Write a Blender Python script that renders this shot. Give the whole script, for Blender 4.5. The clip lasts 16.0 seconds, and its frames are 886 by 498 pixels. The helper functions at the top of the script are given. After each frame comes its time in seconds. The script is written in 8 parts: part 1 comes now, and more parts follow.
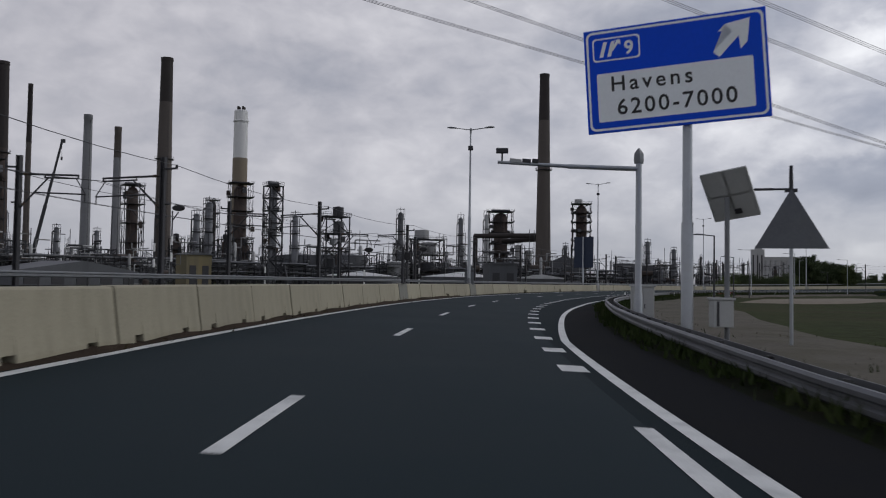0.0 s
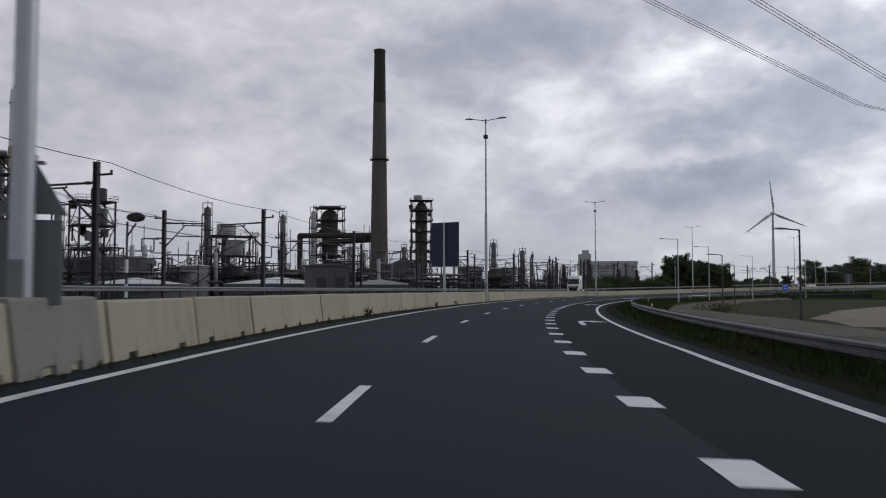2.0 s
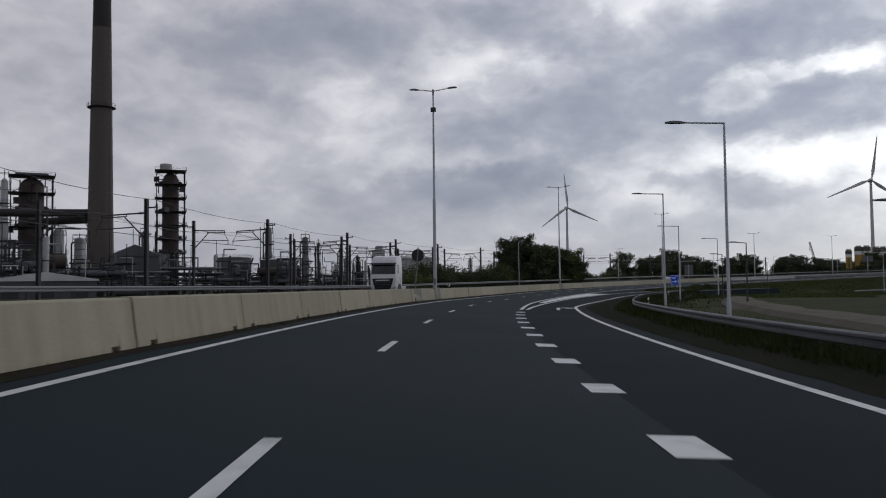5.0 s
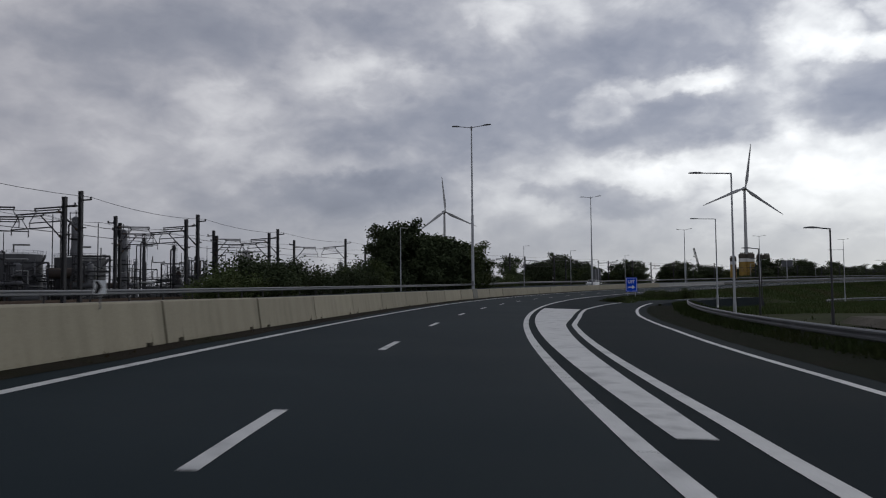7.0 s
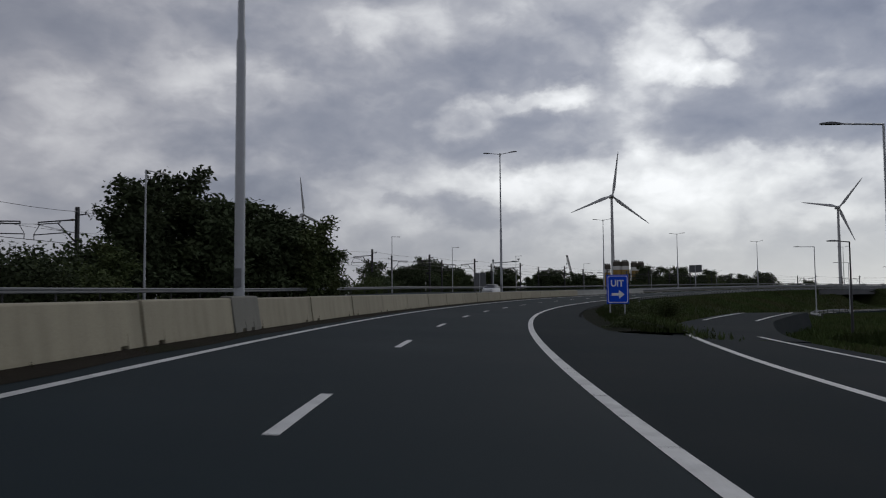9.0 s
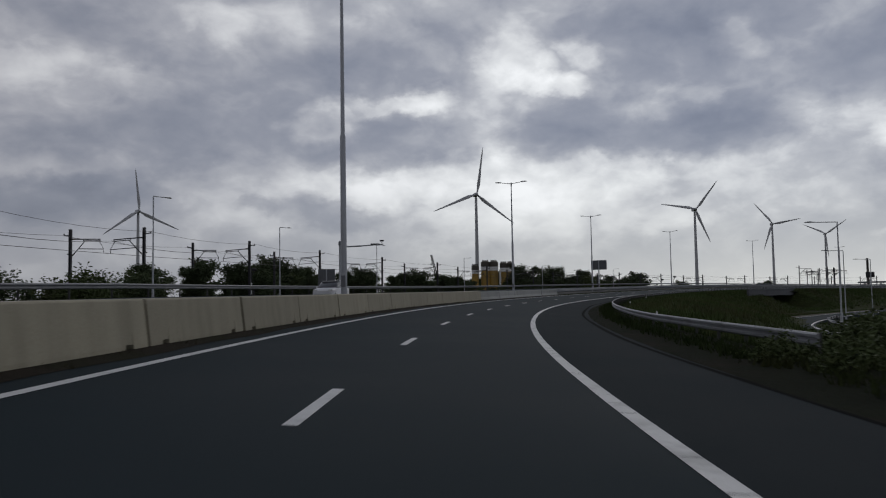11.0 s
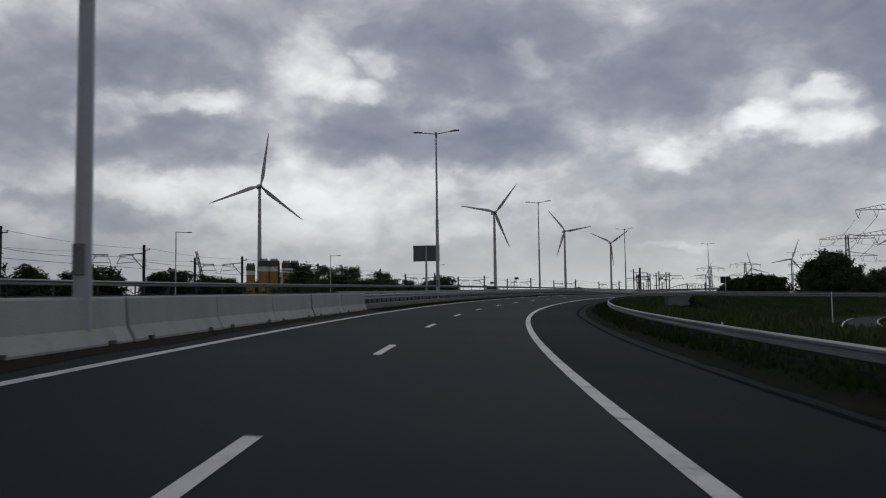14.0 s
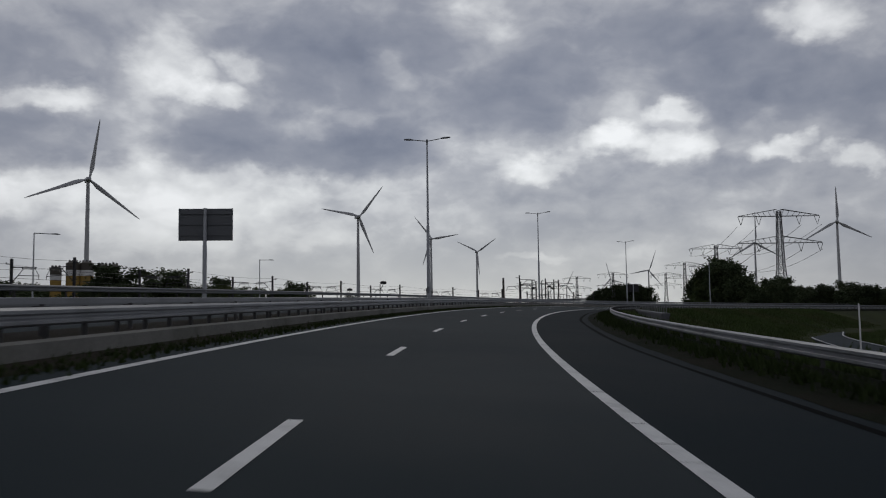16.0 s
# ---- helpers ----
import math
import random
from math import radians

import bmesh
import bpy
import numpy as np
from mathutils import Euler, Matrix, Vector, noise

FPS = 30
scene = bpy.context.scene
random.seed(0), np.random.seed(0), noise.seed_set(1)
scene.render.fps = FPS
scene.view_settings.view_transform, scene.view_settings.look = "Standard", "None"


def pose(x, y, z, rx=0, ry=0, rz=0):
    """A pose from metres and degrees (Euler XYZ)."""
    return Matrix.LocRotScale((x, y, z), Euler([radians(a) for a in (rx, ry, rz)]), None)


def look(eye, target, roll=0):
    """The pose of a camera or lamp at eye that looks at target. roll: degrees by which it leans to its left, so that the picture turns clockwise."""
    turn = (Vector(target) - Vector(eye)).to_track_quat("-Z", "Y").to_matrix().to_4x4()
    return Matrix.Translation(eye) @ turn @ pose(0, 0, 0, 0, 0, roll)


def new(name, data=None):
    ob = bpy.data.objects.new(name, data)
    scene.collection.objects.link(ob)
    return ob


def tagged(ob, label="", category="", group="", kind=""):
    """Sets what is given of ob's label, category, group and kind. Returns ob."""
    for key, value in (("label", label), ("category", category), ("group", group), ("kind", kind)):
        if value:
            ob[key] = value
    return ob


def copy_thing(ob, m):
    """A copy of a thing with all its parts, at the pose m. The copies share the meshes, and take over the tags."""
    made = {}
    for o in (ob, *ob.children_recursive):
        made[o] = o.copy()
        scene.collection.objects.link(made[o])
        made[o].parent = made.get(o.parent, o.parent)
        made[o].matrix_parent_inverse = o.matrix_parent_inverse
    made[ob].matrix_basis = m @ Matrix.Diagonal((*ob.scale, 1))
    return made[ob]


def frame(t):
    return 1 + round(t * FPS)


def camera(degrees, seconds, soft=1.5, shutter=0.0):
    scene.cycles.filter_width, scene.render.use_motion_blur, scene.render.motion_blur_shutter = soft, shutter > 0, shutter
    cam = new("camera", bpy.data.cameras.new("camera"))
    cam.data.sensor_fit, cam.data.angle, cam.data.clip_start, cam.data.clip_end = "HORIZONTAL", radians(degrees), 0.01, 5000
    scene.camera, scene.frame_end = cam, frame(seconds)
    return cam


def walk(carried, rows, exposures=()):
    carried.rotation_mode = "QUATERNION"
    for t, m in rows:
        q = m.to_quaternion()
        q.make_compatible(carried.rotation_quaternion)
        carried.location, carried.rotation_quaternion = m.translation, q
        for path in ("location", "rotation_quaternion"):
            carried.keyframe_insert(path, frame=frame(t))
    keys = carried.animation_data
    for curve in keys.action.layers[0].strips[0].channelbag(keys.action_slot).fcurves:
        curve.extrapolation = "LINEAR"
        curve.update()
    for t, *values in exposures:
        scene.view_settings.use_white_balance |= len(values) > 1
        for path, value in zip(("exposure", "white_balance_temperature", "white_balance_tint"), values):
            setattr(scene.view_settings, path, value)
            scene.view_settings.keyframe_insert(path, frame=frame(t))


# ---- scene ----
cam = camera(57.0, 16.0, soft=1.1, shutter=0.12)

# ---------------------------------------------------------------- the car's way along the road
SPEED, EYE, DRIFT = 29.6, 1.32, -0.015
WAY = [  # seconds, yaw, pitch, lean
    (0.0, 0.0, 2.32, 0.85), (0.5, -2.26, 2.64, 0.31), (1.0, -5.07, 2.94, 0.0), (1.5, -8.18, 2.66, 0.18),
    (2.0, -11.74, 2.91, -0.03), (2.5, -15.08, 2.97, -0.22), (3.0, -17.87, 2.74, -0.47), (3.5, -20.07, 2.6, -0.88),
    (4.0, -22.19, 2.63, -0.98), (4.5, -24.24, 2.59, -0.81), (5.0, -26.22, 2.66, -0.65), (5.5, -28.22, 2.79, -0.59),
    (6.0, -30.33, 2.94, -0.62), (6.5, -32.6, 3.09, -0.65), (7.0, -35.03, 3.08, -0.53), (7.5, -37.33, 3.12, -0.52),
    (8.0, -39.63, 3.47, -0.52), (8.5, -42.16, 3.57, -0.43), (9.0, -44.67, 3.62, -0.44), (9.5, -47.08, 3.74, -0.53),
    (10.0, -49.44, 3.85, -0.68), (10.5, -51.9, 3.89, -0.85), (11.0, -54.53, 3.76, -0.95), (11.5, -57.07, 3.82, -1.01),
    (12.0, -59.59, 3.77, -1.27), (12.5, -61.94, 3.95, -1.45), (13.0, -64.18, 4.05, -1.29), (13.5, -66.57, 4.05, -0.99),
    (14.0, -69.05, 3.94, -0.75), (14.5, -71.47, 4.04, -0.84), (15.0, -73.61, 4.33, -1.1), (15.5, -75.85, 4.42, -0.96),
    (16.0, -78.58, 4.49, -0.73),
]
STEP = 0.05
_t = np.array([r[0] for r in WAY])


def smooth(ts, vals):
    """Catmull-Rom through values half a second apart."""
    vals = np.asarray(vals, float)
    x = np.asarray(ts, float) / 0.5
    k = np.clip(np.floor(x).astype(int), 0, len(vals) - 2)
    u = x - k
    v = np.r_[2 * vals[0] - vals[1], vals, 2 * vals[-1] - vals[-2]]
    a, b, c, d = v[k], v[k + 1], v[k + 2], v[k + 3]
    return 0.5 * (2 * b + (c - a) * u + (2 * a - 5 * b + 4 * c - d) * u * u + (3 * b - a - 3 * c + d) * u ** 3)


fine_t = np.arange(0, 16.001, STEP)
yaw_f = smooth(fine_t, [r[1] for r in WAY])
head_f = np.radians(yaw_f + DRIFT)
grade_f = np.interp(fine_t, [0, 7.5, 8.5, 11, 12.5, 14.5, 16], [0, 0, .4, .55, .75, .9, 1.1])
px = np.r_[0, np.cumsum((-np.sin(head_f[1:]) - np.sin(head_f[:-1])) / 2 * SPEED * STEP)]
py = np.r_[0, np.cumsum((np.cos(head_f[1:]) + np.cos(head_f[:-1])) / 2 * SPEED * STEP)]
pz = np.r_[0, np.cumsum(np.tan(np.radians((grade_f[1:] + grade_f[:-1]) / 2)) * SPEED * STEP)]
ps = fine_t * SPEED
# the road runs on past both ends of the drive
DS = SPEED * STEP
N_AHEAD, N_BACK = 260, 60
kk = np.arange(1, N_AHEAD + 1) * DS
h_a = head_f[-1] - kk / 360.0
x_a = px[-1] + np.cumsum(-np.sin(h_a) * DS)
y_a = py[-1] + np.cumsum(np.cos(h_a) * DS)
g_a = np.interp(kk, [0, 60, 140, 400], [1.1, 1.0, 0.0, -0.6])
z_a = pz[-1] + np.cumsum(np.tan(np.radians(g_a)) * DS)
kb = np.arange(1, N_BACK + 1) * DS
h_b = head_f[0] + kb / 380.0
x_b = px[0] - np.cumsum(-np.sin(h_b) * DS)
y_b = py[0] - np.cumsum(np.cos(h_b) * DS)
RS = np.r_[-kb[::-1], ps, ps[-1] + kk]
RX = np.r_[x_b[::-1], px, x_a]
RY = np.r_[y_b[::-1], py, y_a]
RZ = np.r_[np.zeros(N_BACK), pz, z_a]
RH = np.r_[h_b[::-1], head_f, h_a]
S_MIN, S_MAX = float(RS[0]) + 1, float(RS[-1]) - 1


def bank(s):
    return np.interp(s, [0, 250, 330, 370], [.035, .035, .05, .065])


def along(s):
    """Place, heading at station s."""
    return (float(np.interp(s, RS, RX)), float(np.interp(s, RS, RY)), float(np.interp(s, RS, RZ)), float(np.interp(s, RS, RH)))


def road_z(s, d):
    return float(np.interp(s, RS, RZ)) - float(bank(s)) * max(-24.0, min(d, 12.0))


def R(s, d, h=0.0):
    """World place at station s, d metres to the right of the drive, h above the banked road."""
    x, y, z, a = along(s)
    return Vector((x + d * math.cos(a), y + d * math.sin(a), road_z(s, d) + h))


def dash_line(s):
    return float(np.interp(s, [0, 30, 60, 90, 120, 170, 214, 240, 260, 335, 385, 455, 480, 600],
                           [-1.76, -1.42, -1.3, -1.24, -1.33, -1.6, -1.9, -1.76, -1.66, -1.6, -1.72, -1.72, -1.62, -1.6]))


rows = []
for t, yaw, pitch, lean in WAY:
    x, y, z = (float(np.interp(t, fine_t, q)) for q in (px, py, pz))
    ya, pi = radians(yaw), radians(pitch)
    ahead = Vector((-math.sin(ya) * math.cos(pi), math.cos(ya) * math.cos(pi), math.sin(pi)))
    eye = Vector((x, y, z + EYE))
    rows.append((t, look(eye, eye + ahead * 50, lean)))
walk(cam, rows, exposures=[(0.0, 0.08), (1.0, 0.18), (2.5, 0.16), (3.5, 0.04), (4.5, -0.05), (7.0, -0.34), (11.0, -0.60), (16.0, -0.73)])

# ---------------------------------------------------------------- daylight
world = bpy.data.worlds.new("overcast")
scene.world = world
world.use_nodes = True
wn, wl = world.node_tree.nodes, world.node_tree.links
wn.clear()
SUN_AZ, SUN_EL = radians(78.0), radians(38.0)   # clockwise from +y


def wmath(op, a, b=None, clamp=False):
    n = wn.new("ShaderNodeMath")
    n.operation, n.use_clamp = op, clamp
    for i, v in enumerate((a, b)):
        if v is None:
            continue
        if isinstance(v, (int, float)):
            n.inputs[i].default_value = v
        else:
            wl.new(v, n.inputs[i])
    return n.outputs[0]


def wramp(fac, stops):
    n = wn.new("ShaderNodeValToRGB")
    el = n.color_ramp.elements
    while len(el) < len(stops):
        el.new(0.5)
    for e, (p, c) in zip(el, stops):
        e.position, e.color = p, (*c, 1)
    wl.new(fac, n.inputs[0])
    return n.outputs[0]


def wmix(fac, a, b, mode="MIX"):
    n = wn.new("ShaderNodeMix")
    n.data_type, n.blend_type = "RGBA", mode
    for i, v in ((0, fac), (6, a), (7, b)):
        if isinstance(v, (int, float)):
            n.inputs[i].default_value = v
        elif isinstance(v, tuple):
            n.inputs[i].default_value = (*v, 1)
        else:
            wl.new(v, n.inputs[i])
    return n.outputs[2]


coord = wn.new("ShaderNodeTexCoord").outputs["Generated"]
sep = wn.new("ShaderNodeSeparateXYZ")
wl.new(coord, sep.inputs[0])
up = wmath("MAXIMUM", sep.outputs[2], 0.0)
# how near a direction lies to the veiled sun, 0 to 1
toward = wmath("ADD", wmath("MULTIPLY", sep.outputs[0], math.sin(SUN_AZ)), wmath("MULTIPLY", sep.outputs[1], math.cos(SUN_AZ)))
near_sun = wmath("ADD", wmath("MULTIPLY", toward, 0.5), 0.5, True)
glow = wmath("POWER", near_sun, 3.9)


def wnoise(scale, detail, rough, off, dist=0.0, tall=1.5, out=0):
    mp = wn.new("ShaderNodeMapping")
    mp.inputs["Location"].default_value, mp.inputs["Scale"].default_value = off, (1, 1, tall)
    wl.new(coord, mp.inputs["Vector"])
    n = wn.new("ShaderNodeTexNoise")
    n.inputs["Scale"].default_value, n.inputs["Detail"].default_value = scale, detail
    n.inputs["Roughness"].default_value, n.inputs["Distortion"].default_value = rough, dist
    wl.new(mp.outputs[0], n.inputs["Vector"])
    return n.outputs[out]


# compass direction and height in radians, ruffled so that the clouds get billowing edges
compass = wn.new("ShaderNodeCombineXYZ")
wl.new(wmath("ARCTAN2", sep.outputs[0], sep.outputs[1]), compass.inputs[0])
wl.new(wmath("ARCSINE", sep.outputs[2]), compass.inputs[1])


def wvec(op, a, b):
    n = wn.new("ShaderNodeVectorMath")
    n.operation = op
    for i, v in enumerate((a, b)):
        if isinstance(v, tuple):
            n.inputs[i].default_value = v
        else:
            wl.new(v, n.inputs[i])
    return n.outputs[0]


ruffle = wvec("ADD", wvec("MULTIPLY", wvec("SUBTRACT", wnoise(7.0, 2.0, 0.5, (2.0, 5.0, 1.0), out=1), (0.5, 0.5, 0.5)), (0.11, 0.055, 0.0)),
              wvec("MULTIPLY", wvec("SUBTRACT", wnoise(24.0, 4.0, 0.55, (4.0, 1.0, 7.0), out=1), (0.5, 0.5, 0.5)), (0.060, 0.042, 0.0)))
compass = wvec("ADD", compass.outputs[0], ruffle)


def puff(az, el, wide, high, strength):
    """A soft cloud at a compass direction, in degrees."""
    mp = wn.new("ShaderNodeMapping")
    mp.vector_type = "TEXTURE"
    mp.inputs["Location"].default_value = (radians(az), radians(el), 0)
    mp.inputs["Scale"].default_value = (radians(wide) * 1.35, radians(high) * 1.35, 1)
    wl.new(compass, mp.inputs["Vector"])
    g = wn.new("ShaderNodeTexGradient")
    g.gradient_type = "SPHERICAL"
    wl.new(mp.outputs[0], g.inputs[0])
    return wmath("MULTIPLY", wmath("MULTIPLY", g.outputs["Fac"], 1.75, True), strength)


# clouds (above 0) and bright rifts (below 0): compass direction, height, half width, half height in degrees, strength
SKY_NORTH = [(-3.5, 14.4, 10.0, 2.3, 0.3), (-20.7, 15.8, 11.6, 1.9, 0.25), (8.4, 18.1, 5.8, 1.5, -0.1), (20.0, 4.0, 16.0, 3.6, 0.42), (-7.6, 17.6, 7.7, 1.5, -0.2), (-1.4, 6.7, 9.6, 2.7, -0.3),
             (-18.7, 6.1, 7.7, 3.1, -0.1), (3.8, 2.4, 6.2, 1.2, 0.2), (-11.3, 10.3, 7.7, 1.5, 0.15)]
SKY_NNE = [(16.7, 16.1, 8.1, 2.5, 0.55), (13.5, 12.5, 4.6, 1.7, 0.3), (30.7, 17.5, 5.4, 1.9, 0.5), (34.0, 10.5, 7.7, 1.7, 0.35), (28.5, 6.7, 6.2, 1.3, 0.75),
           (26.2, 14.7, 2.3, 1.9, -0.4), (31.0, 15.2, 2.7, 1.5, -0.3), (20.2, 12.9, 3.5, 1.2, -0.3), (13.4, 7.1, 5.8, 3.1, -0.1), (21.3, 8.2, 3.9, 1.2, -0.2), (28.9, 9.2, 4.6, 1.0, -0.3)]
SKY_NE = [(33.2, 11.8, 6.2, 2.7, 0.38), (42.0, 14.5, 5.8, 3.1, 0.26), (49.6, 16.1, 5.4, 3.1, 0.28), (32.4, 7.5, 2.3, 1.0, 0.45), (46.3, 6.6, 3.5, 1.1, 0.45), (41.9, 6.9, 1.5, 0.6, 0.4),
          (39.2, 19.0, 2.3, 1.5, -0.5), (46.3, 12.2, 2.7, 1.2, -0.75), (53.0, 13.8, 2.3, 1.0, -0.6), (34.0, 14.5, 2.3, 1.5, -0.35), (50.2, 7.6, 3.9, 1.5, -0.35), (38.7, 8.7, 3.5, 1.2, -0.25)]
SKY_ENE = [(60.0, 6.0, 22.0, 3.0, -0.4), (80.0, 3.0, 11.0, 2.2, 0.5), (52.5, 16.7, 6.9, 3.5, 0.28), (62.8, 12.0, 5.0, 2.3, 0.6), (50.8, 11.0, 6.5, 1.7, 0.45), (47.3, 6.5, 3.9, 0.8, 0.4), (59.7, 16.7, 2.3, 2.3, -0.6),
           (65.0, 16.5, 1.5, 1.0, -0.7), (62.1, 14.7, 2.3, 0.8, -0.6), (50.1, 13.7, 4.6, 0.8, -0.6), (70.8, 13.1, 2.3, 1.0, -0.4), (54.4, 8.6, 7.7, 1.5, -0.5), (62.3, 6.1, 9.6, 2.3, -0.3)]
SKY_EAST = [(69.0, 17.3, 6.5, 3.1, 0.55), (72.1, 11.3, 5.0, 1.9, 0.75), (82.6, 14.3, 7.7, 3.1, 0.5), (92.5, 17.9, 8.5, 3.1, 0.6), (99.5, 15.4, 4.6, 2.7, 0.65), (104.8, 13.7, 3.9, 3.5, 0.8),
            (78.2, 19.3, 3.9, 1.9, 0.35), (91.1, 8.9, 8.5, 1.5, 0.45), (98.5, 8.9, 4.6, 1.3, 0.3), (89.1, 5.9, 5.8, 1.2, 0.4)]
RIFTS_EAST = [(96.0, 10.4, 13.0, 1.9, -0.32), (75.3, 17.4, 1.5, 1.5, -0.45), (94.8, 13.6, 2.1, 1.0, -0.95), (90.4, 11.6, 2.3, 1.0, -0.75), (94.9, 11.0, 2.3, 1.2, -0.7), (102.3, 10.0, 1.9, 0.8, -0.9), (106.2, 9.5, 1.5, 0.8, -0.8),
              (81.5, 20.3, 2.3, 1.5, -0.35), (103.1, 18.4, 2.7, 1.2, -0.8), (67.4, 9.2, 3.1, 1.0, -0.4), (85.3, 10.3, 2.3, 0.8, -0.5), (85.1, 3.5, 2.3, 0.3, -0.5), (74.5, 8.9, 3.1, 1.9, -0.25)]
big = wnoise(3.2, 2.0, 0.45, (3.1, 1.7, 0.4), 0.0, 1.5)
mid = wnoise(7.5, 5.0, 0.50, (7.3, 2.9, 5.0), 0.25, 1.9)
billow = wnoise(22.0, 4.0, 0.52, (1.3, 8.9, 2.0), 0.35, 1.7)
# unseen upper sky: heavy cloud added there to dim the ground
overhead = wramp(up, [(0.0, (0, 0, 0)), (0.36, (0, 0, 0)), (0.6, (1, 1, 1))])
cover = wmath("ADD", wmath("MULTIPLY", wmath("SUBTRACT", big, 0.5), 0.5), wmath("MULTIPLY", wmath("SUBTRACT", mid, 0.5), 1.15))
cover = wmath("ADD", cover, wmath("MULTIPLY", wmath("SUBTRACT", billow, 0.5), 0.55))
cover = wmath("ADD", cover, wmath("MULTIPLY", overhead, 0.55))
for row in SKY_NORTH + SKY_NNE + SKY_NE + SKY_ENE + SKY_EAST + RIFTS_EAST:
    cover = wmath("ADD", cover, puff(*row[:4], (0.46 if row[4] > 0 else 0.45) * row[4]))
cover = wmath("ADD", wmath("MULTIPLY", cover, 0.66), 0.42, True)
grey_side = wramp(cover, [(0.06, (0.72, 0.71, 0.745)), (0.27, (0.565, 0.555, 0.60)), (0.46, (0.455, 0.452, 0.50)), (0.66, (0.335, 0.345, 0.40)), (0.95, (0.25, 0.262, 0.32))])
sun_side = wramp(cover, [(0.03, (1.62, 1.66, 1.70)), (0.18, (1.26, 1.30, 1.34)), (0.31, (0.95, 0.985, 1.05)), (0.40, (0.70, 0.735, 0.82)), (0.56, (0.465, 0.505, 0.615)), (0.78, (0.325, 0.37, 0.49)), (0.98, (0.24, 0.28, 0.39))])
clouds = wmix(glow, grey_side, sun_side)
low = wmix(wmath("POWER", near_sun, 14.0), (0.37, 0.385, 0.435), (1.10, 1.12, 1.08))
haze = wramp(up, [(0.0, (0.80, 0.80, 0.80)), (0.05, (0.52, 0.52, 0.52)), (0.11, (0.22, 0.22, 0.22)), (0.17, (0.05, 0.05, 0.05)), (0.22, (0.0, 0.0, 0.0))])
sky_col = wmix(haze, clouds, low)
sky_tex = wn.new("ShaderNodeTexSky")
sky_tex.sky_type, sky_tex.sun_disc = "NISHITA", False
sky_tex.sun_elevation, sky_tex.sun_rotation = SUN_EL, SUN_AZ
bg_clear = wn.new("ShaderNodeBackground")
bg_clear.inputs[1].default_value = 0.05
wl.new(sky_tex.outputs[0], bg_clear.inputs[0])
bg_cloud = wn.new("ShaderNodeBackground")
bg_cloud.inputs[1].default_value = 1.0
wl.new(sky_col, bg_cloud.inputs[0])
blend = wn.new("ShaderNodeMixShader")
blend.inputs[0].default_value = 0.94
wl.new(bg_clear.outputs[0], blend.inputs[1]), wl.new(bg_cloud.outputs[0], blend.inputs[2])
wl.new(blend.outputs[0], wn.new("ShaderNodeOutputWorld").inputs[0])

sun = new("sun", bpy.data.lights.new("sun", "SUN"))
sun.data.energy, sun.data.angle, sun.data.color = 0.5, radians(14), (1.0, 0.95, 0.88)
sun.matrix_world = look((math.sin(SUN_AZ) * 100, math.cos(SUN_AZ) * 100, math.tan(SUN_EL) * 100), (0, 0, 0))


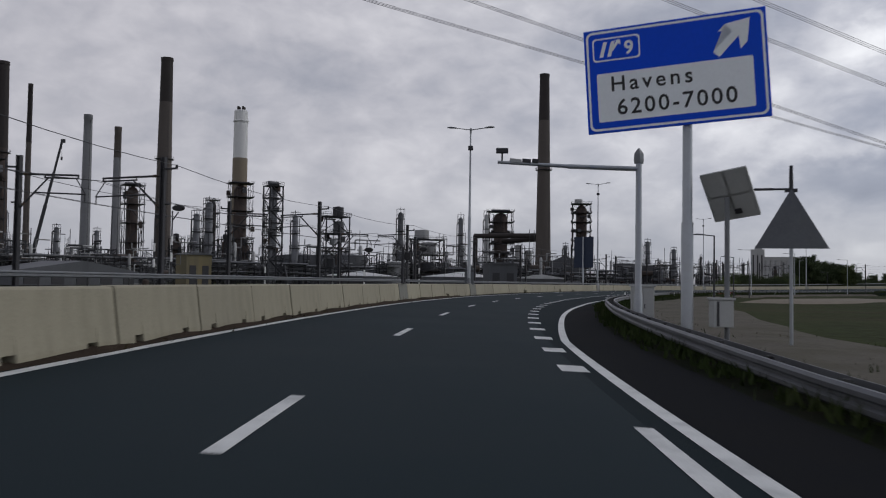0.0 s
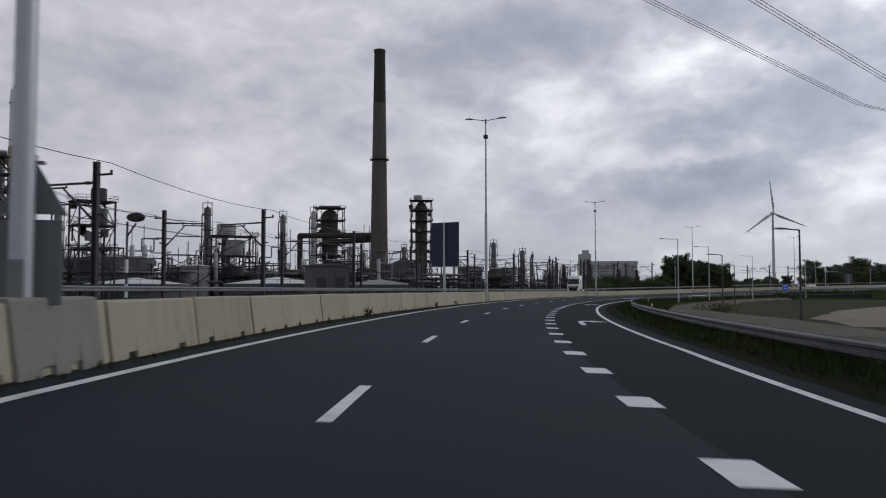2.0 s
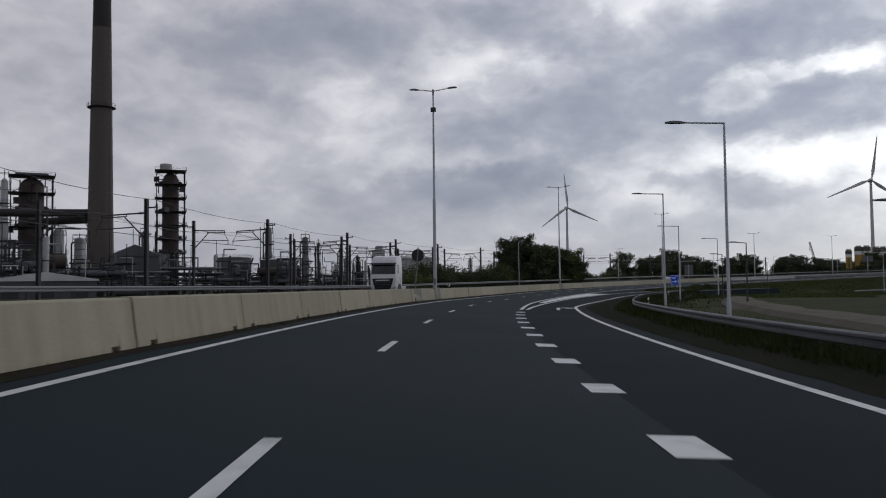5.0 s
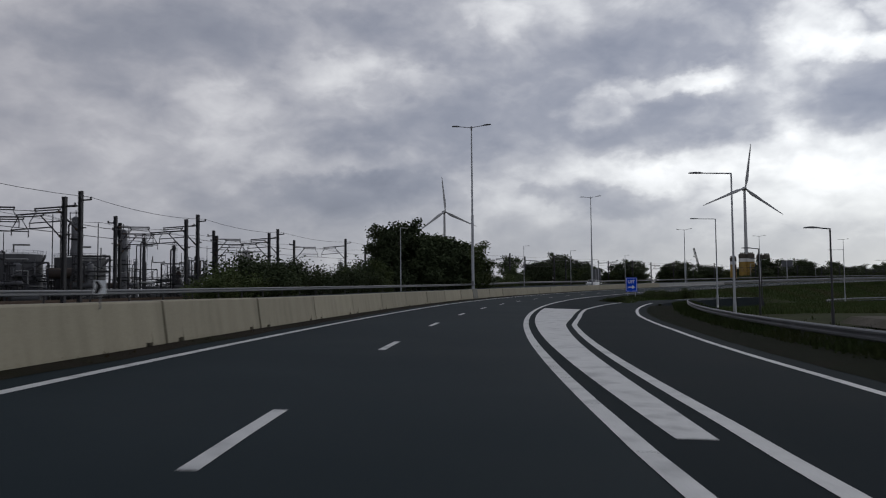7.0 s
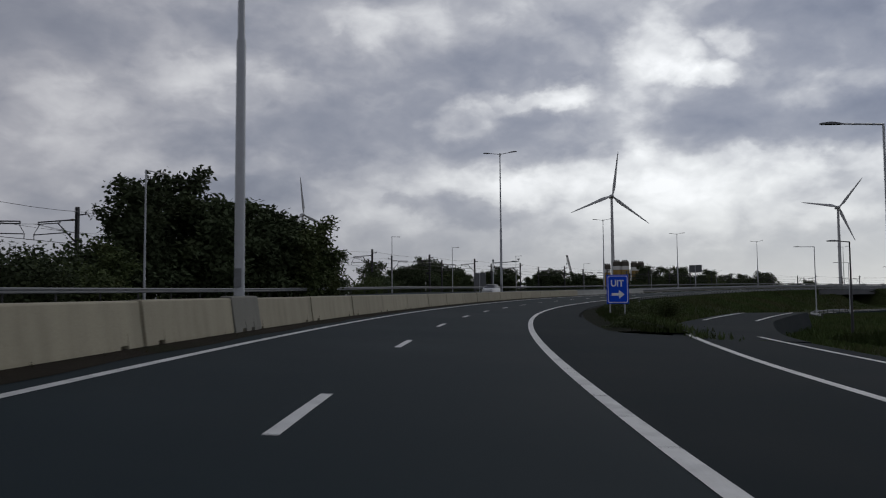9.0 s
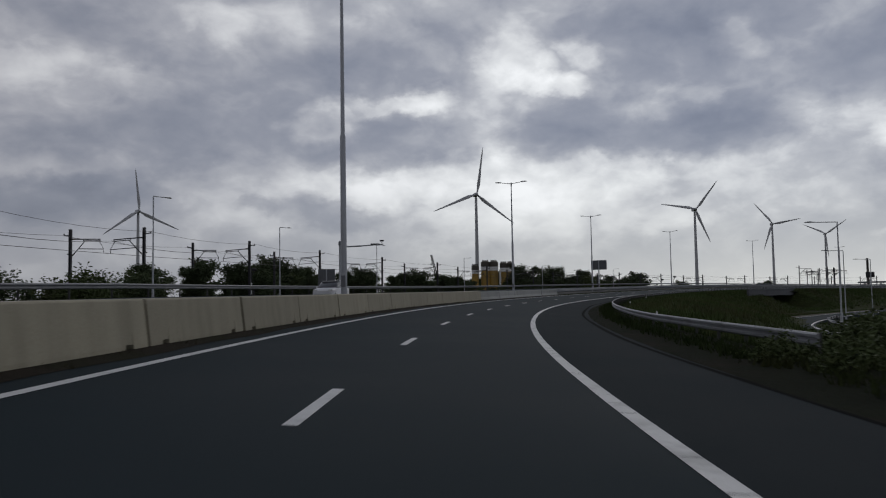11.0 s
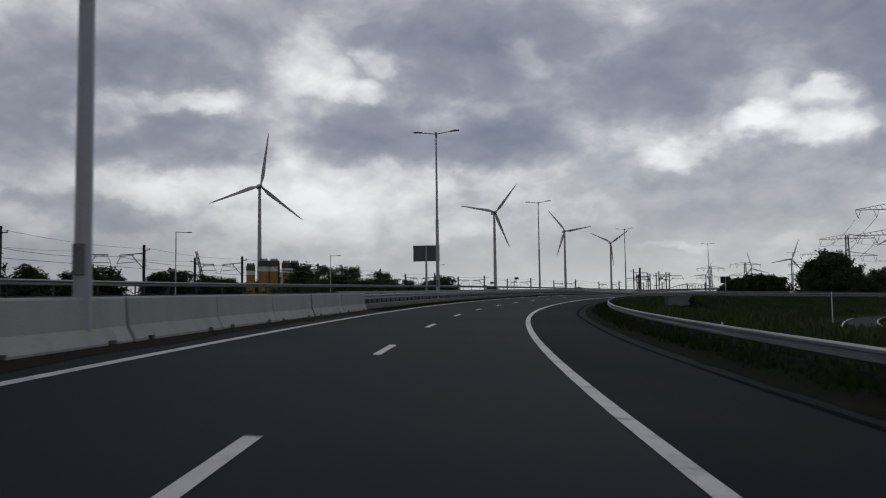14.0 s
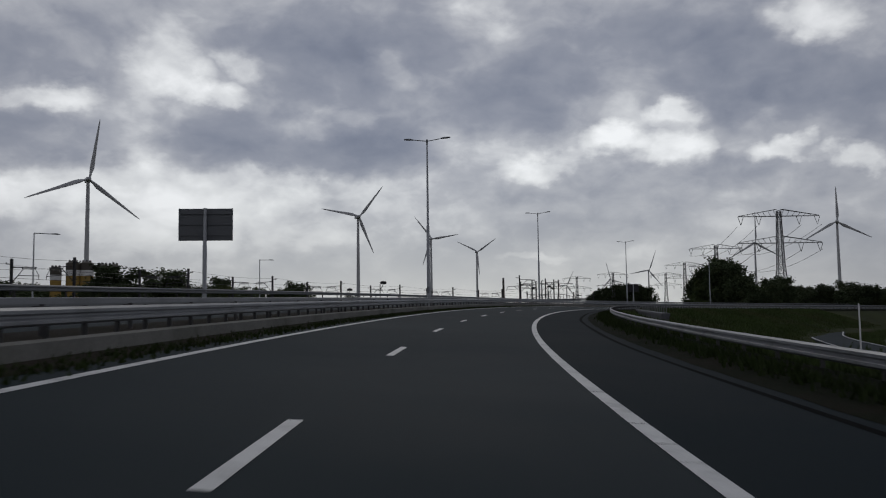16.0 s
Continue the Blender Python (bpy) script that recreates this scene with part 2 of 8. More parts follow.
# ---------------------------------------------------------------- materials
def material(name, base, rough=0.7, metal=0.0, grain=0.25, scale=2.0, fine=30.0, bump=0.2, bump_dist=0.02, stain=None, streak=False,
             per_object=0.0, spec=0.5, coords="Object"):
    """Base colour varied at two scales, with fine relief; stain: colour of larger weathered patches; streak: they run downwards."""
    m = bpy.data.materials.new(name)
    m.use_nodes = True
    nt, nl = m.node_tree.nodes, m.node_tree.links
    bsdf = nt["Principled BSDF"]
    bsdf.inputs["Roughness"].default_value, bsdf.inputs["Metallic"].default_value = rough, metal
    bsdf.inputs["Specular IOR Level"].default_value = spec
    tc = nt.new("ShaderNodeTexCoord").outputs[coords]
    if streak:
        mp = nt.new("ShaderNodeMapping")
        mp.inputs["Scale"].default_value = (1, 1, 0.12)
        nl.new(tc, mp.inputs[0])
        tcs = mp.outputs[0]
    else:
        tcs = tc

    def tex(sc, det, src, rgh=0.6):
        n = nt.new("ShaderNodeTexNoise")
        n.inputs["Scale"].default_value, n.inputs["Detail"].default_value, n.inputs["Roughness"].default_value = sc, det, rgh
        nl.new(src, n.inputs["Vector"])
        return n.outputs[0]

    coarse, fine_n = tex(scale, 5, tcs), tex(fine, 4, tc)
    dark = tuple(c * (1 - grain) for c in base)
    light = tuple(min(1, c * (1 + grain)) for c in base)
    ramp = nt.new("ShaderNodeValToRGB")
    ramp.color_ramp.elements[0].position, ramp.color_ramp.elements[0].color = 0.3, (*dark, 1)
    ramp.color_ramp.elements[1].position, ramp.color_ramp.elements[1].color = 0.7, (*light, 1)
    mixv = nt.new("ShaderNodeMath")
    mixv.operation = "MULTIPLY_ADD"
    mixv.inputs[1].default_value = 0.5
    nl.new(coarse, mixv.inputs[0])
    half = nt.new("ShaderNodeMath")
    half.operation = "MULTIPLY"
    half.inputs[1].default_value = 0.5
    nl.new(fine_n, half.inputs[0]), nl.new(half.outputs[0], mixv.inputs[2])
    nl.new(mixv.outputs[0], ramp.inputs[0])
    col = ramp.outputs[0]
    if stain:
        sr = nt.new("ShaderNodeValToRGB")
        sr.color_ramp.elements[0].position, sr.color_ramp.elements[1].position = 0.5, 0.72
        nl.new(tex(scale * 0.45, 6, tcs, 0.65), sr.inputs[0])
        mx = nt.new("ShaderNodeMix")
        mx.data_type = "RGBA"
        mx.inputs[7].default_value = (*stain, 1)
        nl.new(sr.outputs[0], mx.inputs[0]), nl.new(col, mx.inputs[6])
        col = mx.outputs[2]
    if per_object:
        oi = nt.new("ShaderNodeObjectInfo")
        mr = nt.new("ShaderNodeMapRange")
        mr.inputs[3].default_value, mr.inputs[4].default_value = 1 - per_object, 1 + per_object
        nl.new(oi.outputs["Random"], mr.inputs[0])
        hs = nt.new("ShaderNodeHueSaturation")
        nl.new(mr.outputs[0], hs.inputs["Value"]), nl.new(col, hs.inputs["Color"])
        col = hs.outputs[0]
    nl.new(col, bsdf.inputs["Base Color"])
    rr = nt.new("ShaderNodeMapRange")
    rr.inputs[3].default_value, rr.inputs[4].default_value = max(0.02, rough - 0.12), min(1, rough + 0.12)
    nl.new(coarse, rr.inputs[0]), nl.new(rr.outputs[0], bsdf.inputs["Roughness"])
    if bump:
        b = nt.new("ShaderNodeBump")
        b.inputs["Strength"].default_value, b.inputs["Distance"].default_value = bump, bump_dist
        nl.new(fine_n, b.inputs["Height"]), nl.new(b.outputs[0], bsdf.inputs["Normal"])
    return m


ASPHALT = material("asphalt", (0.0110, 0.0210, 0.0262), 0.82, grain=0.22, scale=0.16, fine=60, bump=0.45, bump_dist=0.006, stain=(0.0145, 0.0262, 0.0322), spec=0.11)
# side pavement: asphalt darkened to hold the windscreen's shading at lower right
LANE_SHADED = material("shaded_side_asphalt", (0.0093, 0.0168, 0.0210), 0.88, grain=0.22, scale=0.2, fine=60, bump=0.45, bump_dist=0.006, stain=(0.0125, 0.0195, 0.0235), spec=0.07)
SHOULDER = material("shoulder_asphalt", (0.011, 0.012, 0.014), 0.95, grain=0.2, scale=0.3, fine=50, bump=0.5, bump_dist=0.008, stain=(0.014, 0.014, 0.014), spec=0.03)
TAR = material("tar_seam", (0.004, 0.0045, 0.005), 0.95, grain=0.3, scale=0.8, fine=20, bump=0.3, spec=0.02)
PAINT = material("road_paint", (0.62, 0.63, 0.62), 0.6, grain=0.2, scale=2.5, fine=40, bump=0.25, bump_dist=0.004, stain=(0.34, 0.35, 0.35))
GRASS_SOIL = material("grass_soil", (0.033, 0.041, 0.015), 0.97, grain=0.5, scale=0.11, fine=1.6, bump=0.8, bump_dist=0.15, stain=(0.050, 0.042, 0.022), spec=0.05)
# verge soil and weeds, deepened to hold the shade beneath the rail
VERGE = material("shaded_verge_weeds_soil", (0.0115, 0.0145, 0.0078), 0.97, grain=0.5, scale=1.1, fine=11, bump=1.0, bump_dist=0.06, stain=(0.022, 0.018, 0.013), spec=0.03)
DIRT = material("verge_dirt", (0.026, 0.022, 0.017), 0.95, grain=0.4, scale=0.8, fine=9, bump=0.9, bump_dist=0.05, stain=(0.018, 0.022, 0.010), spec=0.05)
MEDIAN_DIRT = material("brown_dirt", (0.050, 0.037, 0.028), 0.95, grain=0.45, scale=0.9, fine=10, bump=0.9, bump_dist=0.05, stain=(0.030, 0.026, 0.020), spec=0.05)
PALE_DIRT = material("pale_dirt", (0.105, 0.095, 0.078), 0.95, grain=0.3, scale=0.5, fine=7, bump=0.7, bump_dist=0.04, stain=(0.06, 0.06, 0.035), spec=0.1)
SAND = material("sand", (0.20, 0.175, 0.14), 0.95, grain=0.2, scale=0.4, fine=5, bump=0.5, bump_dist=0.03, spec=0.1)
CONCRETE = material("barrier_concrete", (0.33, 0.305, 0.225), 0.85, grain=0.20, scale=1.2, fine=26, bump=0.4, bump_dist=0.01, stain=(0.20, 0.19, 0.135), streak=True, per_object=0.10)
BARRIER_GREY = material("pale_barrier_concrete", (0.36, 0.37, 0.35), 0.85, grain=0.2, scale=1.0, fine=24, bump=0.4, bump_dist=0.01, stain=(0.22, 0.225, 0.21), streak=True, per_object=0.10)
MOSSY = material("mossy_concrete", (0.18, 0.18, 0.165), 0.9, grain=0.3, scale=0.8, fine=14, bump=0.5, bump_dist=0.015, stain=(0.10, 0.105, 0.085), streak=True, spec=0.2)
RAIL_GALV = material("weathered_rail_steel", (0.24, 0.25, 0.265), 0.5, metal=0.55, grain=0.22, scale=1.2, fine=25, bump=0.2, bump_dist=0.004, stain=(0.15, 0.155, 0.16))
CONCRETE_GREY = material("grey_concrete", (0.33, 0.32, 0.29), 0.85, grain=0.15, scale=1.0, fine=22, bump=0.4, bump_dist=0.01, stain=(0.24, 0.235, 0.21), streak=True, per_object=0.06)
# exit rail steel, darkened for the shade on the beam's downward face
RAIL_SHADED = material("shaded_rail_steel", (0.125, 0.130, 0.140), 0.5, metal=0.5, grain=0.25, scale=1.2, fine=25, bump=0.2, bump_dist=0.004, stain=(0.08, 0.083, 0.088))
GALV = material("galvanised_steel", (0.38, 0.40, 0.42), 0.5, metal=0.6, grain=0.15, scale=3, fine=40, bump=0.15, bump_dist=0.004, stain=(0.36, 0.37, 0.38))
GALV_DULL = material("weathered_galvanised_steel", (0.19, 0.20, 0.21), 0.6, metal=0.4, grain=0.2, scale=2, fine=25, bump=0.2, bump_dist=0.004, stain=(0.20, 0.20, 0.20))
DARK_STEEL = material("dark_steel", (0.045, 0.045, 0.05), 0.6, metal=0.3, grain=0.3, scale=2, fine=20, bump=0.2, bump_dist=0.005)
LAMP_GREY = material("lamp_housing", (0.12, 0.125, 0.13), 0.5, metal=0.2, grain=0.2, scale=4, fine=20, bump=0.1)
GLASS_DIFF = material("lamp_glass", (0.65, 0.65, 0.62), 0.25, grain=0.05, scale=6, fine=20, bump=0.05)


# ---------------------------------------------------------------- mesh helpers
def finish(bm, name, mat, smooth_angle=None):
    me = bpy.data.meshes.new(name)
    bmesh.ops.recalc_face_normals(bm, faces=bm.faces[:])
    bm.to_mesh(me)
    bm.free()
    if mat:
        me.materials.append(mat)
    if smooth_angle:
        me.polygons.foreach_set("use_smooth", [True] * len(me.polygons))
        me.set_sharp_from_angle(angle=radians(smooth_angle))
    return me


def thing(name, label, category, m=None, group="", kind=""):
    """An Empty at a thing's base."""
    ob = new(name)
    ob.empty_display_size = 0.3
    if m is not None:
        ob.matrix_world = m
    return tagged(ob, label, category, group, kind)


def part(name, bm, mat, parent, label="", smooth_angle=None, m=None):
    me = bm if isinstance(bm, bpy.types.Mesh) else finish(bm, name, mat, smooth_angle)
    ob = new(name, me)
    ob.parent = parent
    if m is not None:
        ob.matrix_basis = m
    if label:
        tagged(ob, label)
    return ob


def solo(name, bm, mat, label, category, m=None, group="", kind="", smooth_angle=None):
    """A thing of one mesh."""
    ob = new(name, bm if isinstance(bm, bpy.types.Mesh) else finish(bm, name, mat, smooth_angle))
    if m is not None:
        ob.matrix_world = m
    return tagged(ob, label, category, group, kind)


def add_box(bm, sx, sy, sz, m=None, bevel=0.0):
    """A box centred on the pose m."""
    vs = bmesh.ops.create_cube(bm, size=1.0, matrix=(m or Matrix()) @ Matrix.Diagonal((sx, sy, sz, 1)))["verts"]
    if bevel:
        es = list({e for v in vs for e in v.link_edges})
        bmesh.ops.bevel(bm, geom=es, offset=bevel, segments=2, affect="EDGES", profile=0.6)


def add_tube(bm, a, b, r0, r1=None, seg=10, caps=True):
    """A tapered round bar from a to b."""
    a, b = Vector(a), Vector(b)
    r1 = r0 if r1 is None else r1
    d = b - a
    m = Matrix.Translation((a + b) / 2) @ d.to_track_quat("Z", "Y").to_matrix().to_4x4()
    bmesh.ops.create_cone(bm, cap_ends=caps, segments=seg, radius1=max(r0, 1e-4), radius2=max(r1, 1e-4), depth=d.length, matrix=m)


def tube_path(bm, pts, r, seg=5):
    """One continuous round wire through the points."""
    prev = None
    for i, p in enumerate(pts):
        ahead = pts[min(i + 1, len(pts) - 1)] - pts[max(i - 1, 0)]
        side = ahead.cross(Vector((0, 0, 1))).normalized()
        up = side.cross(ahead).normalized()
        ring = [bm.verts.new(p + side * r * math.cos(2 * math.pi * k / seg) + up * r * math.sin(2 * math.pi * k / seg)) for k in range(seg)]
        if prev:
            for k in range(seg):
                bm.faces.new((prev[k], prev[(k + 1) % seg], ring[(k + 1) % seg], ring[k]))
        prev = ring


def add_h_section(bm, w, d, t, z0, z1):
    """An upright rolled steel H-section."""
    o, i = w / 2, w / 2 - t
    prof = [(-o, -d / 2), (-i, -d / 2), (-i, -t / 2), (i, -t / 2), (i, -d / 2), (o, -d / 2), (o, d / 2), (i, d / 2), (i, t / 2), (-i, t / 2), (-i, d / 2), (-o, d / 2)]
    a = [bm.verts.new((x, y, z0)) for x, y in prof]
    b = [bm.verts.new((x, y, z1)) for x, y in prof]
    for k in range(12):
        bm.faces.new((a[k], a[(k + 1) % 12], b[(k + 1) % 12], b[k]))
    bm.faces.new(a[::-1]), bm.faces.new(b)


def add_beam(bm, a, b, w, h=None):
    """A square bar from a to b."""
    a, b = Vector(a), Vector(b)
    d = b - a
    m = Matrix.Translation((a + b) / 2) @ d.to_track_quat("Z", "Y").to_matrix().to_4x4()
    bmesh.ops.create_cube(bm, size=1.0, matrix=m @ Matrix.Diagonal((w, h or w, d.length, 1)))


def add_lathe(bm, prof, seg=24, m=None):
    """A turned shape from (radius, height) pairs."""
    m = m or Matrix()
    rings = []
    for r, z in prof:
        rings.append([bm.verts.new(m @ Vector((r * math.cos(2 * math.pi * i / seg), r * math.sin(2 * math.pi * i / seg), z))) for i in range(seg)])
    for a, b in zip(rings, rings[1:]):
        for i in range(seg):
            bm.faces.new((a[i], a[(i + 1) % seg], b[(i + 1) % seg], b[i]))
    bm.faces.new(rings[0][::-1])
    bm.faces.new(rings[-1])


def strip(s0, s1, cross, step=2.0, close=False, base=None):
    """A bmesh swept along the road: cross(s) gives (d, height) pairs."""
    bm = bmesh.new()
    n = max(2, int(math.ceil((s1 - s0) / step)) + 1)
    prev = None
    for i in range(n):
        s = s0 + (s1 - s0) * i / (n - 1)
        row = [bm.verts.new(R(s, d, h) - (base or Vector())) for d, h in cross(s)]
        if prev:
            k = len(row)
            for j in range(k if close else k - 1):
                bm.faces.new((prev[j], prev[(j + 1) % k], row[(j + 1) % k], row[j]))
        elif close:
            bm.faces.new(row[::-1])
        prev = row
    if close:
        bm.faces.new(prev)
    return bm


def up_at(s, d, h=0.0, turn=0.0):
    """An upright pose on the road's surface, +y along the road."""
    p = R(s, d, h)
    return pose(p.x, p.y, p.z, 0, 0, math.degrees(along(s)[3]) + turn)


def face_way(x, y, z, tx, ty):
    """An upright pose at x, y, z whose -y side looks towards tx, ty."""
    return pose(x, y, z, 0, 0, math.degrees(math.atan2(ty - y, tx - x)) + 90)


# ---------------------------------------------------------------- ground
def base_level(s):
    return float(np.interp(s, [0, 200, 330, 480], [-0.5, -0.6, -1.3, -2.2]))


def left_level(s):
    return float(np.interp(s, [0, 160, 300, 470, 590, 760], [-0.2, 0.0, 1.0, 3.3, 3.4, 3.0]))


def crest(s):
    """How far out the grass bank stays level with the road before it falls."""
    return float(np.interp(s, [372, 392, 465, 500], [8.0, 15.5, 15.5, 9.0]))


def bank_level(s, d):
    edge = road_z(s, 8) - 0.15
    if d < crest(s):
        return edge + 0.2 * math.sin(math.pi * (d - 8) / max(1.0, crest(s) - 8))
    return min(edge, max(base_level(s), edge - (d - crest(s)) * float(np.interp(s, [490, 512, 600, 640], [0.28, 0.46, 0.46, 0.28]))))


def cutting(s, d, z):
    """The gap in the bank where a lower road passes under the motorway."""
    if -26 < d < 27:
        z = min(z, float(np.interp(s, [546, 556, 586, 593], [9.0, -1.4, -1.4, 9.0])))
    return z


def build_ground():
    ds = [-420, -300, -220, -160, -120, -90, -70, -52, -40, -32, -27, -24, -20, -14, -8, -4, 0, 4, 8, 10.5, 13, 16, 20, 26, 34, 46, 62, 84, 110, 140, 180, 230]
    bm = bmesh.new()
    prev = None
    ss = np.arange(S_MIN, S_MAX, 6.0)
    for s in ss:
        x, y, z, a = along(s)
        zb = base_level(s)
        rowv = []
        for d in ds:
            if -24 <= d <= 8:
                zz = road_z(s, d) - 0.35
            elif d > 8:
                zz = bank_level(s, d) if d < 34 else zb
            else:
                edge = road_z(s, -24) - 0.3
                lev = left_level(s) - 0.35
                lev = lev + (-0.9 - lev) * min(1.0, max(0.0, (-75 - d) / 60.0))
                zz = lev + (edge - lev) * max(0.0, 1 - (-24 - d) / 10.0)
            zz = cutting(s, d, zz)
            zz += 0.25 * noise.noise(Vector((s * 0.06, d * 0.06, 0))) * (1 if (d > 11 or d < -30) else 0)
            rowv.append(bm.verts.new((x + d * math.cos(a), y + d * math.sin(a), zz)))
        if prev:
            for j in range(len(ds) - 1):
                bm.faces.new((prev[j], prev[j + 1], rowv[j + 1], rowv[j]))
        prev = rowv
    # the wide flat land to the horizon, just below
    c = Vector((150, 250, -2.6))
    rings = [(0, 0)] + [(r, 0) for r in (300, 700, 1500, 4700)]
    last = None
    for r, _ in rings[1:]:
        ring = [bm.verts.new(c + Vector((r * math.cos(2 * math.pi * i / 64), r * math.sin(2 * math.pi * i / 64), 0))) for i in range(64)]
        if last is None:
            bm.faces.new(ring)
        else:
            for i in range(64):
                bm.faces.new((last[i], last[(i + 1) % 64], ring[(i + 1) % 64], ring[i]))
        last = ring
    me = finish(bm, "ground", GRASS_SOIL)
    tagged(new("ground", me), "rough green verge grass and flat bare land", "ground", kind="structure")


build_ground()

# ---------------------------------------------------------------- carriageways
def right_edge(s):
    """Outer edge line of the exit lane, from the dashed line."""
    return dash_line(s) + float(np.interp(s, [-60, 0, 20, 40, 56, 80, 140, 205, 222, 240, 258, 275, 300],
                                          [3.85, 3.95, 4.0, 5.0, 5.8, 6.45, 6.3, 6.9, 8.3, 9.4, 10.0, 11.0, 12.6]))


def paved_right(s):
    if s < 60:
        return float(np.interp(s, [-60, 10, 20, 28, 37, 43, 50, 60], [4.0, 4.15, 4.4, 4.7, 5.2, 5.5, 5.7, 5.55]))
    if s < 299:
        return right_edge(s) + 0.93
    return float(np.interp(s, [299, 303, 335, 355, 440, 520, 800], [5.4, 5.2, 5.1, 5.3, 5.5, 5.5, 5.5]))


bm = strip(S_MIN, S_MAX, lambda s: [(dash_line(s) - 4.5, 0), (dash_line(s) - 2, 0), (dash_line(s), 0), (dash_line(s) + 3.2, 0), (dash_line(s) + 3.6, 0)], 3.0)
tagged(new("road", finish(bm, "road", ASPHALT)), "dark grey asphalt motorway carriageway with white markings", "road", kind="structure")
bm = strip(S_MIN, 299, lambda s: [(dash_line(s) + 3.6, 0), (max(paved_right(s), dash_line(s) + 4.3), 0), (max(paved_right(s), dash_line(s) + 4.3) + 0.1, -0.4)], 3.0)
tagged(new("exit_lane_road", finish(bm, "exit_lane_road", LANE_SHADED)), "asphalt exit lane beside the motorway, windscreen shade in its colour", "road", kind="structure")
bm = strip(299, S_MAX, lambda s: [(dash_line(s) + 3.6, 0), (paved_right(s), 0), (paved_right(s) + 0.1, -0.4)], 3.0)
tagged(new("hard_shoulder", finish(bm, "hard_shoulder", LANE_SHADED)), "dark grey asphalt hard shoulder beside the carriageway, windscreen shade in its colour", "road", kind="structure")
bm = strip(318, S_MAX - 3, lambda s: [(4.74 + 0.05 * math.sin(s * 0.21), 0.004), (4.93 + 0.06 * math.sin(s * 0.21 + 0.4), 0.004)], 2.0)
tagged(new("asphalt_seam", finish(bm, "asphalt_seam", TAR)), "black tar seam along the hard shoulder", "road", kind="structure")
bm = strip(S_MIN, S_MAX, lambda s: [(-9.2, 0.0), (-21.5, 0.0), (-21.8, -0.4)], 3.0)
tagged(new("opposite_road", finish(bm, "opposite_road", ASPHALT)), "grey asphalt carriageway of the opposite direction", "road", kind="structure")
bm = strip(S_MIN, 62, lambda s: [(right_edge(s) + 0.12, 0.004), (paved_right(s) - 0.02, 0.004)], 3.0)
tagged(new("exit_shoulder", finish(bm, "exit_shoulder", SHOULDER)), "very dark asphalt shoulder beside the edge line", "road", kind="structure")
# dirt gathered at the barrier's foot and the verges
bm = strip(S_MIN, 64, lambda s: [(dash_line(s) - 3.62 - 0.05 * math.sin(s * 0.9), 0.006), (dash_line(s) - 3.85 - 0.06 * math.sin(s * 2.3), 0.035 + 0.025 * math.sin(s * 1.7)), (dash_line(s) - 4.3, 0.09 + 0.03 * math.sin(s * 1.1)), (-9.3, 0.12)], 0.5)
tagged(new("median_strip", finish(bm, "median_strip", MEDIAN_DIRT)), "brown dirt heaped along the concrete barrier", "verge", kind="structure")
bm = strip(64, S_MAX, lambda s: [(dash_line(s) - 4.1 - 0.08 * math.sin(s * 0.9), 0.006), (dash_line(s) - 4.5, 0.05), (-9.3, 0.12)], 1.0)
tagged(new("median_strip", finish(bm, "median_strip", DIRT)), "dark dirt strip along the concrete barrier", "verge", kind="structure")


def ramp_left(s):
    return float(np.interp(s, [290, 300, 304, 320, 345], [6.6, 7.5, 8.0, 11.3, 18.0]))


def ramp_right(s):
    return float(np.interp(s, [290, 299, 304, 320, 345], [11.4, 12.1, 12.9, 16.6, 24.0]))


bm = strip(297, 345, lambda s: [(ramp_left(s) - 0.4, -1.6), (ramp_left(s), -0.004), (ramp_right(s), -0.004), (ramp_right(s) + 0.4, -1.6)], 3.0)
tagged(new("exit_ramp_road", finish(bm, "exit_ramp_road", LANE_SHADED)), "asphalt exit ramp curving away, in the shaded side colour", "road", kind="structure")


def paint_strip(s0, s1, off, w, step=2.0, name="marking", lift=0.006):
    bm = strip(s0, s1, lambda s: [(off(s) - w / 2, lift), (off(s) + w / 2, lift)], step)
    return finish(bm, name, PAINT)


def marking(name, me, label, group=""):
    return tagged(new(name, me), label, "road marking", group, kind="structure")


marking("left_edge_line", paint_strip(S_MIN, S_MAX, lambda s: dash_line(s) - 3.5, 0.2), "long white edge line on the asphalt")
def main_edge(s):
    return dash_line(s) + float(np.interp(s, [196, 225, 470, 490], [3.5, 3.58, 3.62, 3.68]))


# the broad line is crazed by cross cracks
bm, s = bmesh.new(), 196.2
while s < S_MAX - 4:
    e = s + random.choice((0.9, 1.3, 1.9, 2.6, 3.1))
    a, b, c, d = (bm.verts.new(R(q, main_edge(q) + o, 0.006)) for q, o in ((s, -0.11), (s, 0.11), (e - 0.02, 0.11), (e - 0.02 + random.uniform(-0.02, 0.015), -0.11)))
    bm.faces.new((a, b, c, d))
    s = e
marking("right_edge_line", finish(bm, "right_edge_line", PAINT), "broad white edge line with cross cracks on the asphalt")
marking("exit_edge_line", paint_strip(S_MIN, 300, right_edge, 0.2), "white edge line of the exit lane")
n = -3
while 12 * n < S_MAX - 20:
    s = 12 * n + float(np.interp(12 * n, [0, 12, 50, 110, 205, 245, 325, 390, 470, 560], [7.4, 8.5, 8.6, 8.8, 10.6, 11.4, 11.0, 11.8, 12.4, 12.6]))
    if s - 1.5 > S_MIN:
        marking("lane_dash", paint_strip(s - 1.5, s + 1.5, dash_line, 0.16, 1.5, "lane_dash"), "short white lane dash on the asphalt", "lane dashes")
    n += 1
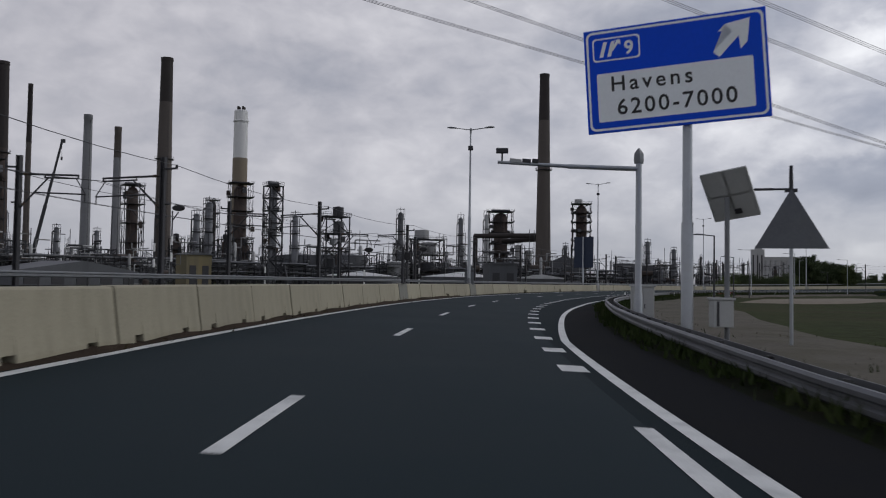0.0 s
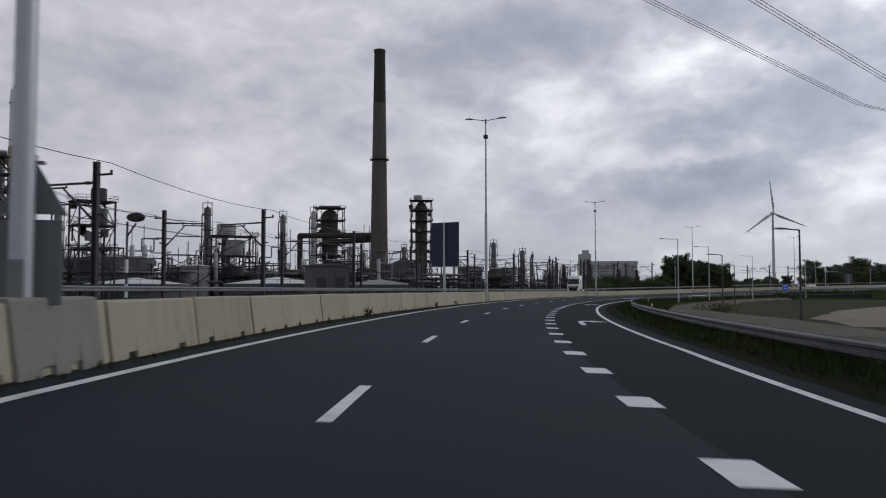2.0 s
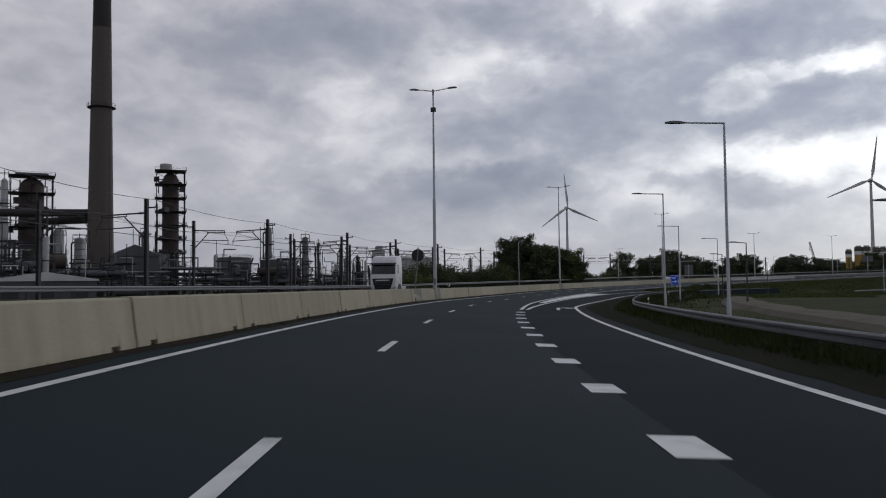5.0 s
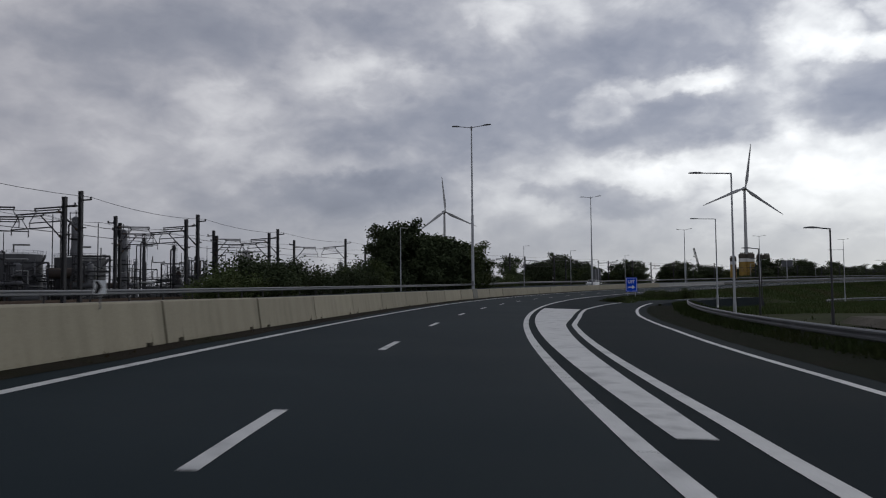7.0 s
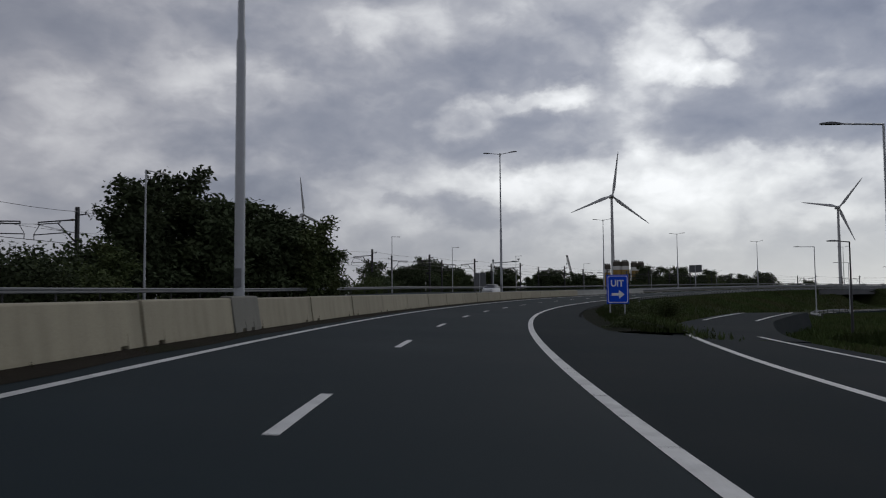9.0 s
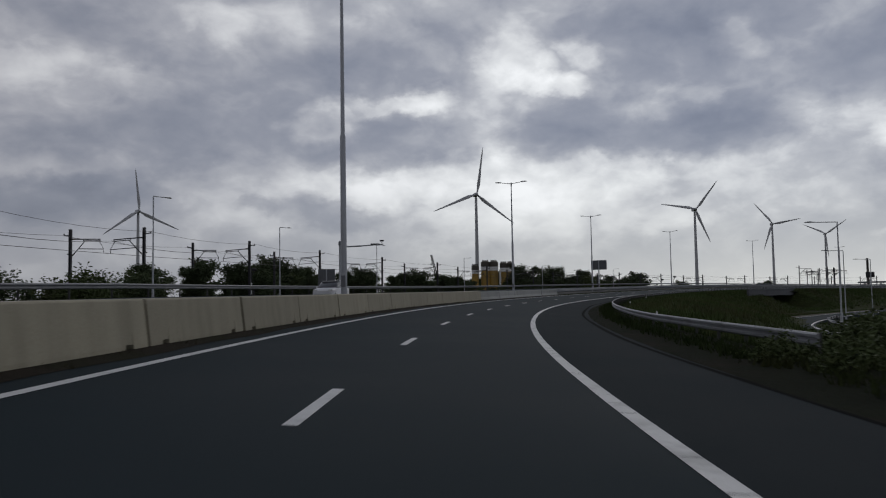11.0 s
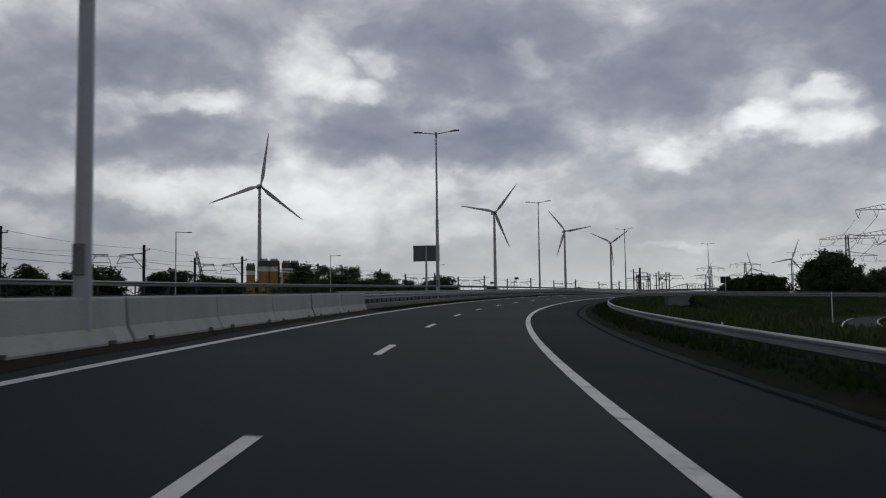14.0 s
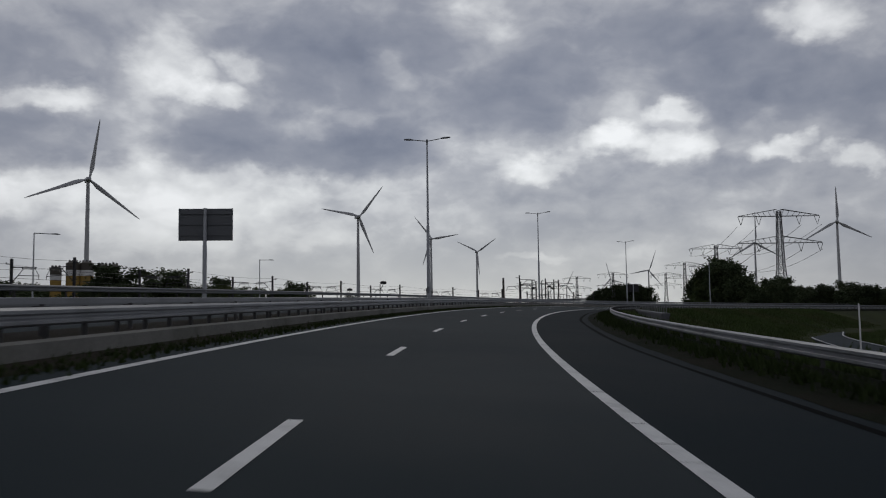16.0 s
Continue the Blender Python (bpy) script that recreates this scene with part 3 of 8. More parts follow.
marking("short_line", paint_strip(S_MIN, 8.0, lambda s: right_edge(s) - 0.42, 0.19), "broad white line beside the edge line")
n = 3
while 4 * n < 190:
    s = 4 * n + float(np.interp(4 * n, [0, 12, 20, 30, 53, 81, 110, 130, 190], [2.3, 1.5, 1.0, 1.1, 1.5, 1.7, 2.3, 2.9, 3.4]))
    marking("block_mark", paint_strip(s - 0.5, s + 0.5, lambda q: dash_line(q) + 3.52, 0.45, 1.0, "block_mark"), "short broad white block between lane and exit lane", "exit block marks")
    n += 1


def gore_left(s):
    return dash_line(s) + 3.98


def line2(s):
    return dash_line(s) + float(np.interp(s, [196, 205, 216, 242, 251, 268, 285, 300], [3.82, 4.2, 4.8, 5.6, 6.25, 6.95, 8.3, 9.8]))


bm = strip(300, 344, lambda s: [(ramp_left(s) + 0.62, 0.003), (ramp_left(s) + 0.84, 0.003)], 2.0)
marking("exit_ramp_line", finish(bm, "exit_ramp_line", PAINT), "white line along the exit ramp")
bm = strip(300, 344, lambda s: [(ramp_right(s) - 1.2, 0.003), (ramp_right(s) - 1.0, 0.003)], 2.0)
marking("exit_ramp_line", finish(bm, "exit_ramp_line", PAINT), "white line along the exit ramp")
marking("exit_lane_left_line", paint_strip(196.2, 300, line2, 0.22), "broad white line bordering the exit lane")
bm = strip(215.0, 267.6, lambda s: [(gore_left(s), 0.006), (max(gore_left(s) + 0.15, line2(s) - 0.36), 0.006)], 2.0)
marking("gore_area", finish(bm, "gore_area", PAINT), "solid white painted wedge between motorway and exit")

# ---------------------------------------------------------------- exit arrows on the lane
def lane_arrow(s0, off):
    bm = bmesh.new()
    outline = [(0, -0.11), (3.9, -0.11), (4.9, 0.12), (5.15, 0.50), (5.7, 0.50), (4.75, 1.30), (3.7, 0.50), (4.40, 0.50), (4.1, 0.25), (3.7, 0.11), (0, 0.11)]
    c = dash_line(s0 + 3) + off
    vs = [bm.verts.new(R(s0 + ds, c + d, 0.007)) for ds, d in outline]
    f = bm.faces.new(vs)
    bmesh.ops.triangulate(bm, faces=[f])
    marking("lane_arrow", finish(bm, "lane_arrow", PAINT), "white bent arrow painted on the exit lane", "exit arrows")


for s, off in ((93.8, 4.9), (139.9, 4.9), (197.5, 5.7)):
    lane_arrow(s, off)


# ---------------------------------------------------------------- concrete barrier in the median
def barrier_off(s):
    return dash_line(s) + float(np.interp(s, [-60, 12, 40, 57, 66, 87, 119, 222, 255, 343, 600], [-3.75, -3.85, -4.15, -4.35, -4.1, -4.5, -4.35, -4.6, -4.8, -4.6, -4.55]))


def barrier_mesh(length, kinked, name="barrier_segment"):
    if kinked:
        prof = [(0.0, 0.0), (0.0, 0.09), (-0.15, 0.33), (-0.215, 0.80), (-0.235, 0.83), (-0.39, 0.83), (-0.41, 0.80), (-0.46, 0.33), (-0.62, 0.09), (-0.62, 0.0)]
    else:
        prof = [(0.0, 0.0), (-0.01, 0.10), (-0.06, 0.34), (-0.15, 0.84), (-0.175, 0.87), (-0.40, 0.87), (-0.42, 0.84), (-0.50, 0.34), (-0.56, 0.10), (-0.56, 0.0)]
    prof = [(d, h * (1.08 if kinked else 1.12)) for d, h in prof]
    bm = bmesh.new()
    ys = [0.008, 0.022, 0.6, 0.61, 0.94, 0.95, length - 1.05, length - 1.04, length - 0.71, length - 0.7, length - 0.022, length - 0.008]
    prev = None
    for i, y in enumerate(ys):
        notch, end = i in (3, 4, 7, 8), i in (0, len(ys) - 1)
        row = []
        for k, (d, h) in enumerate(prof):
            if notch and k == 0:
                d, h = -0.10, 0.125
            if notch and k == 1:
                d, h = -0.03, 0.13
            if end:
                d, h = -0.3 + (d + 0.3) * 0.975, h * 0.99
            row.append(bm.verts.new((d, y, h)))
        if prev:
            for j in range(len(row)):
                bm.faces.new((prev[j], prev[(j + 1) % len(row)], row[(j + 1) % len(row)], row[j]))
        else:
            bm.faces.new(row[::-1])
        prev = row
    bm.faces.new(prev)
    return finish(bm, name, BARRIER_GREY if kinked else CONCRETE)


def on_road(s0, s1, off, h=0.0):
    """A pose whose y axis runs along the banked road from s0 to s1 at the offset off(s)."""
    a, b = R(s0, off(s0), h), R(s1, off(s1), h)
    y = (b - a).normalized()
    e = float(bank(s0))
    ang = along((s0 + s1) / 2)[3]
    right = Vector((math.cos(ang), math.sin(ang), -e))
    z = right.cross(y).normalized()
    x = y.cross(z)
    m = Matrix((x, y, z)).transposed().to_4x4()
    m.translation = a
    return m


BLOCK_GREY = material("weathered_grey_concrete", (0.20, 0.20, 0.175), 0.9, grain=0.25, scale=1.0, fine=20, bump=0.5, bump_dist=0.012, stain=(0.13, 0.13, 0.11), streak=True)
barrier = thing("concrete_barrier", "beige concrete median barrier of jointed segments", "barrier", kind="structure")
kinds = {}
s = -41.49
for count, SEG, kinked in ((40, 3.905, False), (1, 5.84, False), (12, 7.1, False), (1, 3.75, False), (1, 6.05, False), (1, 2.05, False), (5, 7.2, False), (11, 7.268, False), (1, 8.05, False), (11, 6.145, False), (9, 5.18, True)):
    kinds[SEG] = barrier_mesh(SEG, kinked)
    for _ in range(count):
        m = on_road(s, s + SEG, barrier_off, -0.01 + 0.02 * random.random())
        m = m @ Matrix.Translation((random.uniform(-0.015, 0.015), 0, 0)) @ pose(0, 0, 0, 0, 0, random.uniform(-0.2, 0.2))
        part("barrier_segment", kinds[SEG], None, barrier, m=m)
        s += SEG
# thicker blocks that hold the lamp and sign posts
block_me = barrier_mesh(2.4, False, "post_block")
block_me.materials.clear()
block_me.materials.append(BLOCK_GREY)
step_me = barrier_mesh(2.8, True, "post_block")
step_me.materials.clear()
step_me.materials.append(BLOCK_GREY)
part("post_block", step_me, None, barrier, m=on_road(206.7, 209.5, barrier_off) @ Matrix.Translation((0.10, 0, 0)) @ Matrix.Diagonal((1.15, 1, 1.09, 1)))
for s0 in (45.6, 69.0, 137.0, 215.4, 288.2):
    part("post_block", block_me, None, barrier, m=on_road(s0, s0 + 2.4, barrier_off) @ Matrix.Translation((0.06, 0, 0)) @ Matrix.Diagonal((1.2, 1, 1.06, 1)))

# ---------------------------------------------------------------- steel guard rails
# post steel kept dark: the shadow behind the rail beam is in its colour
POST_DARK = material("dark_post_steel", (0.07, 0.07, 0.07), 0.7, metal=0.2, grain=0.3, scale=3, fine=20, bump=0.2)


def w_beam(off, h):
    """Cross-section of a corrugated rail, its face to the right of off when side is 1."""
    return [(0.0, -0.155), (0.03, -0.15), (0.075, -0.11), (0.075, -0.055), (0.02, -0.02), (0.02, 0.02), (0.075, 0.055), (0.075, 0.11), (0.03, 0.15), (0.0, 0.155),
            (-0.012, 0.155), (-0.012, -0.155)]


def guard_rail(name, s0, s1, off, side, h, label, posts=2.0, upper=None, ramp=None, post_mat=POST_DARK, beam_mat=RAIL_GALV, posts_to_beam=False):
    rail = thing(name, label, "guard rail", kind="structure")
    height = (lambda s: h * float(np.interp(s, ramp[0], ramp[1]))) if ramp else (lambda s: h)
    a = s0
    while a < s1 - 0.5:
        b = min(a + 24.0, s1)
        sec = w_beam(0, 0)
        bm = strip(a, b, lambda s: [(off(s) + side * d, height(s) + z) for d, z in sec], 3.0, close=True)
        part("beam", bm, beam_mat, rail)
        if upper:
            bm = strip(a, b, lambda s: [(off(s) - side * 0.14, h + 0.20), (off(s) - side * 0.02, h + 0.20), (off(s) - side * 0.02, h + 0.30), (off(s) - side * 0.14, h + 0.30)], 3.0, close=True)
            part("box_beam", bm, beam_mat, rail)
        a = b
    pbm = bmesh.new()
    add_box(pbm, 0.09, 0.05, h + 0.45, pose(0, 0, (h + 0.15) / 2 - 0.15))
    add_box(pbm, 0.16, 0.09, 0.18, pose(side * 0.10, 0, h))
    pme = finish(pbm, "post", post_mat)
    s = s0 + 0.5
    while s < s1:
        part("post", pme, None, rail, m=up_at(s, off(s) - side * 0.2, height(s) - h if posts_to_beam else 0.0))
        s += posts
    return rail


def rail_right(s):
    return float(np.interp(s, [-60, 10, 20, 30, 40, 50, 60, 80, 100, 120, 167, 200, 217, 245, 288],
                           [4.3, 4.45, 4.7, 5.1, 5.65, 6.1, 6.6, 7.4, 7.7, 7.8, 7.8, 8.6, 9.8, 11.4, 14.2]))


RAIL_RISE = ([-20, 0, 8, 18, 30, 40, 60, 80, 288], [0.05, 0.25, 0.42, 0.71, 0.90, 1.0, 0.95, 0.86, 0.84])


guard_rail("guard_rail", -20, 288, rail_right, -1, 0.56, "grey galvanised steel guard rail along the exit lane", posts=2.66,
           ramp=RAIL_RISE, posts_to_beam=True, beam_mat=RAIL_SHADED)
guard_rail("guard_rail", -20, 120, lambda s: rail_right(s) + 0.42, 1, 0.53, "rear beam of the exit guard rail in shade-darkened steel", posts=5.32,
           ramp=RAIL_RISE, posts_to_beam=True, beam_mat=RAIL_SHADED)
guard_rail("guard_rail", 344, S_MAX - 2, lambda s: 7.1 + float(np.interp(s, [348, 362], [0.6, 0.0])), -1, 0.60, "grey galvanised steel guard rail beside the hard shoulder", posts=2.66)
guard_rail("guard_rail", S_MIN + 5, S_MAX - 5, lambda s: -8.7, -1, 0.62, "weathered steel guard rail of the opposite carriageway", posts=4.0, beam_mat=GALV_DULL)
guard_rail("guard_rail", S_MIN + 5, S_MAX - 5, lambda s: -21.9, 1, 0.66, "dark weathered steel guard rail at the far road edge", posts=4.0, beam_mat=GALV_DULL)
guard_rail("guard_rail", 452, S_MAX - 3, lambda s: dash_line(s) - 5.15, 1, 0.66, "grey galvanised steel guard rail in the median", posts=1.33, upper=True)
bm = strip(455, S_MAX - 3, lambda s: [(dash_line(s) - 4.75, 0.0), (dash_line(s) - 4.78, 0.30), (dash_line(s) - 5.0, 0.32), (dash_line(s) - 5.0, 0.0)], 3.0, close=True)
tagged(new("median_kerb", finish(bm, "median_kerb", MOSSY)), "low grey concrete kerb under the median guard rail", "kerb", kind="structure")


# ---------------------------------------------------------------- street lamps
def head_mesh(bm, x0, x1, z0, tilt, w=0.30):
    """A flat rounded lamp head from x0 out to x1."""
    n = 7
    prev = None
    sgn = 1 if x1 > x0 else -1
    for i in range(n):
        u = i / (n - 1)
        x = x0 + (x1 - x0) * u
        wid = w * (0.45 + 0.55 * math.sin(math.pi * min(1, u * 0.72 + 0.12))) / 1.0
        th = 0.10 * (0.6 + 0.5 * math.sin(math.pi * u))
        z = z0 + abs(x - x0) * tilt
        row = [bm.verts.new((x, -wid / 2, z)), bm.verts.new((x, wid / 2, z)), bm.verts.new((x, wid / 3, z + th)), bm.verts.new((x, -wid / 3, z + th))]
        if prev:
            for j in range(4):
                bm.faces.new((prev[j], prev[(j + 1) % 4], row[(j + 1) % 4], row[j]))
        else:
            bm.faces.new(row)
        prev = row
    bm.faces.new(prev[::-1])


def tall_lamp(m, height=17.6, box=False):
    lamp = thing("street_lamp", "tall galvanised steel street lamp with two arms on the median", "street lamp", m, "tall median lamps")
    bm = bmesh.new()
    add_lathe(bm, [(0.155, -0.3), (0.155, 0.9), (0.15, 0.95), (0.135, height * 0.47), (0.105, height * 0.475), (0.085, height * 0.75), (0.06, height - 0.25)], 14)
    part("pole", bm, GALV, lamp, smooth_angle=40)
    bm = bmesh.new()
    add_lathe(bm, [(0.075, height - 0.45), (0.085, height - 0.4), (0.085, height - 0.05), (0.05, height + 0.02)], 12)
    part("collar", bm, GALV_DULL, lamp, smooth_angle=40)
    bm = bmesh.new()
    add_box(bm, 0.22, 0.05, 0.55, pose(0.0, -0.155, 1.25), 0.02)
    part("service_door", bm, GALV_DULL, lamp)
    for sgn in (-1, 1):
        bm = bmesh.new()
        add_tube(bm, (0, 0, height - 0.15), (sgn * 1.25, 0, height + 0.02), 0.042, 0.035, 8)
        part("arm", bm, GALV_DULL, lamp, smooth_angle=40)
        bm = bmesh.new()
        head_mesh(bm, sgn * 1.2, sgn * 2.05, height, 0.07, 0.34)
        head = part("lamp_head", bm, LAMP_GREY, lamp, "dark flat lamp head")
        bm = bmesh.new()
        add_box(bm, 0.55, 0.2, 0.03, pose(sgn * 1.65, 0, height + 0.025, 0, -sgn * 4, 0), 0.01)
        part("lens", bm, GLASS_DIFF, head)
    if box:
        bm = bmesh.new()
        add_box(bm, 0.42, 0.36, 0.36, pose(0.02, -0.1, height - 1.75), 0.04)
        part("junction_box", bm, DARK_STEEL, lamp)
    return lamp


def single_lamp(m, height=9.7, mat=GALV, arm=1.9, label="galvanised steel street lamp with one arm", name="street_lamp", group="single-arm lamps", r=0.075):
    """The arm points along -x of the pose."""
    lamp = thing(name, label, "street lamp", m, group)
    bm = bmesh.new()
    add_lathe(bm, [(r * 1.5, -0.4), (r * 1.5, 1.1), (r * 1.1, 1.2), (r * 0.7, height)], 12)
    part("pole", bm, mat, lamp, smooth_angle=40)
    bm = bmesh.new()
    add_tube(bm, (0.02, 0, height - 0.03), (-arm, 0, height + 0.05), r * 0.6, r * 0.5, 8)
    part("arm", bm, mat, lamp, smooth_angle=40)
    bm = bmesh.new()
    head_mesh(bm, -arm + 0.1, -arm - 0.85, height + 0.02, 0.03, 0.32)
    part("lamp_head", bm, LAMP_GREY, lamp, "dark flat lamp head")
    return lamp


low_lamp = tall_lamp(pose(2.26, 70.4, 0.2, 0, 0, -8), 14.5, box=True)
first = tall_lamp(up_at(138.0, -5.95, 0.3), box=True)
copy_thing(first, up_at(216.0, -6.62, 0.3))
second = tall_lamp(up_at(289.4, -6.62, 0.3), 17.4)
copy_thing(second, up_at(363.5, -6.9, 0.3))
third = tall_lamp(up_at(428.3, -6.55, 0.3), 14.35)
for s, d in ((483.5, -7.2), (542.7, -8.2), (602.0, -8.4), (662.0, -8.4), (722.0, -8.4)):
    copy_thing(third, up_at(s, d, 0.3))

# single-arm lamps of the exit and the far side
l1 = single_lamp(up_at(264.0, 15.0, -0.3))
for s, d, k in ((187.8, 11.6, 1.0), (225.0, 12.8, 1.06), (305.0, 18.0, 1.0)):
    copy_thing(l1, up_at(s, d, -0.3) @ Matrix.Diagonal((1, 1, k, 1)))


def at_xy(x, y, z, yaw=0.0):
    return pose(x, y, z, 0, 0, yaw)


for (x, y, z) in ((128.5, 293.9, 1.2), (161.6, 318.3, 1.3), (194.5, 343.3, 2.8), (228.0, 362.0, 3.3), (266.0, 376.3, 3.3), (305.3, 383.0, 2.6), (345.4, 384.3, 1.9), (385.0, 381.0, 1.9)):
    a = math.degrees(math.atan2(y - 60, x - 290)) - 90
    copy_thing(l1, at_xy(x, y, z, a + 180))
dk = single_lamp(up_at(111.5, 17.0, -0.8), 6.2, DARK_STEEL, 0.7, "short dark steel street lamp with one arm", group="dark lamps", r=0.07)
for s, d in ((62.6, 13.8), (148.9, 16.8), (187, 19.5), (226, 20.0), (261.5, 20.4), (291.2, 21.0), (330, 24.0)):
    copy_thing(dk, up_at(s, d, -0.8))
for (x, y, z, k) in ((248.8, 294.0, -1.6, 1.24), (277.2, 298.2, -1.6, 1.05), (312.4, 299.6, -1.6, 1.05)):
    copy_thing(l1, at_xy(x, y, z, -82) @ Matrix.Diagonal((k, k, k, 1)))

# ---------------------------------------------------------------- signs
SIGN_BLUE = material("sign_blue", (0.004, 0.075, 0.70), 0.5, grain=0.06, scale=0.8, fine=12, bump=0.03, stain=(0.006, 0.085, 0.64), spec=0.15)
SIGN_WHITE = material("sign_white", (0.84, 0.88, 0.90), 0.45, grain=0.05, scale=0.8, fine=12, bump=0.03)
SIGN_BLACK = material("sign_black", (0.012, 0.012, 0.014), 0.5, grain=0.05, scale=2, fine=12, bump=0.03)
SIGN_BACK = material("sign_back_grey", (0.14, 0.15, 0.16), 0.6, metal=0.2, grain=0.15, scale=1.2, fine=14, bump=0.08, stain=(0.10, 0.11, 0.12))
BACK_BLUE = material("board_back_blue", (0.010, 0.022, 0.055), 0.55, grain=0.15, scale=0.5, fine=10, bump=0.05)
CAB_GREY = material("cabinet_grey", (0.42, 0.43, 0.42), 0.6, grain=0.08, scale=1.0, fine=14, bump=0.06, stain=(0.34, 0.34, 0.32), streak=True)
WHITE_PAINT = material("white_paint", (0.74, 0.74, 0.73), 0.5, grain=0.06, scale=1, fine=14, bump=0.05, stain=(0.6, 0.6, 0.58))
RED_PAINT = material("red_paint", (0.30, 0.03, 0.03), 0.5, grain=0.1, scale=1, fine=14, bump=0.05)
PANEL_DARK = material("solar_cells", (0.02, 0.022, 0.03), 0.25, grain=0.2, scale=3, fine=12, bump=0.02)


def rounded_plate(bm, w, h, r, y, m, seg=5):
    """A flat rounded rectangle in the x-z plane, facing -y, at depth y."""
    pts = []
    for cx, cz, a0 in ((w / 2 - r, h / 2 - r, 0), (-w / 2 + r, h / 2 - r, 90), (-w / 2 + r, -h / 2 + r, 180), (w / 2 - r, -h / 2 + r, 270)):
        for i in range(seg + 1):
            a = radians(a0 + 90 * i / seg)
            pts.append((cx + r * math.cos(a), cz + r * math.sin(a)))
    bm.faces.new([bm.verts.new(m @ Vector((x, y, z))) for x, z in pts])


def text_mesh(body, size, mat_, m, parent, name="lettering", spacing=1.0, offset=0.012):
    cu = bpy.data.curves.new(name, "FONT")
    cu.body, cu.size, cu.align_x, cu.align_y = body, size, "LEFT", "BOTTOM_BASELINE"
    cu.space_character, cu.offset, cu.extrude, cu.resolution_u = spacing, offset, 0.004, 3
    tmp = bpy.data.objects.new(name, cu)
    scene.collection.objects.link(tmp)
    me = bpy.data.meshes.new_from_object(tmp.evaluated_get(bpy.context.evaluated_depsgraph_get()))
    bpy.data.objects.remove(tmp)
    me.materials.clear()
    me.materials.append(mat_)
    ob = new(name, me)
    ob.parent = parent
    ob.matrix_basis = m @ pose(0, 0, 0, 90, 0, 0)
    return ob


def exit_sign():
    """Blue direction board on a single post; its face looks along -y."""
    a = math.degrees(math.atan2(20.3 - 22.1, 8.0 - 3.8))
    board = thing("direction_sign", "blue motorway exit board with white panel on a grey post", "road sign", pose(5.9, 20.81, -0.3, 0, 0, a + 4))
    w, h, zc = 4.5, 2.75, 7.05
    roll = pose(0, 0, zc, 0, -3.4, 0) @ pose(0, 0, -zc)
    bm = bmesh.new()
    add_lathe(bm, [(0.15, 0), (0.15, 3.2), (0.125, 3.25), (0.12, 6.2), (0.11, 8.0)], 16, pose(0.32, 0, 0))
    part("post", bm, GALV, board, smooth_angle=40)
    bm = bmesh.new()
    add_box(bm, w, 0.06, h, pose(0, -0.19, zc), 0.015)
    panel = part("board", bm, SIGN_BLUE, board, m=roll)
    c = pose(0, 0, zc)
    bm = bmesh.new()
    rounded_plate(bm, w - 0.12, h - 0.12, 0.16, -0.224, c)
    part("white_border", bm, SIGN_WHITE, panel)
    bm = bmesh.new()
    rounded_plate(bm, w - 0.24, h - 0.24, 0.12, -0.228, c)
    part("blue_field", bm, SIGN_BLUE, panel)
    bm = bmesh.new()
    rounded_plate(bm, 3.85, 1.28, 0.05, -0.232, pose(-0.03, 0, zc - 0.45))
    part("white_panel", bm, SIGN_WHITE, panel)
    for name, mat_, ww, hh, y in (("number_frame", SIGN_WHITE, 1.22, 0.62, -0.232), ("number_field", SIGN_BLUE, 1.14, 0.54, -0.236)):
        bm = bmesh.new()
        rounded_plate(bm, ww, hh, 0.09, y, pose(-1.42, 0, zc + 0.82))
        part(name, bm, mat_, panel)
    # junction symbol: two slanting carriageways with a branch
    bm = bmesh.new()
    for x0, x1, ww in ((-1.86, -1.74, 0.10), (-1.66, -1.54, 0.10)):
        vs = [bm.verts.new((x, -0.24, zc + z)) for x, z in ((x0, 0.62), (x0 + ww, 0.62), (x1 + ww, 1.02), (x1, 1.02))]
        bm.faces.new(vs)
    vs = [bm.verts.new((x, -0.24, zc + z)) for x, z in ((-1.58, 0.80), (-1.50, 0.76), (-1.36, 0.95), (-1.30, 0.90), (-1.30, 1.04), (-1.46, 1.04), (-1.41, 1.0))]
    bm.faces.new(vs)
    part("junction_symbol", bm, SIGN_WHITE, panel)
    bm = bmesh.new()
    c0 = Vector((1.45, -0.242, zc + 0.72))
    u, v = Vector((0.7071, 0, 0.7071)), Vector((-0.7071, 0, 0.7071))
    pts = [(-0.58, -0.10), (0.10, -0.10), (-0.12, -0.36), (0.12, -0.36), (0.60, 0.0), (0.12, 0.36), (-0.12, 0.36), (0.10, 0.10), (-0.58, 0.10)]
    f = bm.faces.new([bm.verts.new(c0 + u * p + v * q) for p, q in pts])
    bmesh.ops.triangulate(bm, faces=[f])
    part("arrow", bm, SIGN_WHITE, panel)
    text_mesh("9", 0.50, SIGN_WHITE, pose(-1.22, -0.238, zc + 0.64), panel)
    text_mesh("Havens", 0.56, SIGN_BLACK, pose(-1.62, -0.236, zc - 0.30), panel, spacing=1.30, offset=0.006)
    text_mesh("6200-7000", 0.58, SIGN_BLACK, pose(-1.48, -0.236, zc - 0.93), panel, spacing=1.20, offset=0.006)
    for z in (zc - 1.0, zc + 1.0):
        bm = bmesh.new()
        add_box(bm, w - 0.3, 0.05, 0.10, pose(0, -0.135, z))
        part("back_rail", bm, GALV_DULL, board, m=roll)


exit_sign()


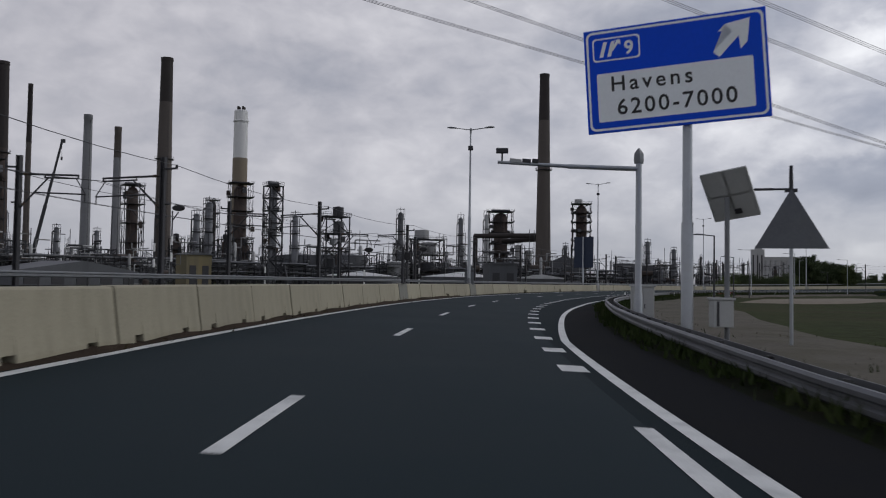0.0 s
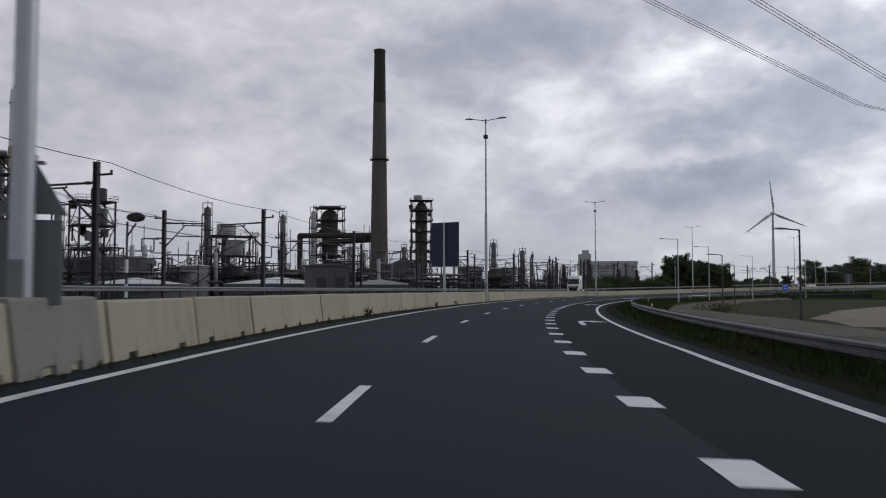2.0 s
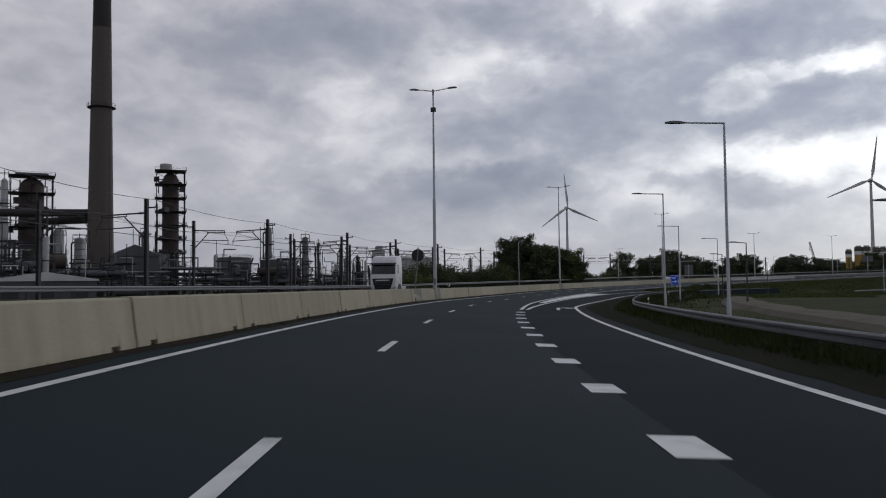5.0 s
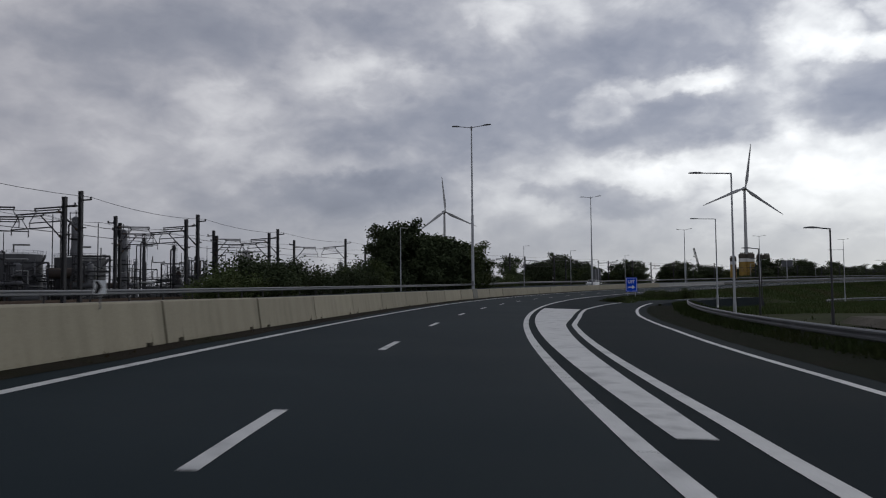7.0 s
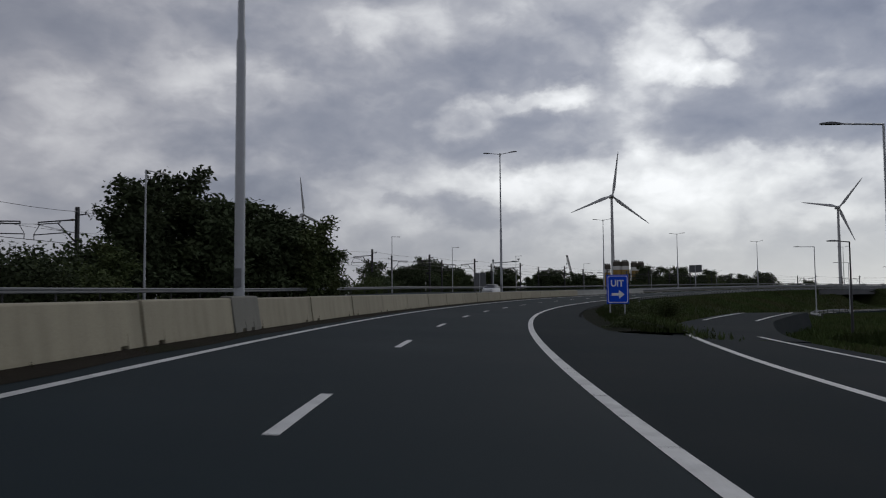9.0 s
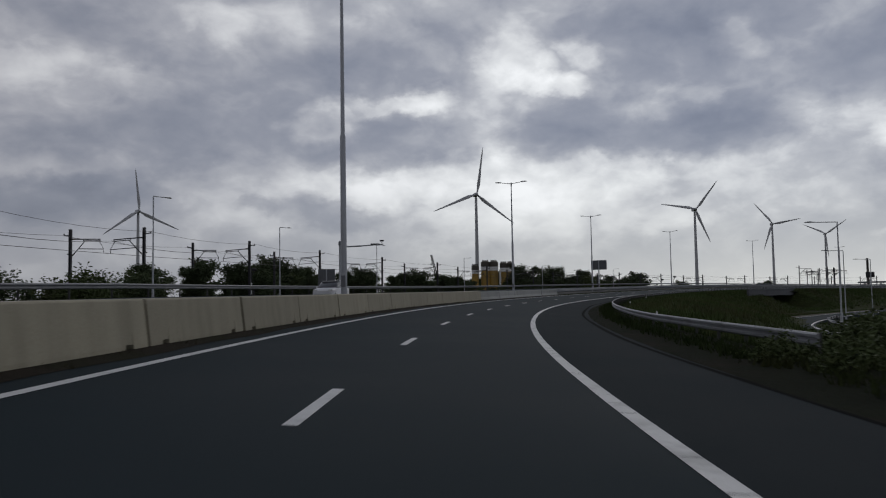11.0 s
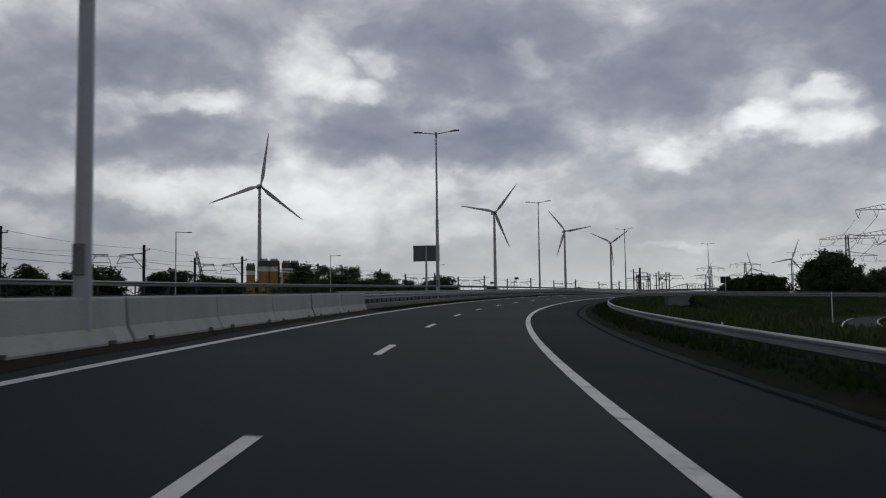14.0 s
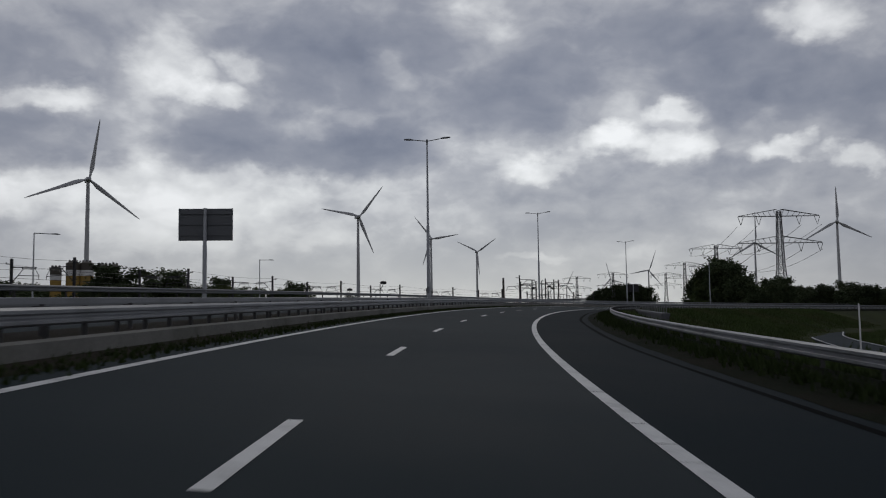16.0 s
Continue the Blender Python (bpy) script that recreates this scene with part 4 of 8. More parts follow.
def camera_gantry(m, arm=5.2, height=5.7, dark=False, reach=-1):
    """Mast with a long arm, sensors at the tip; the arm runs along x * reach."""
    g = thing("sensor_mast", "light grey steel mast with long arm carrying traffic sensors", "sensor mast", m)
    bm = bmesh.new()
    add_lathe(bm, [(0.14, 0), (0.14, 1.2), (0.115, 1.3), (0.10, height + 0.1)], 14)
    part("mast", bm, GALV, g, smooth_angle=40)
    bm = bmesh.new()
    add_tube(bm, (0, 0, height - 0.1), (reach * arm * 0.5, 0, height - 0.03), 0.085, 0.08, 12)
    add_tube(bm, (reach * arm * 0.48, 0, height - 0.03), (reach * arm, 0, height + 0.10), 0.07, 0.055, 12)
    part("arm", bm, GALV, g, smooth_angle=40)
    bm = bmesh.new()
    add_lathe(bm, [(0.15, height + 0.08), (0.17, height + 0.2), (0.16, height + 0.42), (0.10, height + 0.52), (0.02, height + 0.62)], 4)
    part("camera_housing", bm, GALV_DULL, g)
    bm = bmesh.new()
    add_box(bm, 0.42, 0.22, 0.17, pose(reach * (arm - 0.15), 0, height + 0.5, 0, 0, 0), 0.02)
    add_tube(bm, (reach * (arm - 0.15), 0, height + 0.1), (reach * (arm - 0.15), 0, height + 0.42), 0.03)
    part("sensor", bm, DARK_STEEL, g)
    for k, (w_, x_) in enumerate(((0.42, 0.62), (0.3, 1.0), (0.22, 1.3))):
        bm = bmesh.new()
        add_box(bm, w_, 0.16, 0.13, pose(reach * (arm - x_), 0, height + 0.15, 0, 6, 0), 0.015)
        part("sensor_box", bm, DARK_STEEL if k else CAB_GREY, g)
    return g


camera_gantry(pose(6.70, 27.95, -0.25, 0, 0, -3), 4.85, 5.66)
camera_gantry(pose(215.4, 339.0, 1.9, 0, 0, -60), 4.9, 6.6, reach=1)


def cabinet(m, w, d, h, label):
    c = thing("roadside_cabinet", label, "cabinet", m)
    bm = bmesh.new()
    add_box(bm, w, d, h, pose(0, 0, h / 2), 0.02)
    part("body", bm, CAB_GREY, c)
    bm = bmesh.new()
    add_box(bm, w + 0.1, d + 0.1, 0.07, pose(0, 0, h + 0.035), 0.015)
    part("lid", bm, CAB_GREY, c)
    for sx in (-1, 1):
        bm = bmesh.new()
        add_box(bm, w * 0.44, 0.025, h * 0.86, pose(sx * w * 0.235, -d / 2 - 0.012, h * 0.5), 0.008)
        dr = part("door", bm, CAB_GREY, c)
        bm = bmesh.new()
        add_box(bm, 0.03, 0.03, 0.16, pose(sx * 0.06, -d / 2 - 0.035, h * 0.55), 0.006)
        part("handle", bm, DARK_STEEL, dr)
    bm = bmesh.new()
    add_box(bm, w + 0.14, d + 0.14, 0.16, pose(0, 0, -0.04), 0.01)
    part("plinth", bm, CONCRETE_GREY, c)
    return c


cabinet(pose(7.32, 29.9, -0.3, 0, 0, -8), 0.80, 0.5, 1.55, "light grey roadside cabinet beside the sensor mast")
cabinet(pose(217.6, 341.2, 2.2, 0, 0, -60), 1.3, 0.7, 1.3, "light grey cabinet beside the far sensor mast")


def solar_post(m):
    p = thing("solar_panel", "tilted solar panel on a thin grey post", "solar panel", m)
    bm = bmesh.new()
    add_tube(bm, (0, 0, -0.2), (0, 0, 3.55), 0.06, 0.055, 10)
    part("post", bm, GALV_DULL, p, smooth_angle=40)
    across, normal = Vector((0.84, -0.62, 0.15)).normalized(), Vector((0.56, 0.93, 0.68)).normalized()
    slope = normal.cross(across)
    tilt = Matrix((across, slope, normal)).transposed().to_4x4()
    tilt.translation = Vector((0.07, 0, 3.62))
    bm = bmesh.new()
    add_box(bm, 0.98, 1.2, 0.04, tilt, 0.01)
    pan = part("panel", bm, PANEL_DARK, p)
    bm = bmesh.new()
    for sx, sy, w_, d_ in ((0, 0.6, 1.03, 0.05), (0, -0.6, 1.03, 0.05), (0.5, 0, 0.05, 1.2), (-0.5, 0, 0.05, 1.2), (0, 0, 0.05, 1.2), (0, 0.0, 0.98, 0.05)):
        add_box(bm, w_, d_, 0.06, tilt @ pose(sx, sy, 0))
    part("panel_frame", bm, CAB_GREY, pan)
    bm = bmesh.new()
    add_box(bm, 0.94, 1.15, 0.012, tilt @ pose(0, 0, -0.024))
    part("back_sheet", bm, CAB_GREY, pan)
    bm = bmesh.new()
    add_box(bm, 0.16, 0.12, 0.05, tilt @ pose(0.08, 0.42, -0.06), 0.01)
    part("connection_box", bm, DARK_STEEL, pan)
    bm = bmesh.new()
    add_box(bm, 0.46, 0.34, 0.62, pose(-0.16, -0.08, 0.86), 0.02)
    box = part("battery_box", bm, CAB_GREY, p, "light grey battery box on the post")
    bm = bmesh.new()
    add_box(bm, 0.52, 0.4, 0.05, pose(-0.16, -0.08, 1.2), 0.01)
    part("lid", bm, CAB_GREY, box)
    bm = bmesh.new()
    add_box(bm, 0.05, 0.02, 0.56, pose(-0.29, -0.26, 0.86))
    part("door_seam", bm, DARK_STEEL, box)
    return p


solar_post(pose(7.25, 20.8, -0.32, 0, 0, 0) @ Matrix.Diagonal((1.12, 1.12, 1.10, 1)))


def warning_back(m, size=1.5, height=3.2, label="grey back of a triangular warning sign on a post"):
    sgn = thing("warning_sign", label, "road sign", m)
    bm = bmesh.new()
    add_tube(bm, (0, 0.05, -0.3), (0, 0.05, height + size * 0.9), 0.05, 0.05, 10)
    part("post", bm, GALV, sgn, smooth_angle=40)
    bm = bmesh.new()
    hgt = size * 0.866
    tri_ = [(-size / 2, 0), (size / 2, 0), (0, hgt)]
    a = [bm.verts.new((x, 0, height + z)) for x, z in tri_]
    b = [bm.verts.new((x, -0.03, height + z)) for x, z in tri_]
    bm.faces.new(a), bm.faces.new(b[::-1])
    for i in range(3):
        bm.faces.new((a[i], b[i], b[(i + 1) % 3], a[(i + 1) % 3]))
    part("plate", bm, SIGN_BACK, sgn)
    bm = bmesh.new()
    add_box(bm, 0.5, 0.02, 0.05, pose(0.0, 0.02, height + 0.25)), add_box(bm, 0.3, 0.02, 0.05, pose(0, 0.02, height + 0.7))
    part("clamp", bm, GALV_DULL, sgn)
    if size > 1.5:
        bm = bmesh.new()
        add_tube(bm, (0, 0.05, height + size * 0.8), (0, 0.05, height + size * 0.866 + 0.65), 0.06, 0.05, 10)
        add_box(bm, 0.34, 0.1, 0.1, pose(0, 0.05, height + size * 0.84), 0.02)
        add_tube(bm, (0, 0.05, height + size * 0.86), (-0.5, 0.05, height + size * 0.86), 0.03, 0.03, 8)
        add_box(bm, 0.55, 0.14, 0.06, pose(-0.72, 0.05, height + size * 0.86), 0.02)
        part("side_lamp", bm, DARK_STEEL, sgn)
    return sgn


warning_back(pose(9.75, 22.8, -0.5, 0, 0, -15), 1.95, 2.9)
ws = warning_back(pose(2.30, 70.7, 0.3, 0, 0, 0), 0.9, 2.05, "grey back of a triangular sign with a plate below")
bm = bmesh.new()
add_box(bm, 0.8, 0.03, 1.15, pose(0, -0.015, 1.4), 0.008)
part("lower_plate", bm, SIGN_BACK, ws)


def barrier_detector(m):
    """Two steel posts on the barrier with a dark flat housing at the top."""
    g = thing("roadside_detector", "two dark steel posts carrying a black square housing on the barrier", "traffic sensor", m)
    bm = bmesh.new()
    add_box(bm, 0.13, 0.11, 2.1, pose(0, 0, 1.05), 0.01)
    part("post", bm, DARK_STEEL, g)
    bm = bmesh.new()
    add_box(bm, 0.11, 0.11, 1.25, pose(0.07, 0.34, 0.62, -6, 0, 0), 0.01)
    part("post", bm, POST_DARK, g)
    bm = bmesh.new()
    add_box(bm, 0.36, 0.16, 0.44, pose(0.26, 0.06, 1.58, 0, 8, 0), 0.03)
    head = part("housing", bm, SIGN_BLACK, g)
    bm = bmesh.new()
    add_box(bm, 0.40, 0.2, 0.04, pose(0.27, 0.06, 1.82, 0, 8, 0), 0.01)
    part("hood", bm, DARK_STEEL, head)
    for z in (0.35, 0.9):
        bm = bmesh.new()
        add_beam(bm, (0, 0, z), (0.07, 0.34, z), 0.06)
        part("brace", bm, DARK_STEEL, g)
    bm = bmesh.new()
    add_box(bm, 0.26, 0.6, 0.05, pose(0.02, 0.17, 0.025), 0.01)
    part("base_plate", bm, POST_DARK, g)
    return g


barrier_detector(up_at(46.5, -5.62, 1.0))


def round_back(m, r=0.6, height=2.7):
    sgn = thing("round_sign", "dark back of a round traffic sign on a grey post", "road sign", m)
    bm = bmesh.new()
    add_tube(bm, (0, -0.05, -0.2), (0, -0.05, height + r + 0.1), 0.05, 0.05, 10)
    part("post", bm, GALV_DULL, sgn, smooth_angle=40)
    bm = bmesh.new()
    add_lathe(bm, [(r, 0), (r, 0.03)], 32, pose(0, 0, height, 90, 0, 0))
    part("plate", bm, SIGN_BLACK, sgn)
    return sgn


round_back(up_at(208.1, -6.74, 0.35, 0) @ pose(0, 0, 0, 0, 5, 0), 0.47, 3.12)


def big_back(m, w, h, z0, post_r, mat_, label, ribs=3):
    b = thing("sign_board", label, "road sign", m)
    bm = bmesh.new()
    add_lathe(bm, [(post_r, -1.0), (post_r, z0 - 0.4), (post_r * 0.85, z0 - 0.3), (post_r * 0.8, z0 + h)], 14)
    part("post", bm, GALV, b, smooth_angle=40)
    bm = bmesh.new()
    add_box(bm, w, 0.08, h, pose(0, 0.25, z0 + h / 2), 0.02)
    part("board", bm, mat_, b)
    for i in range(ribs):
        bm = bmesh.new()
        add_box(bm, w * 0.98, 0.06, 0.08, pose(0, 0.18, z0 + h * (i + 0.5) / ribs))
        part("back_rail", bm, mat_, b)
    for sx in (-0.49, 0.49):
        bm = bmesh.new()
        add_box(bm, 0.07, 0.1, h * 1.01, pose(sx * w, 0.24, z0 + h / 2))
        part("side_frame", bm, mat_, b)
    return b


big_back(pose(31.4, 182.6, 0.6, 0, 0, -42 + 0), 5.0, 6.9, 4.4, 0.22, BACK_BLUE, "dark blue back of a large sign board on a grey post")
big_back(pose(337.5, 364.0, 3.4, 0, 0, -75), 3.9, 2.35, 6.25, 0.16, SIGN_BACK, "dark grey back of a wide sign board on a post")


def exit_marker(m):
    e = thing("exit_marker", "blue exit sign with white letters and arrow at the gore", "road sign", m)
    bm = bmesh.new()
    add_box(bm, 1.05, 0.05, 1.3, pose(0, 0, 1.55), 0.02)
    p = part("board", bm, SIGN_BLUE, e)
    for sx in (-0.35, 0.35):
        bm = bmesh.new()
        add_tube(bm, (sx, 0.06, -0.3), (sx, 0.06, 2.0), 0.035)
        part("post", bm, GALV, e)
    bm = bmesh.new()
    rounded_plate(bm, 0.95, 1.2, 0.08, -0.029, pose(0, 0, 1.55))
    part("white_border", bm, SIGN_WHITE, p)
    bm = bmesh.new()
    rounded_plate(bm, 0.89, 1.14, 0.07, -0.033, pose(0, 0, 1.55))
    part("blue_field", bm, SIGN_BLUE, p)
    text_mesh("UIT", 0.40, SIGN_WHITE, pose(-0.34, -0.037, 1.68), p)
    bm = bmesh.new()
    pts = [(-0.3, -0.06), (0.05, -0.06), (0.05, -0.2), (0.32, 0.0), (0.05, 0.2), (0.05, 0.06), (-0.3, 0.06)]
    f = bm.faces.new([bm.verts.new((x, -0.037, 1.32 + z)) for x, z in pts])
    bmesh.ops.triangulate(bm, faces=[f])
    part("arrow", bm, SIGN_WHITE, p)
    return e


exit_marker(pose(150.1, 269.4, -0.12, 0, 0, -38) @ Matrix.Diagonal((1.45, 1.45, 1.5, 1)))


def chevron_post(m):
    c = thing("chevron_marker", "small black and white curve marker on a post", "road sign", m)
    bm = bmesh.new()
    add_tube(bm, (0, 0.03, -0.2), (0, 0.03, 0.75), 0.03)
    part("post", bm, GALV_DULL, c)
    bm = bmesh.new()
    add_box(bm, 0.5, 0.03, 0.5, pose(0, 0, 0.6), 0.01)
    p = part("plate", bm, SIGN_WHITE, c)
    bm = bmesh.new()
    for x in (-0.12,):
        f = bm.faces.new([bm.verts.new((x + px_, -0.018, 0.6 + pz_)) for px_, pz_ in ((-0.1, 0.22), (0.06, 0.22), (0.22, 0.0), (0.06, -0.22), (-0.1, -0.22), (0.06, 0.0))])
        bmesh.ops.triangulate(bm, faces=[f])
    part("arrow", bm, SIGN_BLACK, p)
    return c


chev = chevron_post(up_at(221.7, -6.5, 0.95) @ Matrix.Diagonal((0.45, 0.5, 0.5, 1)))
for s in (36.0, 112.0, 168.0, 352.0):
    copy_thing(chev, up_at(s, -8.9, 0.55) @ Matrix.Diagonal((0.62, 0.62, 0.62, 1)))


def reflector_post(m):
    p = thing("marker_post", "short white road marker post in the grass", "marker post", m, "marker posts")
    bm = bmesh.new()
    add_lathe(bm, [(0.06, -0.2), (0.06, 0.8), (0.02, 0.95)], 8)
    part("post", bm, WHITE_PAINT, p)
    bm = bmesh.new()
    add_box(bm, 0.13, 0.13, 0.16, pose(0, 0, 0.66), 0.01)
    part("reflector", bm, DARK_STEEL, p)
    return p


rp = reflector_post(up_at(70, 7.4))
for s in (120, 165, 215, 262, 372, 408, 444):
    copy_thing(rp, up_at(s, max(8.0, rail_right(s) + 1.1 if s < 290 else 8.6), -0.25))

# ---------------------------------------------------------------- railway with overhead line
RAIL_STEEL = material("rust_steel", (0.10, 0.07, 0.05), 0.7, metal=0.4, grain=0.3, scale=2, fine=18, bump=0.2)
BALLAST = material("track_ballast", (0.13, 0.12, 0.105), 0.95, grain=0.35, scale=0.6, fine=9, bump=0.9, bump_dist=0.06, spec=0.1)
WIRE = material("wire_steel", (0.05, 0.05, 0.055), 0.5, metal=0.4, grain=0.1, scale=1, fine=6, bump=0)


def mast_off(s):
    return float(np.interp(s, [-60, 100, 160, 295, 335, 415, 440, 467, 493, 520, 590, 800], [-20.0, -24.2, -28.0, -39.0, -44.0, -50.6, -52.5, -57.0, -60.5, -63.6, -72.0, -100.0]))


def L(s, d, h=0.0):
    p = R(s, d)
    return Vector((p.x, p.y, left_level(s) + h))


def catenary_mast(m, reach):
    """Railway mast with a cantilever along x * reach."""
    c = thing("catenary_mast", "dark steel railway mast with cantilever arm", "catenary mast", m, "railway masts")
    bm = bmesh.new()
    add_h_section(bm, 0.31, 0.32, 0.05, -0.6, 9.5)
    part("post", bm, DARK_STEEL, c)
    bm = bmesh.new()
    add_tube(bm, (-reach * 1.0, 0, 8.75), (reach * 0.1, 0, 8.7), 0.07, 0.07, 6)
    add_tube(bm, (-reach * 0.95, 0, 8.68), (-reach * 0.95, 0, 8.98), 0.08, 0.08, 6)
    part("feeder_bracket", bm, DARK_STEEL, c)
    bm = bmesh.new()
    add_tube(bm, (-reach * 0.5, 0, 6.35), (0, 0, 6.35), 0.06, 0.06, 6)
    part("wire_bracket", bm, DARK_STEEL, c)
    bm = bmesh.new()
    add_tube(bm, (reach * 0.1, 0, 8.25), (reach * 4.4, 0, 8.1), 0.075, 0.065, 6)
    add_tube(bm, (reach * 1.9, 0, 7.98), (reach * 4.4, 0, 7.9), 0.055, 0.055, 6)
    add_tube(bm, (reach * 1.9, 0, 7.98), (reach * 2.0, 0, 8.2), 0.05, 0.05, 6)
    add_tube(bm, (reach * 4.35, 0, 7.85), (reach * 4.35, 0, 8.15), 0.06, 0.06, 6)
    add_tube(bm, (reach * 0.1, 0, 5.95), (reach * 2.2, 0, 8.0), 0.075, 0.06, 6)
    add_tube(bm, (reach * 1.25, 0, 7.0), (reach * 4.9, 0, 6.85), 0.055, 0.05, 6)
    add_tube(bm, (reach * 4.9, 0, 6.85), (reach * 4.2, 0, 7.9), 0.04, 0.04, 6)
    add_tube(bm, (reach * 4.85, 0, 6.85), (reach * 4.85, 0, 6.35), 0.04, 0.04, 6)
    part("cantilever", bm, DARK_STEEL, c)
    bm = bmesh.new()
    add_lathe(bm, [(0.04, 0), (0.12, 0.07), (0.06, 0.14), (0.12, 0.21), (0.06, 0.28), (0.12, 0.35), (0.04, 0.42)], 8, pose(reach * 0.35, 0, 8.24, 0, reach * 90, 0))
    part("insulator", bm, RAIL_STEEL, c)
    bm = bmesh.new()
    add_lathe(bm, [(0.04, 0), (0.12, 0.07), (0.06, 0.14), (0.12, 0.21), (0.04, 0.3)], 8, pose(reach * 0.3, 0, 6.15, 0, reach * 45, 0))
    part("insulator", bm, RAIL_STEEL, c)
    bm = bmesh.new()
    add_box(bm, 0.6, 0.6, 0.5, pose(0, 0, -0.45))
    part("footing", bm, CONCRETE_GREY, c)
    return c


mast_s = [-34.0, -6.0, 22.0, 50.5, 78.0, 104.0, 131.5, 159.0, 187.5, 215.0, 243.0, 270.2, 291.0, 313.2, 337.7, 363.5, 389.5, 415.5, 441.0]
while mast_s[-1] < 770:
    mast_s.append(mast_s[-1] + 26.5)
near = far = None


def mast_pair(s, second=False):
    """Masts on both sides of the tracks; where two wire lengths overlap a second, lower pair stands close by."""
    global near, far
    ang = math.degrees(along(s)[3])
    drop = -0.75 if second else -0.45 if 90 < s < 230 else 0.0
    p, q = L(s, mast_off(s), drop), L(s - 1.4 + (3.0 if second else 0.0), mast_off(s) - 9.5, drop)
    if near is None:
        near = catenary_mast(pose(p.x, p.y, p.z, 0, 0, ang), -1)
        far = catenary_mast(pose(q.x, q.y, q.z, 0, 0, ang), 1)
    else:
        copy_thing(near, pose(p.x, p.y, p.z, 0, 0, ang))
        copy_thing(far, pose(q.x, q.y, q.z, 0, 0, ang))


for s in mast_s:
    mast_pair(s)
for s in (268.0, 288.5, 310.4):
    mast_pair(s, True)


def wire_run(name, label, off, h, sag, r=0.022):
    bm = bmesh.new()
    pts = []
    for a, b in zip(mast_s, mast_s[1:]):
        pa, pb = L(a, mast_off(a) + off, h), L(b, mast_off(b) + off, h)
        for k in range(6):
            u = k / 6
            pts.append(pa.lerp(pb, u) - Vector((0, 0, sag * 4 * u * (1 - u))))
    tube_path(bm, pts, r, 4)
    solo(name, bm, WIRE, label, "overhead wire", group="overhead wires")


for off in (0.9, -12.4):
    wire_run("feeder_wire", "thin dark feeder wire between the masts", off, 8.95, 0.45, 0.022)
for off in (-4.6, -4.9):
    wire_run("carrier_wire", "thin dark carrier wire above the track", off, 7.95, 0.7, 0.017)
    wire_run("contact_wire", "thin dark contact wire above the track", off, 6.35, 0.05, 0.017)


def track_bed():
    bm = bmesh.new()
    prev = None
    for s in np.arange(-30, 760, 8.0):
        row = [bm.verts.new(L(s, mast_off(s) + d, h)) for d, h in ((3.5, -0.5), (1.6, -0.05), (-13.2, -0.05), (-15.5, -0.5))]
        if prev:
            for j in range(3):
                bm.faces.new((prev[j], prev[j + 1], row[j + 1], row[j]))
        prev = row
    tagged(new("track_bed", finish(bm, "track_bed", BALLAST)), "grey brown railway ballast bed", "track bed", kind="structure")
    for off in (-3.2, -4.6, -6.9, -8.3):
        bm = bmesh.new()
        prev = None
        for s in np.arange(-30, 760, 8.0):
            row = [bm.verts.new(L(s, mast_off(s) + off + d, h)) for d, h in ((0.05, -0.04), (0.05, 0.14), (-0.05, 0.14), (-0.05, -0.04))]
            if prev:
                for j in range(4):
                    bm.faces.new((prev[j], prev[(j + 1) % 4], row[(j + 1) % 4], row[j]))
            prev = row
        tagged(new("rail", finish(bm, "rail", RAIL_STEEL)), "rusty steel railway rail on ballast", "rail", "rails", kind="structure")


track_bed()


def rail_signal(m, h=5.5, hood=True):
    g = thing("rail_signal", "railway signal with black head on a black and white post", "rail signal", m, "rail signals")
    bm = bmesh.new()
    add_tube(bm, (0, 0, -0.4), (0, 0, h), 0.07, 0.07, 8)
    part("post", bm, DARK_STEEL, g)
    for z in (0.9, 2.4):
        bm = bmesh.new()
        add_tube(bm, (0, 0, z), (0, 0, z + 0.8), 0.1, 0.1, 10)
        part("white_band", bm, WHITE_PAINT, g)
    bm = bmesh.new()
    add_tube(bm, (0, 0, h - 0.9), (0.55, 0, h - 0.1), 0.06, 0.06, 8)
    part("bracket", bm, DARK_STEEL, g)
    bm = bmesh.new()
    add_lathe(bm, [(0.28, -0.1), (0.34, 0.0), (0.34, 0.1), (0.28, 0.2)], 18, pose(0.55, 0, h + 0.25, 90, 0, 0) @ Matrix.Diagonal((1.7, 0.85, 1, 1)))
    part("head", bm, SIGN_BLACK, g, smooth_angle=50)
    return g


sg = rail_signal(pose(-23.5, 108.0, -0.2, 0, 0, -5))
for x, y, z, a in ((-9.9, 103.1, -0.5, -10), (-3.2, 111.0, 0.0, -15), (-27.3, 77.1, 1.4, 0), (-24.5, 73.6, 1.9, 0), (414.8, 372.8, 3.6, -80), (448.5, 389.6, 3.6, -80), (258.0, 402.0, 3.4, -60)):
    copy_thing(sg, pose(x, y, z, 0, 0, a))

